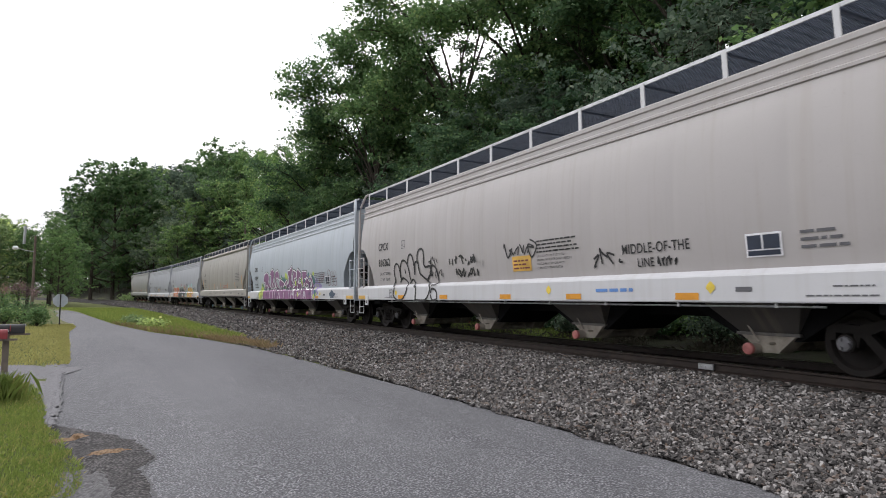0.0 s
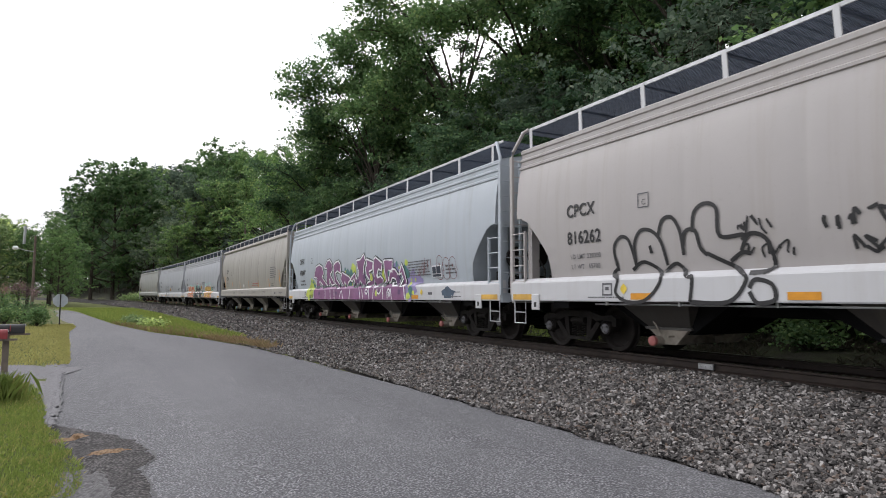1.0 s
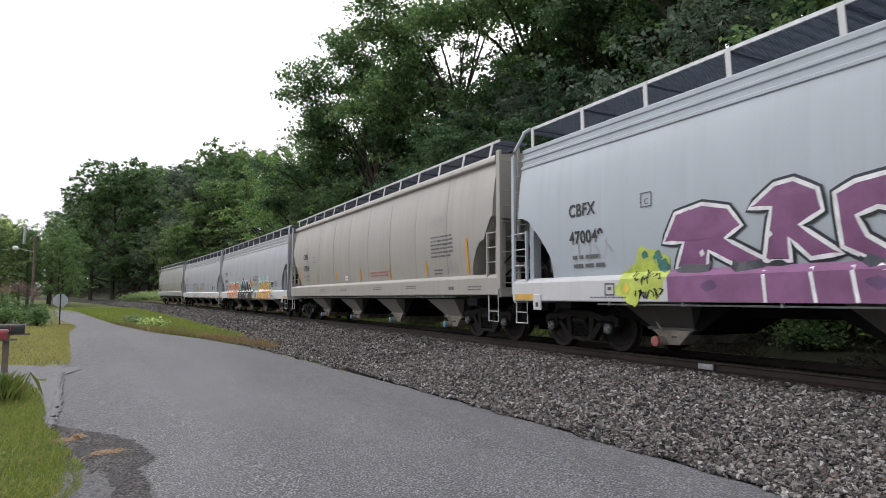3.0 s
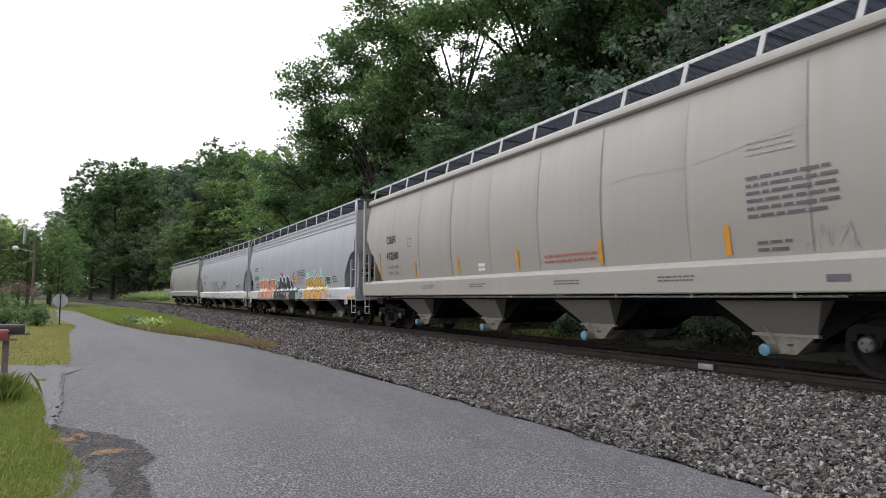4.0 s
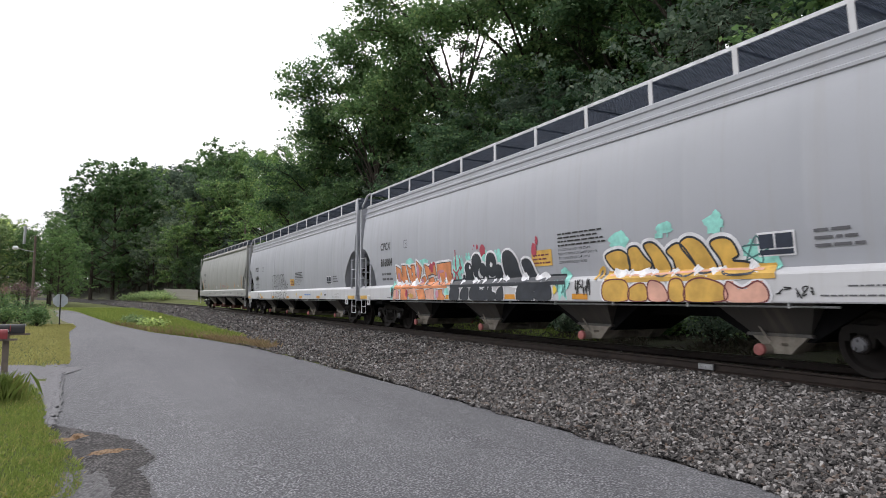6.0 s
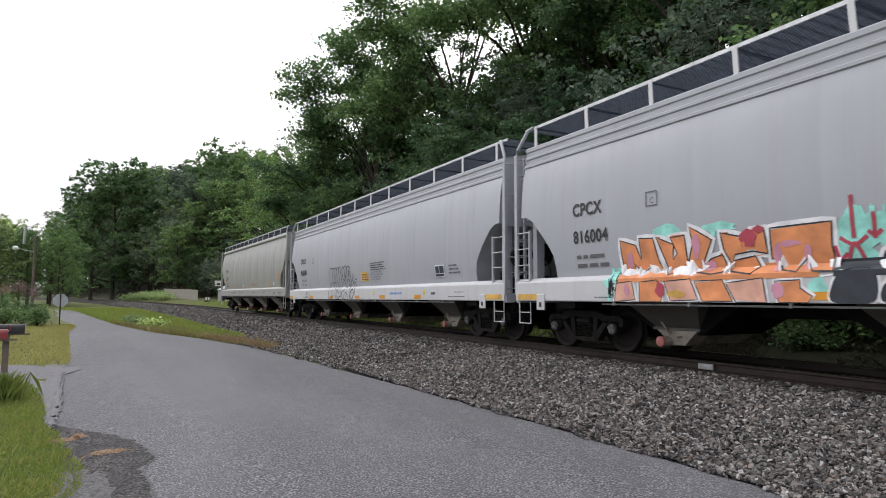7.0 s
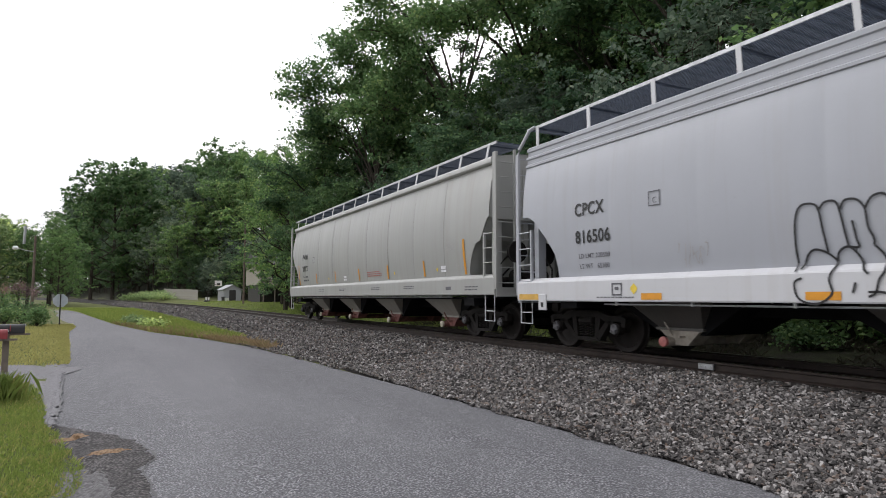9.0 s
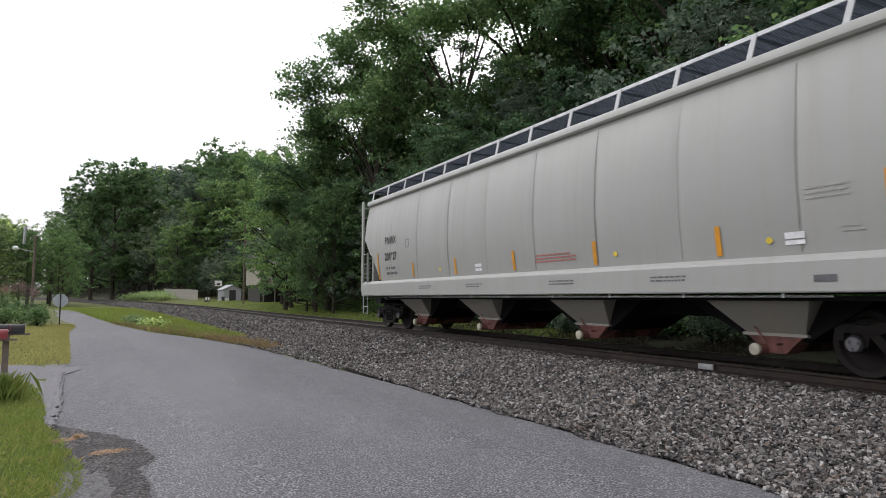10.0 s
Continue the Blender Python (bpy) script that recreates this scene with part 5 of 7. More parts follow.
def plant_trees():
    rg = random.Random(8)
    broad = [tree_proto(16, 5.2, 0.16, 22, 62, 0.24, "mid", 101), tree_proto(17, 5.0, 0.22, 22, 60, 0.24, "dark", 102), tree_proto(15, 5.6, 0.12, 24, 60, 0.25, "dark", 103), tree_proto(16, 4.6, 0.10, 22, 60, 0.24, "mid", 104)]
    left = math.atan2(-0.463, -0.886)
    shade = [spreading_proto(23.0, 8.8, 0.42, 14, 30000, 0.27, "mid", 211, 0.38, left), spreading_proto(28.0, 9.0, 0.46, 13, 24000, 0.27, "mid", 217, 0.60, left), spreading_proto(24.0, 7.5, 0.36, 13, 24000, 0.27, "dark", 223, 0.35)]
    lawn = [tree_proto(15, 4.8, 0.14, 22, 62, 0.25, "lush", 111), tree_proto(15, 5.0, 0.20, 22, 60, 0.25, "mid", 112)]
    low = [tree_proto(9, 4.6, 0.06, 22, 60, 0.22, "mid", 301), tree_proto(9, 4.2, 0.05, 22, 60, 0.22, "dark", 302), tree_proto(8, 4.4, 0.05, 20, 60, 0.21, "grey", 303)]
    far = [tree_proto(18, 5.6, 0.12, 18, 40, 0.46, "mid", 401), tree_proto(19, 5.2, 0.15, 18, 40, 0.46, "mid", 402), tree_proto(17, 6.0, 0.10, 18, 40, 0.48, "grey", 403)]
    light = [tree_proto(11, 3.8, 0.08, 20, 50, 0.30, "fresh", 501), tree_proto(11, 4.0, 0.08, 20, 50, 0.32, "fresh", 502)]

    def put(kind, s, n, k, label, group, tall=1.0):
        p = line(s, n)
        place_tree(rg.choice(kind), p.x, p.y, k, rg.uniform(0, 6.28), label, "tree", group, tall)

    # dense hillside beside the near track
    for i in range(11):
        s = 8 - 4.2 * i
        for j, n in enumerate((8.5, 13.5, 19.5, 27, 36)):
            ss, nn = s + rg.uniform(-1.8, 1.8), n + rg.uniform(-1.8, 1.8)
            if ss < -27 and n > 16:
                continue
            put(low if j == 0 or ss < -28 else broad, ss, nn, rg.uniform(0.85, 1.15), "dense dark green hillside tree in full leaf", "hillside trees")
    # understorey towards the curve
    for i in range(12):
        s = -29 - 3.6 * i
        for n, kind, k in ((8.2, low, 0.9), (12.5, low, 1.15), (18.5, low, 1.15), (26, low, 1.1)):
            ss, nn = s + rg.uniform(-1.4, 1.4), n + rg.uniform(-1.5, 1.5)
            if nn < lerp(ss, TREE_LINE) + 0.6:
                continue
            put(kind, ss, nn, k * rg.uniform(0.85, 1.1), "leafy green understorey tree on the slope", "hillside trees")
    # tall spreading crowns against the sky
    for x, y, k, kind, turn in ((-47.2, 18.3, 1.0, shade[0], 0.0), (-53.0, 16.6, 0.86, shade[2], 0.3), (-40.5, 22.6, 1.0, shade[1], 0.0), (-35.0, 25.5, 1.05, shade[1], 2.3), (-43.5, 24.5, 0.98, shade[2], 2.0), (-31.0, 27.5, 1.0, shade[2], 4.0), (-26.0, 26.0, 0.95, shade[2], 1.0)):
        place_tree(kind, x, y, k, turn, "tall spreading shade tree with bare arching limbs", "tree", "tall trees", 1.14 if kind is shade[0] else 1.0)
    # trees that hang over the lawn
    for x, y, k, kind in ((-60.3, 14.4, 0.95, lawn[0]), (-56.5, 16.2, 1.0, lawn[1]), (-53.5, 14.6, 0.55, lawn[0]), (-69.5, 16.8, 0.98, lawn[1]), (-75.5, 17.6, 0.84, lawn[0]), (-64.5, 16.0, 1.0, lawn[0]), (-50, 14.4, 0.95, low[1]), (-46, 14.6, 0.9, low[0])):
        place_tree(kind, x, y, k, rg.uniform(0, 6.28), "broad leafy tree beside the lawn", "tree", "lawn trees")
    # woods behind the house
    for i in range(13):
        s = -76 - 6.5 * i
        for n in (21, 28, 36, 46):
            put(far, s + rg.uniform(-2.5, 2.5), n + rg.uniform(-2, 2), rg.uniform(0.52, 0.68) if n < 30 else rg.uniform(0.58, 0.72), "dark green tree of the woods behind the house", "valley woods")
    # far hillside along the curve
    for i in range(24):
        s = -146 - 7.0 * i
        for n in (10, 17, 25, 34, 44, 56):
            if n > 30 and (i % 2 or i < 7):
                continue
            put(far, s + rg.uniform(-2.5, 2.5), n + rg.uniform(-2.5, 2.5), rg.uniform(0.95, 1.25) * (0.7 if n < 12 else 1.62 if i > 9 else 1.0), "dark green tree of the far wooded hillside", "valley woods")
    for i in range(9):
        put(low, -122 - 3.6 * i + rg.uniform(-1, 1), 18.0 - 0.7 * i + rg.uniform(-1, 1), rg.uniform(0.7, 0.95), "leafy green tree at the wood's edge", "valley woods")
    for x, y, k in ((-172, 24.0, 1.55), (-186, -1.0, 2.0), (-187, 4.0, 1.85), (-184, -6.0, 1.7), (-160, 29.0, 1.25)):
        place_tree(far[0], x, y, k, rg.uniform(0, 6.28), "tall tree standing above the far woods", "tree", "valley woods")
    # lighter trees on the road side
    for i in range(10):
        for j in range(4):
            x, y = -108 - 9 * j + rg.uniform(-2, 2), -8 - 4.4 * i + rg.uniform(-1.5, 1.5)
            if sn(x, y)[1] > -7:
                continue
            place_tree((lawn if i < 2 else light)[(i + j) % 2], x, y, rg.uniform(0.88, 1.15) * (1 + 0.06 * j) * (0.72 if i < 2 else 1.0), rg.uniform(0, 6.28), "light green roadside tree", "tree", "roadside trees")
    for x, y, k in ((-90, -15.5, 0.62), (-82, -14.5, 0.50), (-74, -13.5, 0.45), (-94, -21, 0.75), (-68, -13.0, 0.45), (-86, -20, 0.7)):
        place_tree(light[1], x, y, k, rg.uniform(0, 6.28), "small green roadside tree", "tree", "roadside trees")
    for p in broad + shade + lawn + low + far + light:
        drop_proto(p)


plant_trees()


def shrub(name, x, y, w, h, count, leaf, kind, seed, label, category="shrub"):
    """A rounded, uneven bush: thin stems and many leaves."""
    rg = random.Random(seed)
    nr = np.random.default_rng(seed)
    root = new(name)
    z = ground_z(x, y)
    root.matrix_basis = Matrix.Translation((x, y, z - 0.03))
    wood = MB()
    tips = []
    for i in range(9):
        a, r = rg.uniform(0, 6.28), rg.uniform(0.2, 1.0)
        tip = Vector((math.cos(a) * w * 0.42 * r, math.sin(a) * w * 0.42 * r, h * rg.uniform(0.35, 0.9) * (1.1 - 0.4 * r)))
        wood.tube([(0.06 * math.cos(a), 0.06 * math.sin(a), 0), tip * 0.5 + Vector((0, 0, 0.1 * h)), tip], 0.03, 4, 0.008)
        tips += [tip, tip * 0.6 + Vector((0, 0, 0.12 * h))]
    idx = nr.integers(0, len(tips), count)
    pts = np.array([tuple(t) for t in tips])[idx] + nr.normal(size=(count, 3)) * np.array((w * 0.15, w * 0.15, h * 0.13))
    pts[:, 2] = np.abs(pts[:, 2])
    part("stems", wood, BARK.m, root)
    part("foliage", leaves_mesh("foliage", pts, leaf, LEAF[kind], seed), None, root)
    return tagged(root, label, category)


for i, (s, n, w, h) in enumerate(((-12.2, 5.4, 1.7, 1.25), (-15.0, 6.0, 1.6, 1.0), (-18.2, 5.0, 1.1, 0.9), (-19.8, 5.8, 1.5, 1.1), (-23.5, 5.8, 1.4, 0.9), (-9.6, 5.6, 1.4, 0.9), (-7.0, 5.8, 1.6, 1.2), (-27, 6.4, 1.5, 1.0), (-31, 7.0, 1.4, 0.9))):
    p = line(s, n)
    shrub("shrub", p.x, p.y, w, h, 900, 0.11, ("grey", "dark")[i % 2], 600 + i, "wild green shrub at the foot of the slope")
for i, (x, y, w, h, k) in enumerate(((-41.5, -3.9, 1.3, 1.35, "mid"), (-44.6, -4.9, 2.2, 2.1, "dark"), (-45.5, -6.2, 2.4, 2.3, "mid"), (-42.5, -5.6, 1.8, 1.5, "mid"), (-48, -7.6, 2.6, 2.6, "dark"))):
    shrub("garden_shrub", x, y, w, h, 1300, 0.12, k, 640 + i, "leafy garden shrub beside the road corner")
for i, (x, y) in enumerate(((-36.5, 1.9), (-38.0, 1.7), (-42.0, 1.2), (-46, 0.9))):
    shrub("weed_clump", x, y, 1.1, 0.65, 420, 0.16, "fresh", 660 + i, "bright green weed clump beside the ballast", "weeds")
for i, s in enumerate((-132, -138, -145, -152, -160, -168)):
    p = line(s, 5.2)
    shrub("weed_clump", p.x, p.y, 5.5, 2.0, 700, 0.32, "fresh", 680 + i, "bright green weeds on the far bank", "weeds")
rg_p = np.random.default_rng(77)
host = [o for o in scene.objects if o.name.startswith("garden_shrub")][1]
for i, (x, y, z) in enumerate(((-0.3, -0.55, 2.15), (-0.1, -0.15, 2.25), (0.1, 0.15, 2.0), (-0.6, -1.0, 2.05), (0.2, 0.55, 1.85))):
    pts = rg_p.normal(size=(260, 3)) * np.array((0.13, 0.13, 0.17)) + np.array((x, y, z))
    part("flower_plume", leaves_mesh("flower_plume", pts, 0.07, PLUME, 700 + i), None, host, "dusty pink flower plume")["kind"] = "stuff"


def blades(name, spots, h, w, mat, seed, label, lean=0.35):
    """Grass: one narrow bent blade at each spot."""
    rg = np.random.default_rng(seed)
    n = len(spots)
    p = np.array(spots)
    a = rg.uniform(0, 6.283, n)
    side = np.stack([np.cos(a), np.sin(a), np.zeros(n)], 1)
    fwd = np.stack([-np.sin(a), np.cos(a), np.zeros(n)], 1)
    hh = h * rg.uniform(0.5, 1.4, (n, 1))
    ww = w * rg.uniform(0.6, 1.4, (n, 1))
    bend = lean * hh * rg.uniform(0.2, 1.6, (n, 1))
    up = np.array((0, 0, 1.0))
    v = np.empty((n, 5, 3))
    v[:, 0], v[:, 1] = p - side * ww, p + side * ww
    v[:, 2] = p + side * ww * 0.7 + up * hh * 0.6 + fwd * bend * 0.35
    v[:, 3] = p + up * hh + fwd * bend
    v[:, 4] = p - side * ww * 0.7 + up * hh * 0.6 + fwd * bend * 0.35
    me = bpy.data.meshes.new(name)
    me.from_pydata(v.reshape(-1, 3).tolist(), [], (np.arange(n)[:, None] * 5 + np.arange(5)).tolist())
    me.materials.append(mat)
    return tagged(new(name, me), label, "grass", kind="stuff")


def grass_all():
    rg = random.Random(31)
    spots = []
    while len(spots) < 52000:
        x = -4.6 - 11.0 * rg.random() ** 1.3
        y = on(ROAD_L, x) - 0.05 - 3.4 * rg.random() ** 1.3
        edge = lerp(-x, [(3.0, -0.30), (7.4, -0.26), (9.0, -0.58), (10.5, -0.84), (12.6, -1.06), (14.0, -1.30)])
        if y > edge + 0.10 * noise.noise((x * 1.8, y * 2.0, 2)) or (-18.4 < x < -14.2 and y > -2.9):
            continue
        spots.append((x, y, ground_z(x, y) - 0.005))
    blades("lawn_straw", [(x + 0.02, y, z) for x, y, z in spots[::5] if noise.noise((x * 1.3, y * 1.3, 6)) > -0.05], 0.048, 0.005, STRAW, 11, "yellowed tips and dead stalks in the lawn", 0.7)
    blades("lawn_grass", spots, 0.042, 0.005, GRASS, 1, "mown green lawn grass with yellow tips", 0.7)
    spots = []
    for _ in range(26000):
        x = -18.2 - 26 * rg.random()
        y = on(ROAD_L, x) + 0.08 - 6.2 * rg.random() ** 1.5
        spots.append((x, y, ground_z(x, y)))
    blades("verge_grass", spots, 0.06, 0.016, STRAW, 2, "short yellowing verge grass", 0.7)
    spots = []
    for _ in range(6000):
        x = -20.5 - 24 * rg.random() ** 0.9
        r = on(ROAD_R, x)
        y = r + 0.02 + (0.30 + 0.055 * (-19 - x)) * abs(rg.gauss(0, 0.7))
        spots.append((x, y, max(ground_z(x, y), 0.0)))
    blades("dry_weeds", spots, 0.16, 0.012, DRY, 3, "tan dried weeds along the ballast toe", 0.8)
    spots = []
    for _ in range(28000):
        x = -27 - 65 * rg.random()
        r = on(ROAD_R, x)
        y = r + 0.05 + max(0.3, TRACK_Y - (BEND_X - x) ** 2 / 2000 - 4.6 - r) * rg.random()
        if sn(x, y)[1] > -4.7:
            continue
        spots.append((x, y, ground_z(x, y)))
    blades("roadside_weeds", spots, 0.20, 0.022, GRASS, 4, "rough green grass between road and ballast", 0.6)
    spots = []
    for _ in range(26000):
        s = -16 - 90 * rg.random()
        n = 3.6 + (lerp(s, TREE_LINE) - 2.6) * rg.random()
        p = line(s, n)
        spots.append((p.x, p.y, ground_z(p.x, p.y)))
    blades("far_lawn_grass", spots, 0.12, 0.02, GRASS, 5, "green lawn beyond the track", 0.5)
    spots = []
    for _ in range(9000):
        s, n = 2 - 32 * rg.random(), 3.2 + 3.6 * rg.random()
        if noise.noise((s * 0.5, n * 0.7, 4)) < -0.05:
            continue
        p = line(s, n)
        spots.append((p.x, p.y, ground_z(p.x, p.y)))
    blades("scrub_weeds", spots, 0.16, 0.014, SCRUB, 6, "dry grey-brown scrub beside the track", 1.2)
    spots = []
    for _ in range(520):
        a, r = rg.uniform(0, 6.28), abs(rg.gauss(0, 0.25))
        x, y = -12.4 + r * math.cos(a) * 1.3, -1.66 + r * math.sin(a)
        spots.append((x, y, ground_z(x, y)))
    blades("ornamental_grass", spots, 0.34, 0.004, GRASS, 7, "long arching ornamental grass clump", 0.5)
    nr = np.random.default_rng(9)
    pts = []
    for _ in range(60000):
        s = 6 - 70 * nr.random()
        e = lerp(s, TREE_LINE)
        n = e + 0.6 + abs(nr.normal()) * 1.6
        p = line(s, n)
        top = 0.5 + 1.4 * max(0.0, 0.5 + 0.9 * noise.noise((s * 0.35, n * 0.4, 8)))
        pts.append((p.x, p.y, ground_z(p.x, p.y) + top * nr.random() ** 0.7))
    tagged(new("undergrowth", leaves_mesh("undergrowth", np.array(pts), 0.17, LEAF["mid"], 12)), "tangled green undergrowth along the wood's edge", "undergrowth", kind="stuff")


grass_all()

# ---- things beside the road and beyond the track ----
WOOD_OLD = plain("weathered_wood", (0.16, 0.135, 0.11), 0.9, 0, 0.3, 5.0)
POLE_WOOD = plain("pole_wood", (0.13, 0.10, 0.08), 0.9, 0, 0.3, 5.0)
ALU = plain("aluminium_sheet", (0.42, 0.46, 0.50), 0.5, 0.3, 0.1)
SIDING = plain("cream_siding", (0.30, 0.28, 0.23), 0.7, 0, 0.1)
SHED_GREY = plain("shed_grey", (0.30, 0.31, 0.32), 0.6, 0, 0.15)
DARK_TRIM = plain("dark_trim", (0.03, 0.028, 0.027), 0.6)
RED_PAINT = plain("red_enamel", (0.22, 0.03, 0.035), 0.45, 0, 0.2)
GLASS_DARK = plain("window_glass", (0.02, 0.022, 0.025), 0.1)
WHITE_PLAIN = plain("white_plastic", (0.70, 0.70, 0.70), 0.5, 0, 0.08)


def stop_sign():
    x, y = -42.8, -2.9
    root = new("road_sign")
    root.matrix_basis = pose(x, y, ground_z(x, y) - 0.05, 0, 0, 4)
    oct_ = [(0.0, 0.40 * 1.0)] and [(0.405 * math.cos(math.pi / 8 + k * math.pi / 4), 1.50 + 0.405 * math.sin(math.pi / 8 + k * math.pi / 4)) for k in range(8)]
    mb = MB()
    vs = [(0.0, a, z) for a, z in oct_] + [(-0.006, a, z) for a, z in oct_]
    mb.add(vs, [tuple(range(8)), tuple(range(15, 7, -1))] + [(i, (i + 1) % 8, (i + 1) % 8 + 8, i + 8) for i in range(8)])
    part("panel", mb, ALU, root, "bare pale aluminium back")
    p = MB()
    p.box(0.004, 0.034, -0.035, -0.022, 0, 1.86)
    p.box(0.004, 0.034, 0.022, 0.035, 0, 1.86)
    p.box(0.004, 0.012, -0.035, 0.035, 0, 1.86)
    part("post", p, DARK_TRIM, root, "dark steel channel post")
    for z in (1.3, 1.7):
        part("bolt", MB().tube([(0.0, 0, z), (0.03, 0, z)], 0.012, 6), GALV, root)
    tagged(root, "octagonal road sign seen from its bare back", "road sign")


stop_sign()


def mailbox(x, y, z, mat, label):
    root = new("mailbox")
    root.matrix_basis = pose(x, y, z, 0, 0, 96)
    ring = [(-0.085, 0.0), (0.085, 0.0), (0.085, 0.12)] + [(0.085 * math.cos(a), 0.12 + 0.085 * math.sin(a)) for a in [math.pi * i / 8 for i in range(1, 8)]] + [(-0.085, 0.12)]
    part("shell", MB().sweep([(-0.25, 0, 0), (0.25, 0, 0)], ring), mat, root, smooth=True)
    part("door", MB().sweep([(0.25, 0, 0), (0.262, 0, 0)], [(a * 1.04, b * 1.03 - 0.002) for a, b in ring]), mat, root)
    part("latch", MB().box(0.262, 0.285, -0.012, 0.012, 0.15, 0.19), GALV, root)
    part("flag", MB().box(-0.02, 0.0, -0.1, -0.09, 0.05, 0.18), RED_PAINT, root)
    return tagged(root, label, "mailbox", "roadside mailboxes")


def mailboxes():
    x, y = -16.7, -2.12
    g = ground_z(x, y) - 0.05
    post = thing("mailbox_post", MB().box(-0.06, 0.06, -0.06, 0.06, 0, 0.90, 0.008), WOOD_OLD, "weathered square timber mailbox post", "post", m=pose(x, y, g, 0, 0, 10))
    part("crossarm", MB().box(-0.20, -0.07, -0.55, 0.45, 0.86, 0.90, 0.006), WOOD_OLD, post)
    part("crossarm", MB().box(0.07, 0.20, -0.70, 0.20, 0.76, 0.80, 0.006), WOOD_OLD, post)
    mailbox(x - 0.15, y + 0.06, g + 0.902, BLACK, "black metal mailbox on a timber post")
    mailbox(x + 0.16, y - 0.22, g + 0.802, RED_PAINT, "dark red metal mailbox on a timber post")


mailboxes()


def utility_pole(x, y, h, r, label, lamp=False, arm=False):
    root = new("utility_pole")
    root.matrix_basis = Matrix.Translation((x, y, ground_z(x, y) - 0.1))
    part("pole", MB().tube([(0, 0, 0), (0, 0, h)], r, 10, r * 0.7), POLE_WOOD, root, smooth=True)
    if lamp:
        part("bracket", MB().tube([(0, 0, h - 1.3), (0, -0.5, h - 1.25), (0, -1.2, h - 1.05)], 0.03, 6), GALV, root)
        part("lamp_head", MB().lathe_y(0, h - 1.05, [(-1.1, 0.05), (-1.15, 0.15), (-1.45, 0.17), (-1.5, 0.08)], 12), WHITE_PLAIN, root, "pale lamp head")
        part("transformer", MB().tube([(0, -0.75, h - 0.7), (0, -0.7, h + 0.75)], 0.10, 8), GALV, root)
    if arm:
        part("crossarm", MB().box(-0.06, 0.06, -1.1, 1.1, h - 0.8, h - 0.65), POLE_WOOD, root)
    return tagged(root, label, "utility pole")


utility_pole(-59.8, -6.0, 6.6, 0.12, "wooden utility pole with a bracket lamp", lamp=True)
utility_pole(-82.8, 14.4, 10.5, 0.13, "grey wooden utility pole beside the house")


def fence():
    a, b = Vector((-139.7, 8.6)), Vector((-124.3, 13.4))
    root = tagged(new("fence"), "pale weathered privacy fence on the lawn", "fence")
    n = 46
    d = (b - a) / n
    ang = math.atan2(d.y, d.x)
    board = MB().box(0.005, d.length - 0.012, -0.012, 0.012, 0, 1.95).mesh("board", plain("fence_board", (0.36, 0.34, 0.30), 0.9, 0, 0.15, 3.0))
    rg = random.Random(6)
    for i in range(n):
        p = a + d * i
        part("board", board, None, root, "", Matrix.Translation((p.x, p.y, ground_z(p.x, p.y) - 0.05 + rg.uniform(-0.03, 0.03))) @ Euler((0, 0, ang)).to_matrix().to_4x4())
    for i in range(0, n + 1, 9):
        p = a + d * i
        part("post", MB().box(-0.05, 0.05, 0.02, 0.12, 0, 2.0), WOOD_OLD, root, "", Matrix.Translation((p.x, p.y, ground_z(p.x, p.y) - 0.05)))


fence()


def shed(x, y):
    root = new("garden_shed")
    z = ground_z(x, y)
    root.matrix_basis = pose(x, y, z - 0.05, 0, 0, 10)
    mb = MB()
    mb.add([(0, -1.5, 0), (0, 1.5, 0), (0, 1.5, 2.0), (0, 0, 2.75), (0, -1.5, 2.0), (-3, -1.5, 0), (-3, 1.5, 0), (-3, 1.5, 2.0), (-3, 0, 2.75), (-3, -1.5, 2.0)], [(0, 1, 2, 3, 4), (9, 8, 7, 6, 5), (0, 4, 9, 5), (1, 6, 7, 2)])
    part("wall", mb, SHED_GREY, root)
    rf = MB()
    for sgn in (-1, 1):
        rf.add([(0.15, 0, 2.82), (0.15, sgn * 1.7, 1.97), (-3.15, sgn * 1.7, 1.97), (-3.15, 0, 2.82), (0.15, 0, 2.74), (0.15, sgn * 1.7, 1.89), (-3.15, sgn * 1.7, 1.89), (-3.15, 0, 2.74)], [(0, 1, 2, 3), (7, 6, 5, 4), (0, 4, 5, 1), (1, 5, 6, 2), (2, 6, 7, 3)])
    part("roof", rf, SHED_GREY, root)
    # solid dark panel stands for the shade inside the open doorway
    part("door", MB().box(0.0, 0.05, -0.55, 0.55, 0.05, 1.9, 0.01), DARK_TRIM, root, "dark panel in place of the shaded open doorway")
    tagged(root, "small grey gabled garden shed", "shed")


shed(-109.8, 17.3)


def hoop(x, y):
    root = new("basketball_hoop")
    root.matrix_basis = pose(x, y, ground_z(x, y) - 0.05, 0, 0, 0)
    part("pole", MB().tube([(0, -1.6, 0), (0, -1.4, 2.2), (0, -0.1, 2.9)], 0.06, 8), DARK_TRIM, root)
    part("backboard", MB().box(0.0, 0.05, -0.55, 0.55, 2.5, 3.35, 0.02), WHITE_PLAIN, root, "white backboard")
    part("target", MB().box(0.05, 0.056, -0.22, 0.22, 2.65, 2.95), DARK_TRIM, root)
    part("rim", MB().tube([(0.25 + 0.22 * math.cos(a), 0.22 * math.sin(a), 2.62) for a in [2 * math.pi * i / 12 for i in range(13)]], 0.02, 5), ORANGE, root)
    part("base", MB().box(-0.4, 0.4, -2.0, -1.2, 0, 0.25, 0.05), DARK_TRIM, root)
    tagged(root, "portable basketball hoop with a white backboard", "basketball hoop")


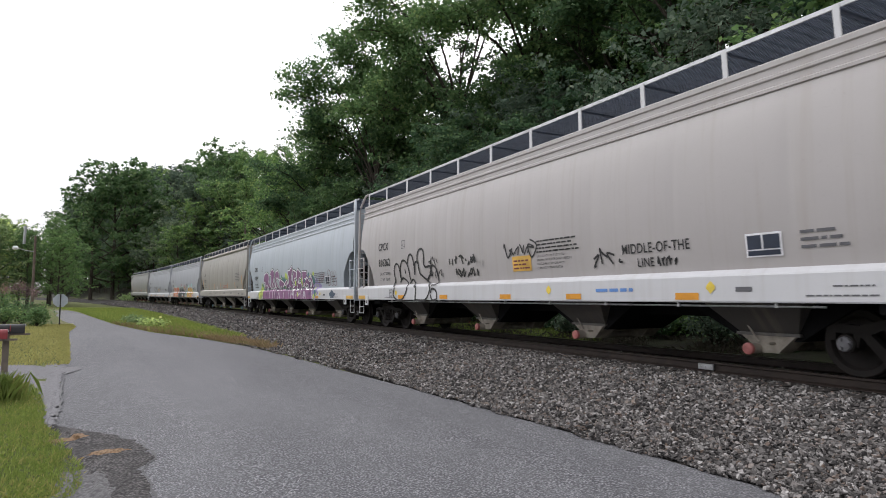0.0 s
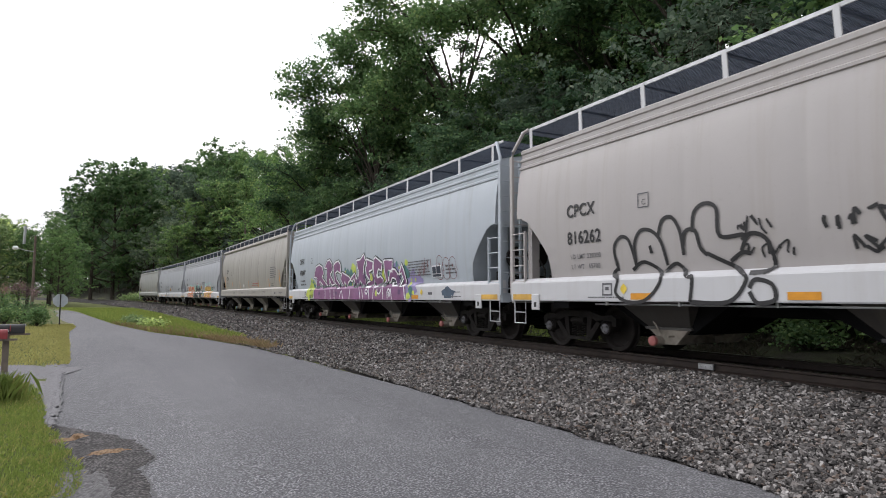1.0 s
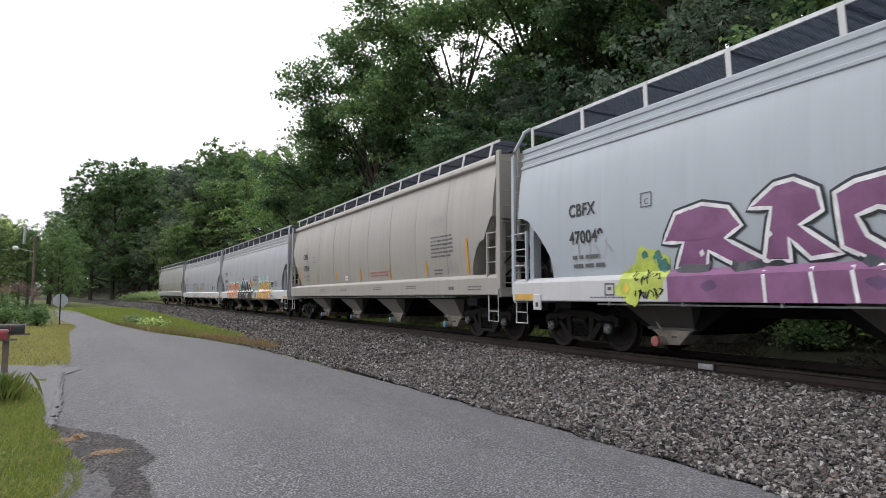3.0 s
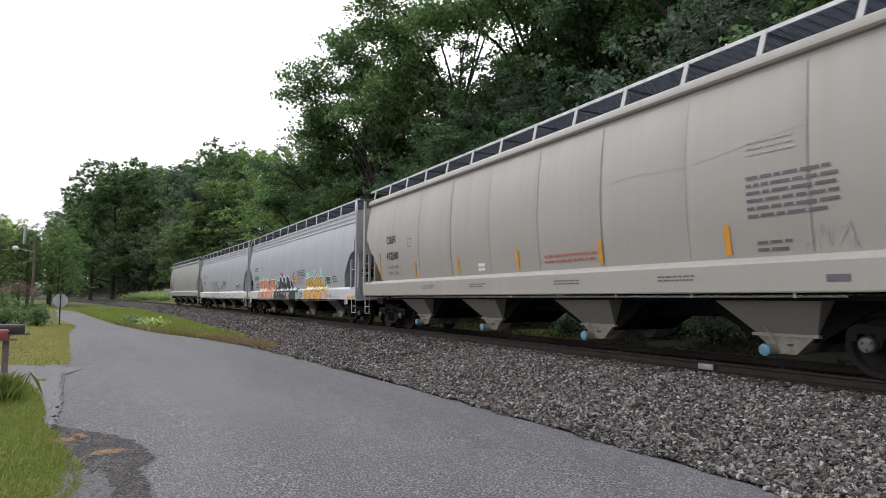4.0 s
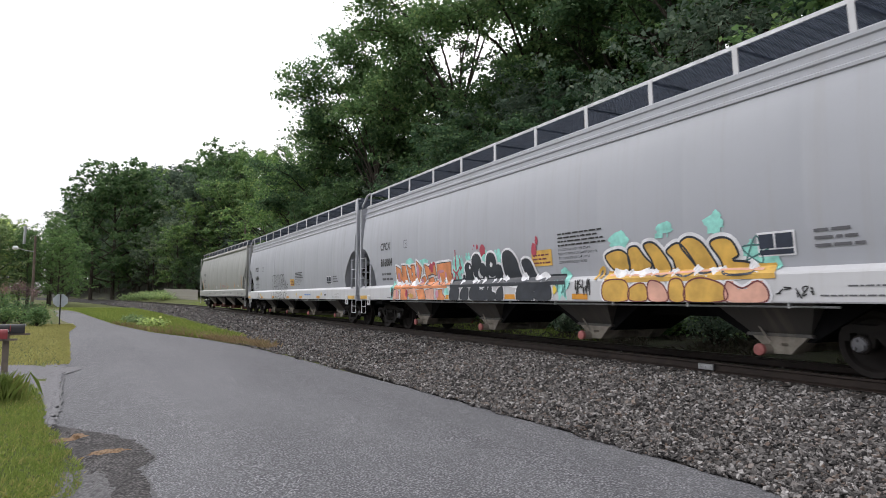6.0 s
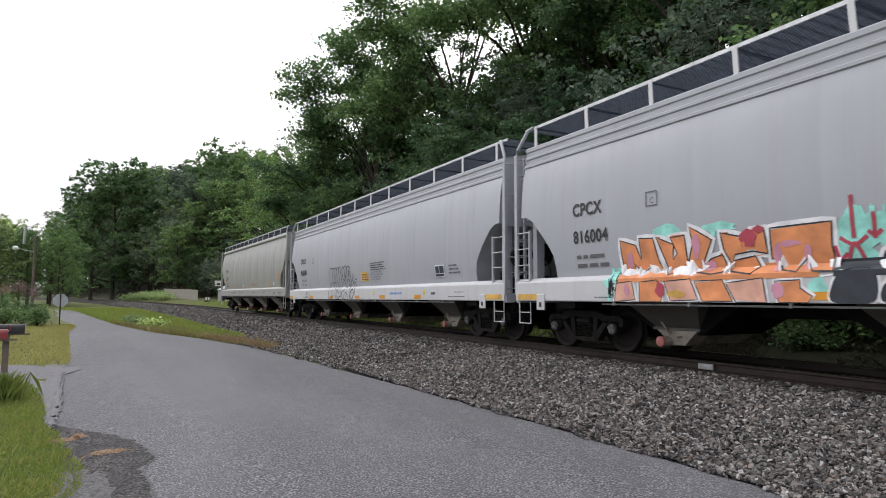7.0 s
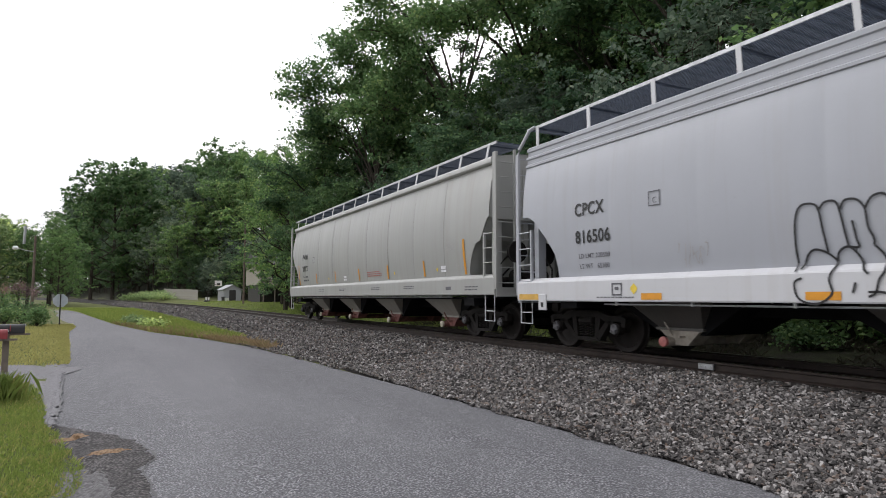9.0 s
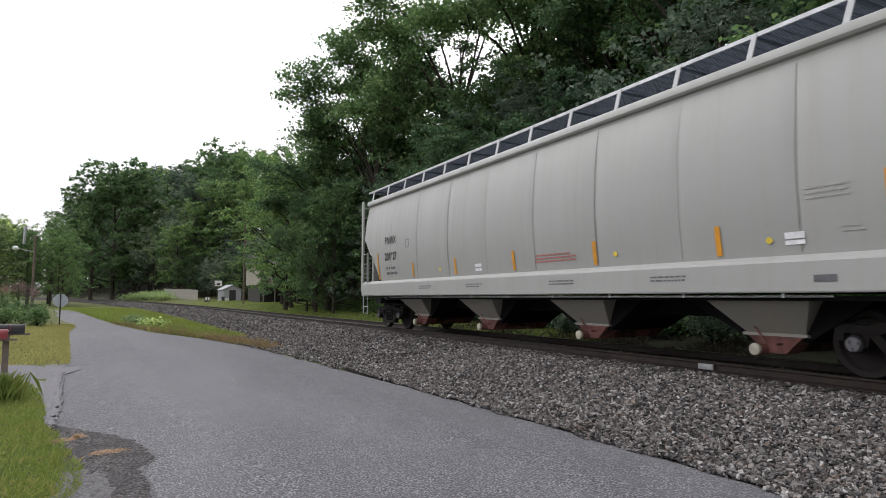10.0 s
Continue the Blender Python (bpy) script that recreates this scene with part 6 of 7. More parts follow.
hoop(-104.0, 14.2)


def house(x, y):
    """Raised cream house with a timber deck on posts, half hidden by trees."""
    root = new("house")
    z = ground_z(x, y)
    root.matrix_basis = pose(x, y, z - 0.1, 0, 0, 6)
    w = MB()
    w.box(-7, 0, 0, 9, 2.6, 5.6)
    part("wall", w, SIDING, root, "cream lap siding")
    for i in range(14):
        part("siding_board", cached("siding_board", lambda: MB().box(0.0, 0.03, 0, 9, 0.0, 0.16), SIDING), None, root, "", pose(0, 0, 2.62 + i * 0.21))
    part("foundation", MB().box(-6.8, -0.9, 0.3, 8.8, 0, 2.6), DARK_TRIM, root)
    rf = MB()
    rf.add([(0.5, -0.5, 5.55), (0.5, 9.5, 5.55), (-3.5, 9.5, 7.2), (-3.5, -0.5, 7.2), (-7.5, -0.5, 5.55), (-7.5, 9.5, 5.55)], [(0, 1, 2, 3), (3, 2, 5, 4), (0, 3, 4), (1, 5, 2)])
    part("roof", rf, DARK_TRIM, root)
    for yy in (1.6, 4.8):
        win = part("window", MB().box(0.0, 0.05, yy, yy + 1.1, 3.5, 4.8), WHITE_PLAIN, root)
        part("pane", MB().box(0.05, 0.06, yy + 0.08, yy + 1.02, 3.58, 4.72), GLASS_DARK, win)
    part("deck", MB().box(0.05, 2.6, -0.4, 8, 2.35, 2.5), WOOD_OLD, root, "weathered timber deck")
    for i in range(6):
        part("deck_post", cached("deck_post", lambda: MB().box(-0.07, 0.07, -0.07, 0.07, 0, 2.4), WOOD_OLD), None, root, "", pose(2.5, -0.3 + i * 1.6, 0))
    part("rail", MB().box(2.5, 2.58, -0.4, 8, 3.3, 3.38), WOOD_OLD, root)
    for i in range(28):
        part("baluster", cached("baluster", lambda: MB().box(-0.02, 0.02, -0.02, 0.02, 2.5, 3.3), WOOD_OLD), None, root, "", pose(2.54, -0.35 + i * 0.3, 0))
    for i in range(8):
        part("stair_tread", cached("stair_tread", lambda: MB().box(-0.14, 0.14, -0.5, 0.5, -0.03, 0.03), WOOD_OLD), None, root, "", pose(2.9 + i * 0.26, 3.0, 2.3 - i * 0.29))
    tagged(root, "cream house raised on posts with a timber deck", "house")


house(-90.5, 18.0)
for i, (x, y, k) in enumerate(((-108.0, 15.6, 0.8), (-106.5, 15.9, 0.6), (-112, 13.6, 0.7))):
    bin_ = MB().tube([(0, 0, 0), (0, 0, 0.9 * k)], 0.28, 10, 0.34)
    bin_.tube([(0, 0, 0.9 * k), (0, 0, 0.96 * k)], 0.37, 10)
    thing("trash_can", bin_, (DARK_TRIM, WHITE_PLAIN, WHITE_PLAIN)[i], ("dark", "pale", "pale")[i] + " round yard bin standing on the lawn", "bin", m=Matrix.Translation((x, y, ground_z(x, y) - 0.03)))


# ---- the train ----
def letters(wall, outlines, fills, halo, halo_w, line_ink, line_w, base=0.0, soft=False):
    """Free spray letters: for each outline a wide halo, a fill and a thin edge line."""
    for i, pts in enumerate(outlines):
        ring = wall.stroke(pts, 0.1, True, 5)[1][:-1] if soft else []
        if not soft:
            for (ax, az), (bx, bz) in zip(pts, pts[1:] + pts[:1]):
                k = max(1, int(math.hypot(bx - ax, bz - az) / 0.12))
                ring += [(ax + (bx - ax) * t / k, az + (bz - az) * t / k) for t in range(k)]
        low = lambda q: [(x, max(z, 0.993)) for x, z in q]
        step = base + 0.0004 * i
        wall.flat("spray_halo", [low(q) for q in wall.stroke(ring, halo_w, True, 1)[0]], halo, 0.007 + base + 0.0001 * i)
        wall.flat("spray_fill", [low(q) for q in wall.fill(low(ring))], fills[i % len(fills)], 0.011 + step)
        wall.flat("spray_outline", [low(q) for q in wall.stroke(ring, line_w, True, 1)[0]], line_ink, 0.014 + step)


def tag(wall, lines, w, ink, lift=0.008):
    for pts in lines:
        wall.flat("spray_stroke", wall.stroke(pts, w)[0], ink, lift)


def scrawl(wall, x0, x1, z0, z1, n, w, ink, seed):
    """A row of quick spray marks that cannot be read."""
    rg = random.Random(seed)
    lines = []
    step = (x1 - x0) / n
    for i in range(n):
        x = x0 + i * step
        m = rg.choice((3, 4, 5))
        lines.append([(x + step * rg.uniform(-0.1, 1.05), z0 + (z1 - z0) * rg.uniform(0, 1) ** (0.6 if k % 2 else 1.6)) for k in range(m)])
    tag(wall, lines, w, ink)


def arches(wall, x0, x1, z0, z1, n, w, ink, seed):
    """A throw-up drawn in outline: tall rounded letters with a lower row of lobes."""
    rg = random.Random(seed)
    lines = []
    step = (x1 - x0) / n
    for i in range(n):
        x, h = x0 + i * step, (z1 - z0) * rg.uniform(0.80, 1.0)
        zb = z0 + (z1 - z0) * 0.42
        lines.append([(x, zb), (x + 0.02 * step, zb + 0.5 * h * 0.58), (x + 0.25 * step, z0 + h * 0.97), (x + 0.60 * step, z0 + h), (x + 0.92 * step, z0 + h * 0.86), (x + step * 0.96, zb + 0.1 * h), (x + step * 1.2, zb - 0.12 * h)])
        lines.append([(x + 0.3 * step, z0 + 0.72 * h), (x + 0.5 * step, z0 + 0.55 * h), (x + 0.52 * step, z0 + 0.70 * h)])
        lines.append([(x + 0.1 * step, zb), (x - 0.05 * step, z0 + 0.25 * h), (x + 0.2 * step, z0 + 0.02 * h), (x + 0.65 * step, z0), (x + 0.95 * step, z0 + 0.16 * h), (x + 0.80 * step, zb + 0.02)])
    tag(wall, lines, w, ink)


def warning_block(wall, x, z):
    wall.flat("warning_label", wall.box(x, x + 0.72, z, z + 0.34), "gold", 0.003, "orange warning label")
    wall.bars(x + 0.05, x + 0.66, z + 0.05, z + 0.30, 3, "maroon", 2)
    wall.bars(x + 0.95, x + 2.35, z + 0.37, z + 0.68, 4, "black", 4)
    for i, words in enumerate(("CLEAN SOFT SOLED SHOES", "TO CLEAN. ENTER CAR WITH", "BOILING WATER OR SHARP OBJECTS", "CAUTION DO NOT USE STEAM")):
        wall.text(words, x + 0.95, z + 0.02 + i * 0.085, 0.048, "black", 0.95)


def build_train():
    cars = []

    def add(*a):
        car, wall = hopper_car(*a)
        cars.append(car)
        return wall

    # leading car in view
    w = add("hopper_car", ACF, "warm", "warm grey covered hopper car with black spray tags", "CPCX", "816262", "chute", REDCAP)
    tag(w, [
        [(-6.55, 1.55), (-6.62, 1.95), (-6.45, 2.15), (-6.25, 2.1), (-6.15, 1.85), (-6.1, 1.6)],
        [(-6.1, 1.65), (-6.1, 2.0), (-5.95, 2.22), (-5.7, 2.2), (-5.5, 2.0), (-5.4, 1.6)],
        [(-5.55, 2.1), (-5.45, 2.35), (-5.25, 2.38), (-5.1, 2.15), (-5.05, 1.75)],
        [(-5.05, 1.9), (-5.0, 2.12), (-4.8, 2.12), (-4.72, 1.85), (-4.6, 1.72)],
        [(-4.85, 2.1), (-4.8, 2.4), (-4.6, 2.52), (-4.38, 2.42), (-4.35, 2.0), (-3.95, 1.98), (-3.98, 1.9)],
        [(-6.55, 1.6), (-6.68, 1.5), (-6.5, 1.4), (-6.55, 1.15), (-6.3, 1.0), (-5.9, 1.0), (-5.6, 1.2), (-5.5, 1.45), (-5.9, 1.68), (-6.2, 1.55)],
        [(-5.45, 1.5), (-5.2, 1.62), (-4.95, 1.4), (-4.85, 1.38), (-4.9, 1.0)],
        [(-4.9, 1.0), (-4.2, 1.0), (-3.9, 1.3), (-4.0, 1.45), (-4.4, 1.65), (-4.6, 1.75)],
        [(-5.75, 1.95), (-5.72, 1.82)], [(-4.2, 1.6), (-4.0, 1.72), (-3.85, 1.7)],
        [(-4.0, 1.75), (-3.85, 1.98), (-3.6, 1.9), (-3.5, 1.6), (-3.55, 1.45), (-3.85, 1.42)],
        [(-3.85, 1.2), (-3.75, 1.32), (-3.5, 1.25), (-3.45, 1.05), (-3.6, 0.99), (-3.75, 1.0), (-3.85, 1.15)]], 0.065, "black")
    scrawl(w, -4.05, -3.45, 1.95, 2.25, 5, 0.03, "black", 12)
    scrawl(w, -4.0, -3.1, 1.62, 1.85, 6, 0.03, "black", 13)
    scrawl(w, -2.85, -1.35, 1.92, 2.24, 10, 0.050, "black", 14)
    scrawl(w, -2.45, -1.25, 1.60, 1.86, 8, 0.045, "black", 21)
    warning_block(w, 0.28, 1.66)
    scrawl(w, -0.02, 1.15, 2.0, 2.32, 6, 0.035, "black", 15)
    tag(w, [[(0.0, 2.3), (0.12, 1.98), (0.3, 2.2)], [(1.0, 2.35), (1.25, 2.2), (1.05, 1.95), (0.9, 2.2)]], 0.04, "black")
    scrawl(w, 3.0, 3.85, 1.62, 2.05, 4, 0.04, "black", 16)
    w.text("MIDDLE-OF-THE", 3.80, 1.84, 0.17, "black", 0.80, 0.012)
    w.text("LINE", 4.15, 1.60, 0.15, "black", 0.85, 0.012)
    scrawl(w, 4.62, 5.05, 1.58, 1.76, 5, 0.034, "black", 18)
    w.bars(3.15, 4.30, 1.17, 1.31, 1, "blue", 6)
    scrawl(w, -1.35, -1.0, 1.80, 2.10, 4, 0.015, "line", 19)
    # pale blue car with the purple piece
    w = add("hopper_car", ACF, "blue", "pale blue covered hopper car with a large purple spray piece", "CBFX", "470049", "chute", REDCAP)
    for k, (x, z, rx, rz, ink) in enumerate(((-5.85, 1.55, 0.42, 0.45, "lime"), (-6.2, 1.30, 0.40, 0.30, "lime"), (-1.0, 1.75, 0.55, 0.38, "lime"), (-0.30, 2.10, 0.34, 0.24, "lime"), (2.66, 1.80, 0.14, 0.24, "lime"), (3.75, 2.0, 0.30, 0.22, "lavender"), (4.85, 1.45, 0.50, 0.42, "lavender"), (5.35, 1.60, 0.34, 0.14, "lavender"), (4.2, 1.9, 0.5, 0.16, "lavender"))):
        w.flat("spray_cloud", w.fill(blob(x, z, rx, rz, k + 20, 26, 0.6)), ink, 0.001 + 0.0003 * k)
    for k, (x, z, r, ink) in enumerate(((-1.25, 2.18, 0.09, "teal"), (-0.95, 1.94, 0.22, "teal"), (-0.55, 1.98, 0.17, "teal"), (-5.65, 1.75, 0.10, "teal"), (-5.95, 1.80, 0.07, "teal"), (-5.55, 1.60, 0.12, "teal"), (-0.75, 1.58, 0.16, "teal"), (3.81, 2.15, 0.09, "teal"), (4.46, 1.97, 0.15, "teal"), (4.64, 1.80, 0.13, "teal"), (4.93, 1.28, 0.17, "teal"), (4.55, 2.16, 0.11, "lime"), (4.80, 1.48, 0.09, "lime"), (4.86, 1.62, 0.05, "lime"), (5.14, 1.60, 0.06, "lime"), (4.76, 1.11, 0.13, "lime"), (5.14, 1.22, 0.08, "lime"), (4.0, 2.03, 0.06, "lime"), (5.00, 1.12, 0.06, "teal"))):
        w.flat("spray_dot", w.fill(blob(x, z, r, r, k + 40, 18, 0.6)), ink, 0.0045 + 0.0001 * k)
    w.flat("spray_band", w.fill([(-5.40, 0.996), (4.56, 0.996), (4.60, 1.2), (4.56, 1.52), (-5.42, 1.52)]), "purple", 0.0112)
    for k, x in enumerate((-4.6, -2.2, 0.5, 1.3, 2.4, 3.2, 4.1)):
        w.flat("spray_dot", w.fill(blob(x, 1.24, 0.14, 0.08, k + 80, 16, 0.7)), "plum", 0.0125)
    letters(w, [
        [(-5.29, 1.54), (-5.09, 1.95), (-5.5, 1.97), (-5.22, 2.43), (-4.69, 2.52), (-4.22, 2.41), (-4.01, 2.12), (-4.31, 1.95), (-3.63, 1.57), (-4.13, 1.51), (-4.63, 1.78), (-4.69, 1.52)],
        [(-3.72, 1.57), (-3.54, 2.31), (-3.89, 2.34), (-3.48, 2.63), (-3.2, 2.66), (-2.88, 2.48), (-2.83, 2.19), (-3.15, 2.03), (-2.63, 1.62), (-3.05, 1.58), (-3.32, 1.87), (-3.32, 1.56)],
        [(-2.63, 1.7), (-2.67, 2.39), (-2.41, 2.5), (-2, 2.55), (-1.74, 2.38), (-1.75, 2.03), (-2.17, 2.15), (-2.42, 2.07), (-2.32, 1.82), (-1.83, 1.46), (-2.13, 1.42)],
        [(-1.82, 1.8), (-1.59, 2.07), (-0.84, 1.88), (-0.64, 1.75), (-0.94, 1.66), (-1.1, 1.46), (-1.37, 1.68), (-1.53, 1.51)],
        [(-0.74, 1.75), (-0.15, 1.99), (0.12, 1.71), (0.2, 1.5), (-0.16, 1.49), (-0.25, 1.79), (-0.48, 1.68)],
        [(0.14, 2.46), (0.52, 2.47), (0.86, 2.66), (1.02, 2.42), (0.82, 2.17), (0.78, 1.9), (1, 1.67), (0.96, 1.46), (0.63, 1.49), (0.38, 1.7), (0.26, 1.48), (0.08, 1.6), (0.31, 2.04), (0.19, 2.22)],
        [(1.08, 2.47), (1.81, 2.32), (1.7, 2.05), (1.36, 2), (1.36, 1.91), (1.72, 1.69), (1.78, 1.53), (1.49, 1.44), (0.99, 1.46), (1.12, 1.61), (1.4, 1.65), (1.05, 1.88), (1.01, 2.15), (1.17, 2.25)],
        [(1.91, 2.43), (2.05, 2.47), (2.63, 2.24), (2.53, 1.98), (2.27, 2.05), (2.14, 1.91), (2.2, 1.76), (2.39, 1.8), (2.64, 1.67), (2.48, 1.51), (1.99, 1.42), (1.83, 1.63), (1.8, 2.04)],
        [(2.76, 2.32), (3.51, 2.3), (3.44, 1.91), (3.17, 1.97), (3.06, 1.89), (3.08, 1.66), (2.93, 1.49), (2.57, 1.45), (2.88, 1.63), (2.79, 1.96)],
        [(3.47, 2.01), (3.71, 1.97), (3.94, 1.78), (4.03, 1.57), (3.98, 1.45), (3.53, 1.46), (3.43, 1.56), (3.72, 1.54), (3.66, 1.67), (3.41, 1.72), (3.24, 1.57), (3.1, 1.53), (3.13, 1.75), (3.28, 1.92)],
        [(3.94, 1.78), (4.24, 2.13), (4.37, 1.92), (4.55, 1.47), (4.19, 1.42), (4.27, 1.64), (4.18, 1.85)],
    ], ["purple"], "dark", 0.15, "white", 0.062, 0.002)
    tag(w, [
        [(-3.69, 1.45), (-3.66, 0.995)],
        [(-3.02, 1.47), (-2.95, 0.995)],
        [(-2.5, 1.47), (-2.43, 1)],
        [(-1.83, 1), (-1.55, 1.34), (-1.36, 1)],
        [(-0.53, 1.38), (-0.63, 1)],
        [(0.46, 1.42), (0.59, 1.01)],
        [(0.73, 1.44), (0.87, 1.01)],
        [(1.14, 1.19), (1.08, 1.29), (1.21, 1.36), (1.33, 1.29), (1.23, 1.19), (1.17, 1.26)],
        [(1.42, 1.41), (1.48, 1.01)],
        [(1.92, 1.46), (1.84, 1.01)],
        [(2.25, 1.37), (2.27, 1.24), (2.4, 1.19), (2.55, 1.27), (2.63, 1.39)],
        [(2.73, 1.42), (2.78, 1.01)],
        [(3.15, 1.01), (3.14, 1.26), (3.27, 1.35), (3.38, 1.25), (3.31, 1.1), (3.24, 1.19), (3.29, 1.25)],
        [(3.42, 1.36), (3.51, 1.01)],
        [(4.46, 1.45), (4.52, 1.15), (4.58, 1.01)],
    ], 0.055, "white", 0.017)
    for x, z, r, ink in ((1.55, 1.78, 0.12, "lime"), (2.12, 1.82, 0.08, "white"), (3.12, 1.86, 0.09, "teal"), (-0.02, 1.80, 0.06, "white"), (0.85, 1.82, 0.10, "plum"), (1.70, 1.75, 0.13, "plum"), (2.15, 1.22, 0.10, "lime"), (-4.75, 1.75, 0.05, "white"), (-3.6, 1.95, 0.05, "white"), (3.9, 1.62, 0.16, "plum"), (0.15, 1.62, 0.14, "plum")):
        w.flat("spray_dot", w.fill(blob(x, z, r, r * 1.2, x, 16, 0.5)), ink, 0.021)
    scrawl(w, -6.25, -5.55, 1.28, 1.55, 7, 0.022, "black", 91)
    scrawl(w, -6.2, -5.5, 1.04, 1.22, 7, 0.022, "black", 92)
    w.bars(4.70, 6.2, 1.72, 2.22, 6, "grey", 4)
    arches(w, 6.60, 7.75, 1.58, 2.28, 3, 0.016, "maroon", 26)
    scrawl(w, 5.4, 6.3, 1.65, 2.3, 5, 0.018, "maroon", 29)
    w.flat("paint_patch", w.fill(blob(7.4, 1.19, 0.42, 0.13, 3, 26, 0.8)), "steelblue", 0.006)
    scrawl(w, -7.7, -6.7, 1.75, 2.2, 5, 0.012, "line", 27)
    # tan car
    w = add("hopper_car", TRI, "tan", "tan covered hopper car with orange strips", "CBFX", "472060", "chute_tan", BLUECAP)
    w.bars(1.2, 2.85, 1.80, 2.02, 2, "red", 7)
    tag(w, [[(-3.2, 2.75), (-1.5, 2.95), (0.0, 2.92), (1.2, 3.05), (2.6, 3.02), (3.6, 3.2), (5.2, 3.18), (7.0, 3.4)]], 0.007, "line")
    w.bars(6.1, 6.9, 3.10, 3.36, 3, "line", 9)
    w.bars(6.1, 7.4, 2.20, 2.86, 6, "grey", 10)
    w.bars(6.2, 6.75, 1.72, 1.92, 2, "grey", 11)
    scrawl(w, 6.7, 7.6, 1.66, 2.1, 7, 0.012, "line", 28)
    # car with the three-colour piece
    w = add("hopper_car", ACF, "white", "white covered hopper car with orange, black and gold spray pieces", "CPCX", "816004", "chute", REDCAP)
    for k, (x, z, rx, rz) in enumerate(((-6.75, 1.30, 0.28, 0.30), (-5.55, 2.15, 0.30, 0.12), (-4.55, 2.12, 0.24, 0.10), (-2.60, 1.75, 0.34, 0.36), (-2.32, 1.95, 0.16, 0.24), (-2.62, 2.15, 0.09, 0.08), (-1.95, 2.1, 0.12, 0.12), (-1.2, 2.08, 0.22, 0.18), (-0.52, 2.02, 0.16, 0.20), (1.95, 1.35, 0.22, 0.34), (3.55, 2.1, 0.25, 0.16), (4.6, 2.2, 0.20, 0.14), (5.6, 2.2, 0.20, 0.14), (6.3, 1.6, 0.3, 0.3), (-3.05, 1.18, 0.12, 0.16))):
        w.flat("spray_cloud", w.fill(blob(x, z, rx, rz, k + 60, 24, 0.7)), "mint", 0.001 + 0.0002 * k)
    for x0, x1, ink in ((-6.68, -3.02, "orange"), (-2.85, 2.05, "dark"), (3.2, 6.6, "gold")):
        w.flat("spray_band", w.fill([(x0, 1.33), (x1, 1.33), (x1 - 0.04, 1.55), (x0 + 0.03, 1.55)]), ink, 0.0098)
    letters(w, [
        [(-6.63, 2.09), (-6.26, 1.98), (-6.14, 1.71), (-6.17, 2.09), (-5.85, 2.07), (-5.76, 1.69), (-5.66, 1.5), (-5.97, 1.57), (-6.15, 1.48), (-6.32, 1.66), (-6.29, 1.52), (-6.57, 1.52), (-6.62, 1.83)],
        [(-5.78, 2.08), (-5.42, 1.93), (-5.46, 1.68), (-5.36, 1.78), (-5.48, 2.05), (-5.19, 2.06), (-5.17, 1.67), (-5.02, 1.48), (-5.3, 1.51), (-5.54, 1.44), (-5.62, 1.69)],
        [(-5.09, 2.19), (-4.68, 1.95), (-4.83, 1.67), (-4.87, 1.55), (-4.72, 1.66), (-4.51, 1.71), (-4.41, 1.46), (-4.69, 1.42), (-5.02, 1.47), (-5.14, 1.66), (-5.04, 1.92)],
        [(-4.52, 2.04), (-4.12, 1.94), (-4.01, 2.02), (-3.8, 2.03), (-3.77, 1.68), (-4, 1.73), (-4.29, 1.7), (-4.34, 1.61), (-3.97, 1.66), (-3.9, 1.51), (-4.01, 1.4), (-4.41, 1.46), (-4.38, 1.58), (-4.48, 1.79)],
        [(-3.71, 2.03), (-2.86, 2.04), (-2.88, 1.74), (-2.84, 1.4), (-3.11, 1.41), (-3.21, 1.59), (-3.33, 1.41), (-3.53, 1.44), (-3.6, 1.61), (-3.72, 1.6)],
    ], ["orange"], "white", 0.15, "dark", 0.022)
    letters(w, [
        [(-6.71, 1.32), (-6.33, 1.35), (-6.25, 1.03), (-6.76, 0.995)],
        [(-6.15, 1.33), (-5.76, 1.36), (-5.64, 1.14), (-5.67, 0.995), (-6.16, 0.995)],
        [(-5.6, 1.33), (-5.07, 1.36), (-4.93, 1.03), (-5.47, 1.01)],
        [(-4.99, 1.32), (-4.48, 1.33), (-4.31, 1.01), (-4.85, 1.01)],
        [(-4.42, 1.28), (-3.82, 1.34), (-3.77, 0.995), (-4.26, 1)],
        [(-3.64, 1.29), (-3.28, 1.3), (-3.28, 1.19), (-3.12, 1.08), (-3.18, 0.995), (-3.59, 0.995)],
    ], ["salmon", "orange"], "white", 0.10, "dark", 0.016)
    for k, (x, z, a, b, ink) in enumerate(((-6.41, 1.72, 0.07, 0.16, "pink"), (-4.98, 1.87, 0.08, 0.20, "pink"), (-4.75, 1.55, 0.14, 0.08, "pink"), (-3.45, 1.80, 0.16, 0.05, "pink"), (-3.62, 1.62, 0.06, 0.20, "pink"), (-3.20, 1.62, 0.05, 0.16, "pink"), (-6.45, 1.2, 0.06, 0.12, "pink"), (-3.6, 1.16, 0.09, 0.12, "pink"), (-4.06, 1.93, 0.16, 0.12, "crimson"), (-3.88, 2.03, 0.10, 0.06, "crimson"), (-5.68, 1.20, 0.10, 0.13, "crimson"), (-5.35, 1.12, 0.18, 0.07, "gold"))):
        w.flat("spray_dot", w.fill(blob(x, z, a, b, x, 16, 0.5)), ink, 0.0185 + 0.0001 * k)
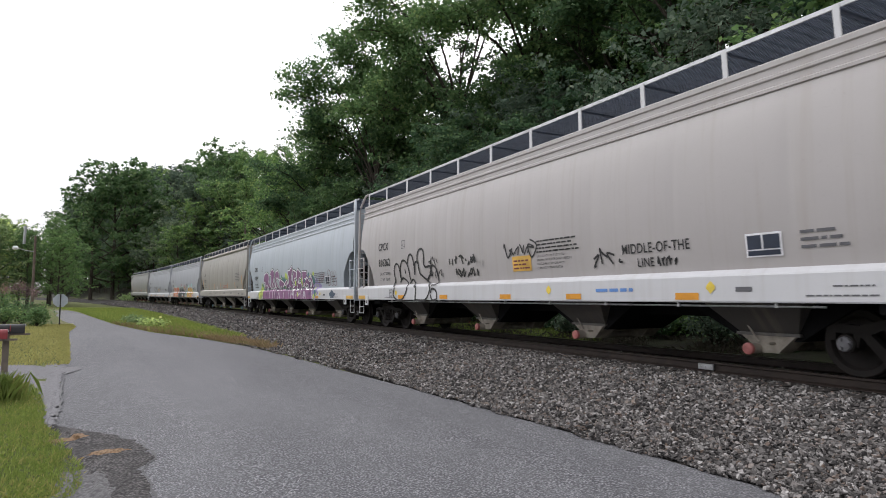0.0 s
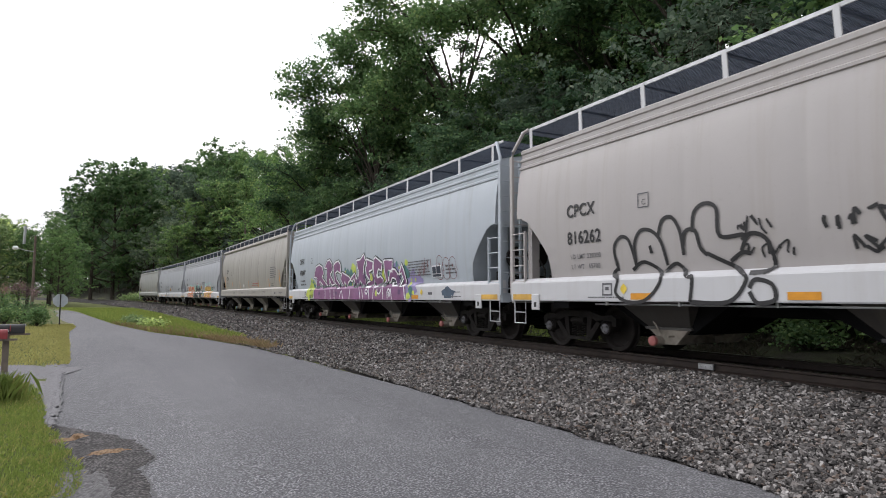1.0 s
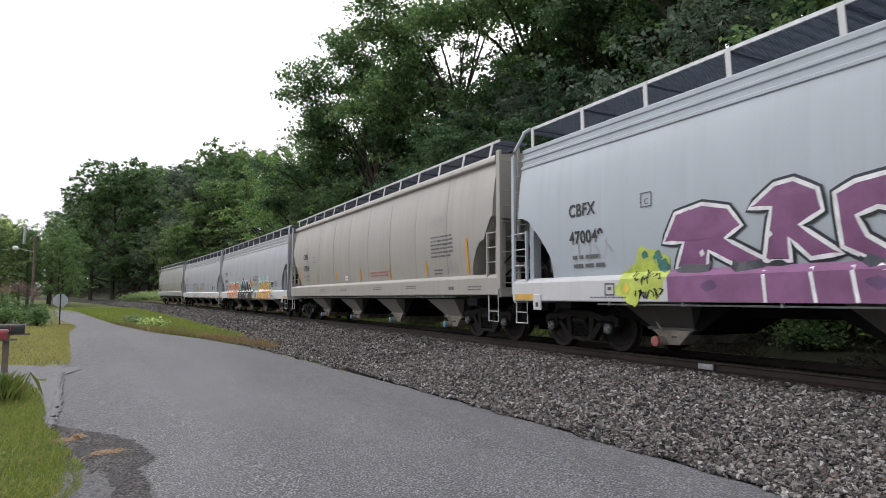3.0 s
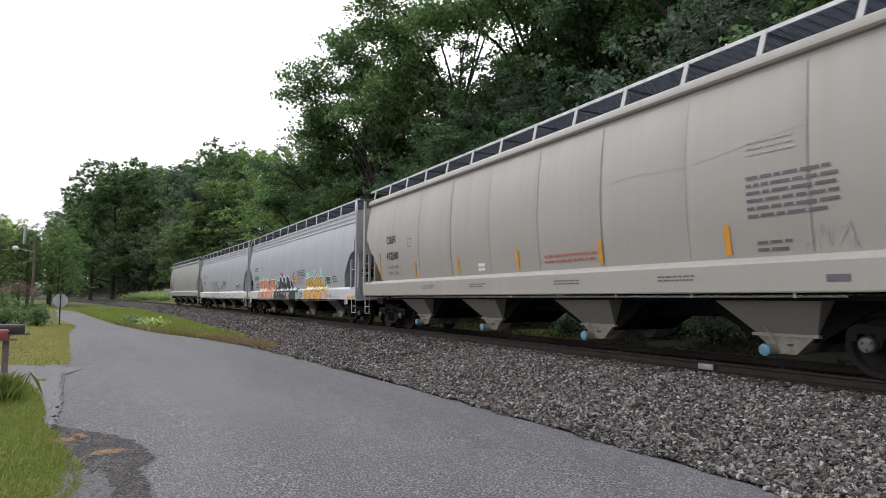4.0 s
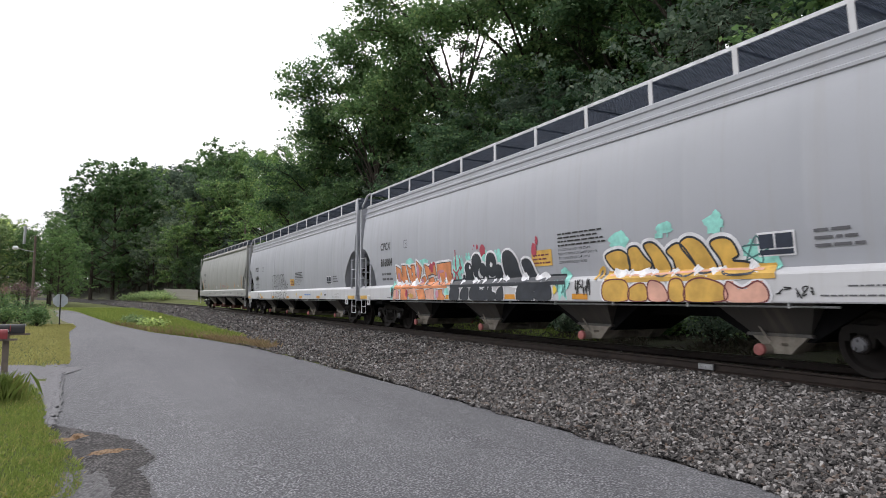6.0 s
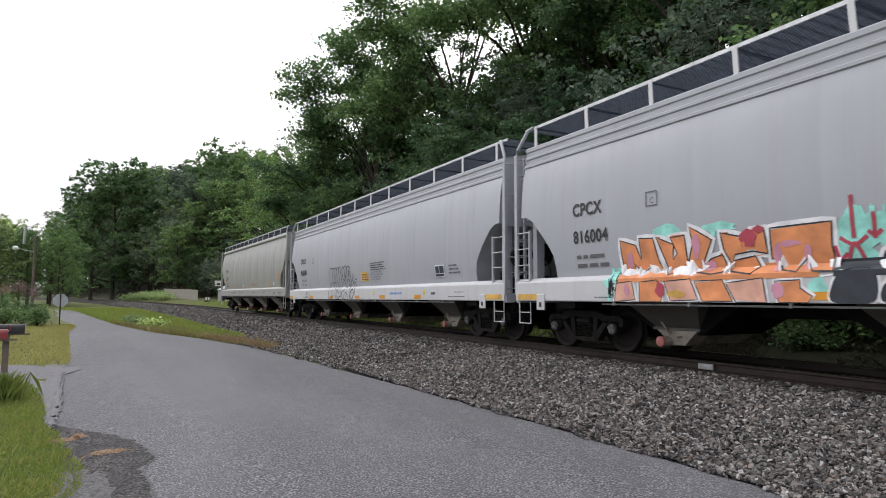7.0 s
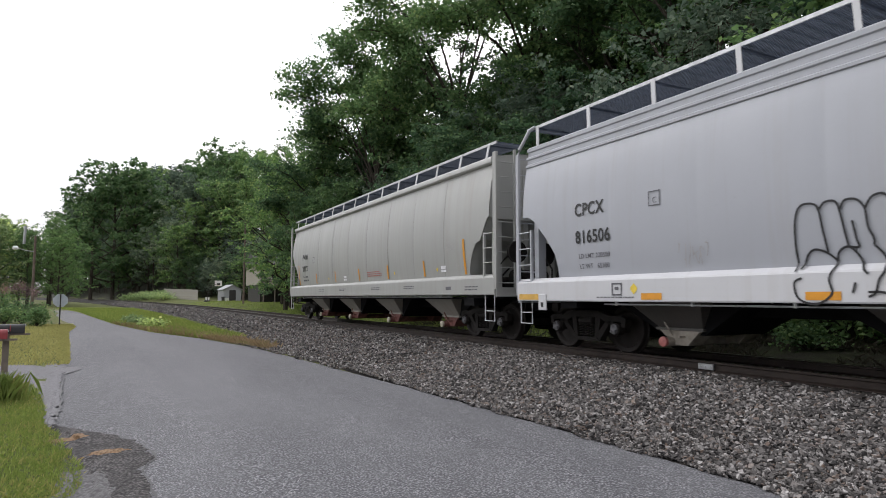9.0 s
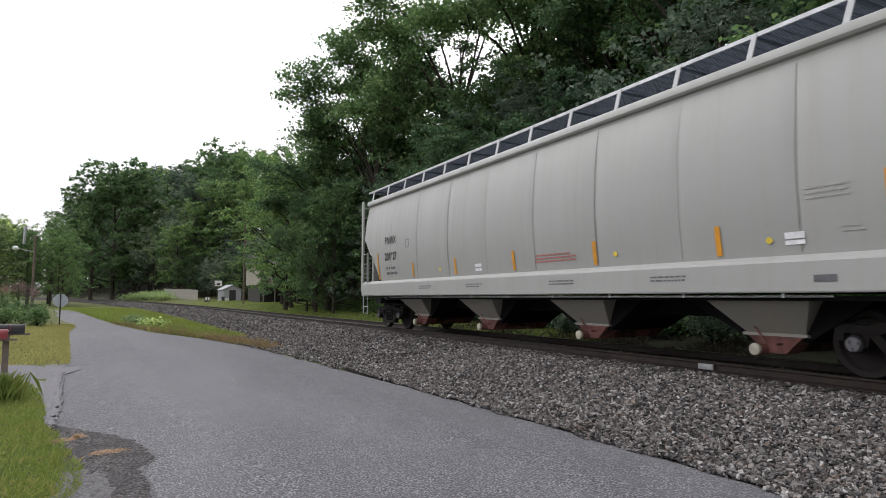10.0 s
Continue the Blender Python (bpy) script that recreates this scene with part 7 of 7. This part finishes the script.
    tag(w, [[(-2.61, 2.34), (-2.61, 1.80)], [(-2.36, 2.10), (-2.36, 1.78)], [(-2.78, 1.82), (-2.61, 1.72), (-2.45, 1.82)], [(-2.70, 1.52), (-2.61, 1.74), (-2.50, 1.52)], [(-2.44, 1.88), (-2.36, 1.82), (-2.28, 1.88)], [(-2.85, 1.72), (-2.80, 1.55), (-2.70, 1.62)]], 0.05, "crimson")
    for x, z, a, b in ((-1.21, 2.24, 0.13, 0.15), (-1.45, 2.34, 0.05, 0.07), (-1.60, 2.38, 0.03, 0.04), (-1.68, 2.30, 0.02, 0.02), (0.95, 2.10, 0.10, 0.16), (1.05, 2.30, 0.05, 0.10)):
        w.flat("spray_dot", w.fill(blob(x, z, a, b, x, 16, 0.3)), "crimson", 0.006)
    letters(w, [
        [(-2.24, 1.63), (-2.08, 1.64), (-2.12, 1.85), (-1.98, 1.96), (-1.8, 1.92), (-1.72, 1.78), (-1.71, 1.58), (-1.57, 1.51), (-1.69, 1.46), (-1.96, 1.44), (-2.19, 1.46), (-2.29, 1.53)],
        [(-1.74, 1.98), (-1.62, 2.14), (-1.43, 2.15), (-1.32, 2.06), (-1.28, 1.94), (-1.39, 1.83), (-1.48, 1.65), (-1.4, 1.51), (-1.53, 1.46), (-1.67, 1.66)],
        [(-1.36, 1.87), (-1.19, 1.91), (-1.04, 1.77), (-0.98, 1.58), (-1.02, 1.44), (-1.18, 1.33), (-1.29, 1.41), (-1.24, 1.56), (-1.36, 1.68)],
        [(-1.05, 1.84), (-0.99, 2.1), (-0.81, 2.15), (-0.64, 2.06), (-0.59, 1.84), (-0.66, 1.63), (-0.83, 1.57), (-0.99, 1.65)],
        [(-0.61, 1.82), (-0.4, 1.82), (-0.33, 1.64), (-0.28, 1.44), (-0.37, 1.37), (-0.43, 1.48), (-0.5, 1.41), (-0.63, 1.45), (-0.68, 1.56)],
        [(-0.29, 2.06), (-0.01, 2.15), (0.27, 1.94), (0.43, 1.55), (0.7, 1.43), (0.2, 1.35), (-0.21, 1.57)],
        [(0.47, 1.85), (0.77, 1.89), (1.04, 1.5), (1.33, 1.55), (1.54, 1.3), (1.33, 1.18), (0.82, 1.31)],
    ], ["dark"], "white", 0.13, "dark", 0.02, 0.0, True)
    letters(w, [
        [(-2.86, 1.21), (-2.73, 1.4), (-2.48, 1.44), (-2.35, 1.35), (-2.39, 1.01), (-2.85, 1.01)],
        [(-2.28, 1.16), (-2.15, 1.3), (-1.92, 1.34), (-1.83, 1.26), (-1.89, 1.01), (-2.25, 1.01)],
        [(-1.77, 1.25), (-1.66, 1.33), (-1.37, 1.34), (-1.22, 1.26), (-0.99, 1.33), (-0.92, 1.34), (-0.97, 1.01), (-1.71, 1.01)],
        [(-0.88, 1.25), (-0.79, 1.36), (-0.71, 1.3), (-0.7, 1.21), (-0.55, 1.16), (-0.57, 1.01), (-0.92, 1.01)],
        [(-0.48, 1.23), (-0.31, 1.32), (-0.22, 1.29), (-0.23, 1.02), (-0.52, 1.02)],
        [(0.4, 1.32), (0.89, 1.38), (0.97, 1), (0.36, 1)],
        [(1.07, 1.31), (1.54, 1.37), (1.57, 1), (1.07, 1)],
    ], ["dark"], "white", 0.09, "dark", 0.016, 0.0, True)
    for x, z, r in ((-0.81, 1.86, 0.055), (-1.84, 1.84, 0.04), (-1.12, 1.50, 0.07), (-0.28, 1.55, 0.06)):
        w.flat("spray_dot", w.fill(blob(x, z, r, r * 1.3, x, 16, 0.3)), "white", 0.021)
    letters(w, [
        [(3.2, 1.86), (3.55, 1.93), (3.77, 1.8), (3.77, 1.58), (3.6, 1.49), (3.38, 1.57), (3.23, 1.72)],
        [(3.77, 1.9), (3.99, 1.96), (4.15, 1.78), (4.3, 1.61), (4.09, 1.48), (3.82, 1.5)],
        [(4.15, 1.96), (4.36, 2), (4.56, 1.83), (4.71, 1.56), (4.61, 1.42), (4.38, 1.48), (4.3, 1.71)],
        [(4.64, 1.83), (4.86, 1.95), (5.03, 1.84), (5.21, 1.54), (5.09, 1.41), (4.83, 1.47), (4.76, 1.69)],
        [(4.93, 1.92), (5.1, 2.03), (5.33, 1.95), (5.51, 1.72), (5.59, 1.5), (5.32, 1.45), (5.12, 1.67)],
        [(5.51, 1.89), (5.67, 1.97), (5.88, 1.92), (5.99, 1.7), (5.88, 1.62), (6.15, 1.57), (6.23, 1.42), (5.77, 1.42), (5.66, 1.65)],
    ], ["gold"], "white", 0.15, "dark", 0.035, 0.0, True)
    letters(w, [
        [(3.2, 1.35), (3.74, 1.36), (3.79, 1.02), (3.2, 1.02)],
        [(3.82, 1.2), (4.04, 1.31), (4.22, 1.27), (4.24, 1.02), (3.85, 1.02)],
        [(4.3, 1.34), (4.6, 1.28), (4.7, 1.02), (4.3, 1.02)],
        [(4.75, 1.33), (4.99, 1.34), (5.04, 1.02), (4.75, 1.02)],
        [(5.09, 1.28), (5.37, 1.37), (5.76, 1.25), (5.78, 1.02), (5.08, 1.01)],
        [(5.83, 1.3), (6.08, 1.2), (6.33, 1.3), (6.48, 1.17), (6.42, 1), (5.82, 1)],
    ], ["gold", "gold", "salmon"], "white", 0.10, "maroon", 0.025, 0.0, True)
    tag(w, [[(3.3, 1.48), (4.4, 1.46), (5.6, 1.49), (6.4, 1.47)]], 0.035, "salmon", 0.020)
    tag(w, [[(2.95, 1.40), (3.0, 1.56), (3.12, 1.62), (3.08, 1.42)]], 0.06, "gold", 0.010)
    tag(w, [[(6.1, 1.6), (6.3, 1.95), (6.35, 1.55), (6.05, 1.8), (6.5, 1.78), (6.1, 1.6)]], 0.025, "teal")
    scrawl(w, 6.6, 7.2, 1.05, 1.22, 5, 0.02, "black", 47)
    scrawl(w, 2.35, 2.8, 1.1, 1.45, 7, 0.025, "black", 48)
    scrawl(w, 1.7, 2.2, 1.05, 1.5, 5, 0.025, "teal", 49)
    scrawl(w, -6.95, -6.62, 1.05, 1.5, 6, 0.022, "black", 50)
    warning_block(w, 0.85, 1.74)
    # car with the outlined throw-up
    w = add("hopper_car", ACF, "white", "white covered hopper car with an outlined spray tag", "CPCX", "816506", "chute", REDCAP)
    tag(w, [
        [(-3.4, 1.41), (-3.42, 1.77), (-3.39, 2.13), (-3.31, 2.28), (-3.16, 2.29), (-3.08, 2.21), (-3.04, 1.92), (-3, 1.65)],
        [(-3.08, 2.19), (-2.99, 2.29), (-2.86, 2.28), (-2.81, 2.15), (-2.77, 1.9), (-2.74, 1.71)],
        [(-2.81, 2.17), (-2.74, 2.28), (-2.6, 2.27), (-2.51, 2.15), (-2.49, 1.92), (-2.44, 1.79), (-2.44, 1.7)],
        [(-2.67, 2.02), (-2.64, 1.8), (-2.62, 1.69), (-2.74, 1.7)],
        [(-2.51, 2.15), (-2.42, 2.28), (-2.29, 2.3), (-2.22, 2.19), (-2.18, 1.85), (-2.13, 1.44)],
        [(-2.23, 2.23), (-2.12, 2.3), (-2.03, 2.25), (-1.95, 2), (-1.88, 1.67), (-1.83, 1.39)],
        [(-3.34, 1.44), (-3.27, 1.62), (-3.16, 1.69), (-3, 1.63), (-2.89, 1.49), (-2.96, 1.3), (-2.93, 1.12), (-3.08, 0.995), (-3.26, 0.995), (-3.39, 1.08), (-3.42, 1.26), (-3.32, 1.32)],
        [(-2.9, 1.47), (-2.87, 1.63), (-2.76, 1.7), (-2.66, 1.63), (-2.54, 1.41), (-2.49, 1.35)],
        [(-2.44, 1.7), (-2.34, 1.57), (-2.3, 1.4), (-2.37, 1.28), (-2.42, 1.12), (-2.5, 1.07)],
        [(-2.64, 1.25), (-2.68, 1.12)],
        [(-2.13, 1.44), (-2.23, 1.3), (-2.03, 1.27)],
        [(-2.5, 1.13), (-2.31, 1.12), (-2.13, 0.995), (-1.99, 1.1), (-1.81, 1.13), (-1.77, 1.19), (-1.89, 1.31)],
    ], 0.030, "black", 0.014)
    tag(w, [
        [(-1.76, 1.86), (-1.79, 2.14), (-1.72, 2.28), (-1.62, 2.28), (-1.53, 2.15), (-1.5, 1.95), (-1.53, 1.79), (-1.61, 1.75), (-1.72, 1.82)],
        [(-1.44, 2.14), (-1.41, 1.87), (-1.38, 1.73)],
        [(-1.55, 2.23), (-1.43, 2.32), (-1.27, 2.25), (-1.25, 2), (-1.27, 1.74)],
        [(-1.09, 2.06), (-1.03, 2.11), (-1.01, 1.98), (-1.05, 1.9), (-1.09, 1.99)],
        [(-1.24, 2.15), (-1.16, 2.28), (-0.93, 2.26), (-0.87, 2.07), (-0.87, 1.86), (-0.95, 1.68)],
        [(-1.28, 1.65), (-1.18, 1.76), (-1.05, 1.76), (-0.95, 1.63), (-0.92, 1.46)],
        [(-1.68, 1.58), (-1.64, 1.72), (-1.54, 1.72), (-1.43, 1.49), (-1.39, 1.37), (-1.53, 1.3)],
        [(-1.51, 1.35), (-1.7, 1.27), (-1.69, 1.15), (-1.61, 1.03), (-1.45, 0.995)],
        [(-1.36, 1.22), (-1.44, 1.11), (-1.37, 0.995), (-1.14, 0.995)],
        [(-1.28, 1.22), (-1.17, 1.26), (-1.05, 1.14), (-1, 0.995)],
        [(-1.31, 1.45), (-1.12, 1.47), (-1.04, 1.58)],
        [(-0.78, 1.81), (-0.76, 1.6), (-0.83, 1.5), (-0.73, 1.39), (-0.75, 1)],
        [(-0.59, 1.97), (-0.65, 1.77), (-0.55, 1.66), (-0.46, 1.44), (-0.39, 1.34)],
        [(-0.58, 1.83), (-0.48, 1.84)],
        [(-0.39, 1.37), (-0.57, 1.35), (-0.69, 1.24), (-0.68, 1.1), (-0.55, 1.02), (-0.42, 1.07), (-0.27, 1.3)],
        [(-0.38, 1.78), (-0.24, 1.73), (-0.11, 1.82)],
        [(-0.49, 1.65), (-0.36, 1.64), (-0.21, 1.47), (-0.2, 1.23)],
    ], 0.034, "black", 0.014)
    scrawl(w, -5.4, -4.8, 1.55, 1.95, 7, 0.014, "line", 52)
    warning_block(w, 0.30, 1.66)
    w.bars(3.15, 4.30, 1.17, 1.31, 1, "blue", 6)
    w.flat("spray_cloud", w.fill(blob(6.1, 1.22, 0.30, 0.14, 5, 20, 0.6)), "haze", 0.004)
    # last car
    w = add("hopper_car", TRI, "pale", "pale grey covered hopper car, the last of the train", "PNWX", "201927", "chute_tan", WHITECAP)
    w.bars(1.05, 2.40, 1.82, 2.02, 3, "red", 13)
    w.bars(7.1, 7.7, 2.36, 2.56, 3, "line", 14)
    w.bars(7.55, 7.85, 1.90, 2.02, 2, "line", 15)
    for x in (-3.9, 3.1, 6.15):
        w.flat("emblem", w.fill(blob(x + 0.4, 1.86, 0.055, 0.055, 1, 16, 0.05)), "yellow", 0.007)
    w.flat("decal", w.box(6.78, 7.06, 1.86, 1.95) + w.box(6.78, 7.06, 1.78, 1.84), "white")
    return cars


CARS = build_train()


def car_pose(s):
    """The pose of a car whose centre is at s: its trucks stand on the line."""
    a, b = line(s - 8.27), line(s + 8.27)
    d = b - a
    return Matrix.Translation((a + b) / 2) @ d.to_track_quat("X", "Z").to_matrix().to_4x4()


def motions():
    """The train rolls past at an even speed; the wheels turn with it."""
    first = LAST_GAP + 4.5 * CAR_PITCH
    for i, car in enumerate(CARS):
        s0 = first - i * CAR_PITCH + (0.15 if i == 2 else -0.2 if i == 5 else 0.0)
        walk(car, [(k * 0.5, car_pose(s0 + SPEED * k * 0.5)) for k in range(21)])
    for wheel, dx in WHEELS:
        rows = []
        for k in range(151):
            t = k * 2 / FPS
            rows.append((t, Matrix.Translation((dx, 0, 0.457)) @ Euler((0, SPEED * t / 0.457, 0)).to_matrix().to_4x4()))
        walk(wheel, rows)


motions()
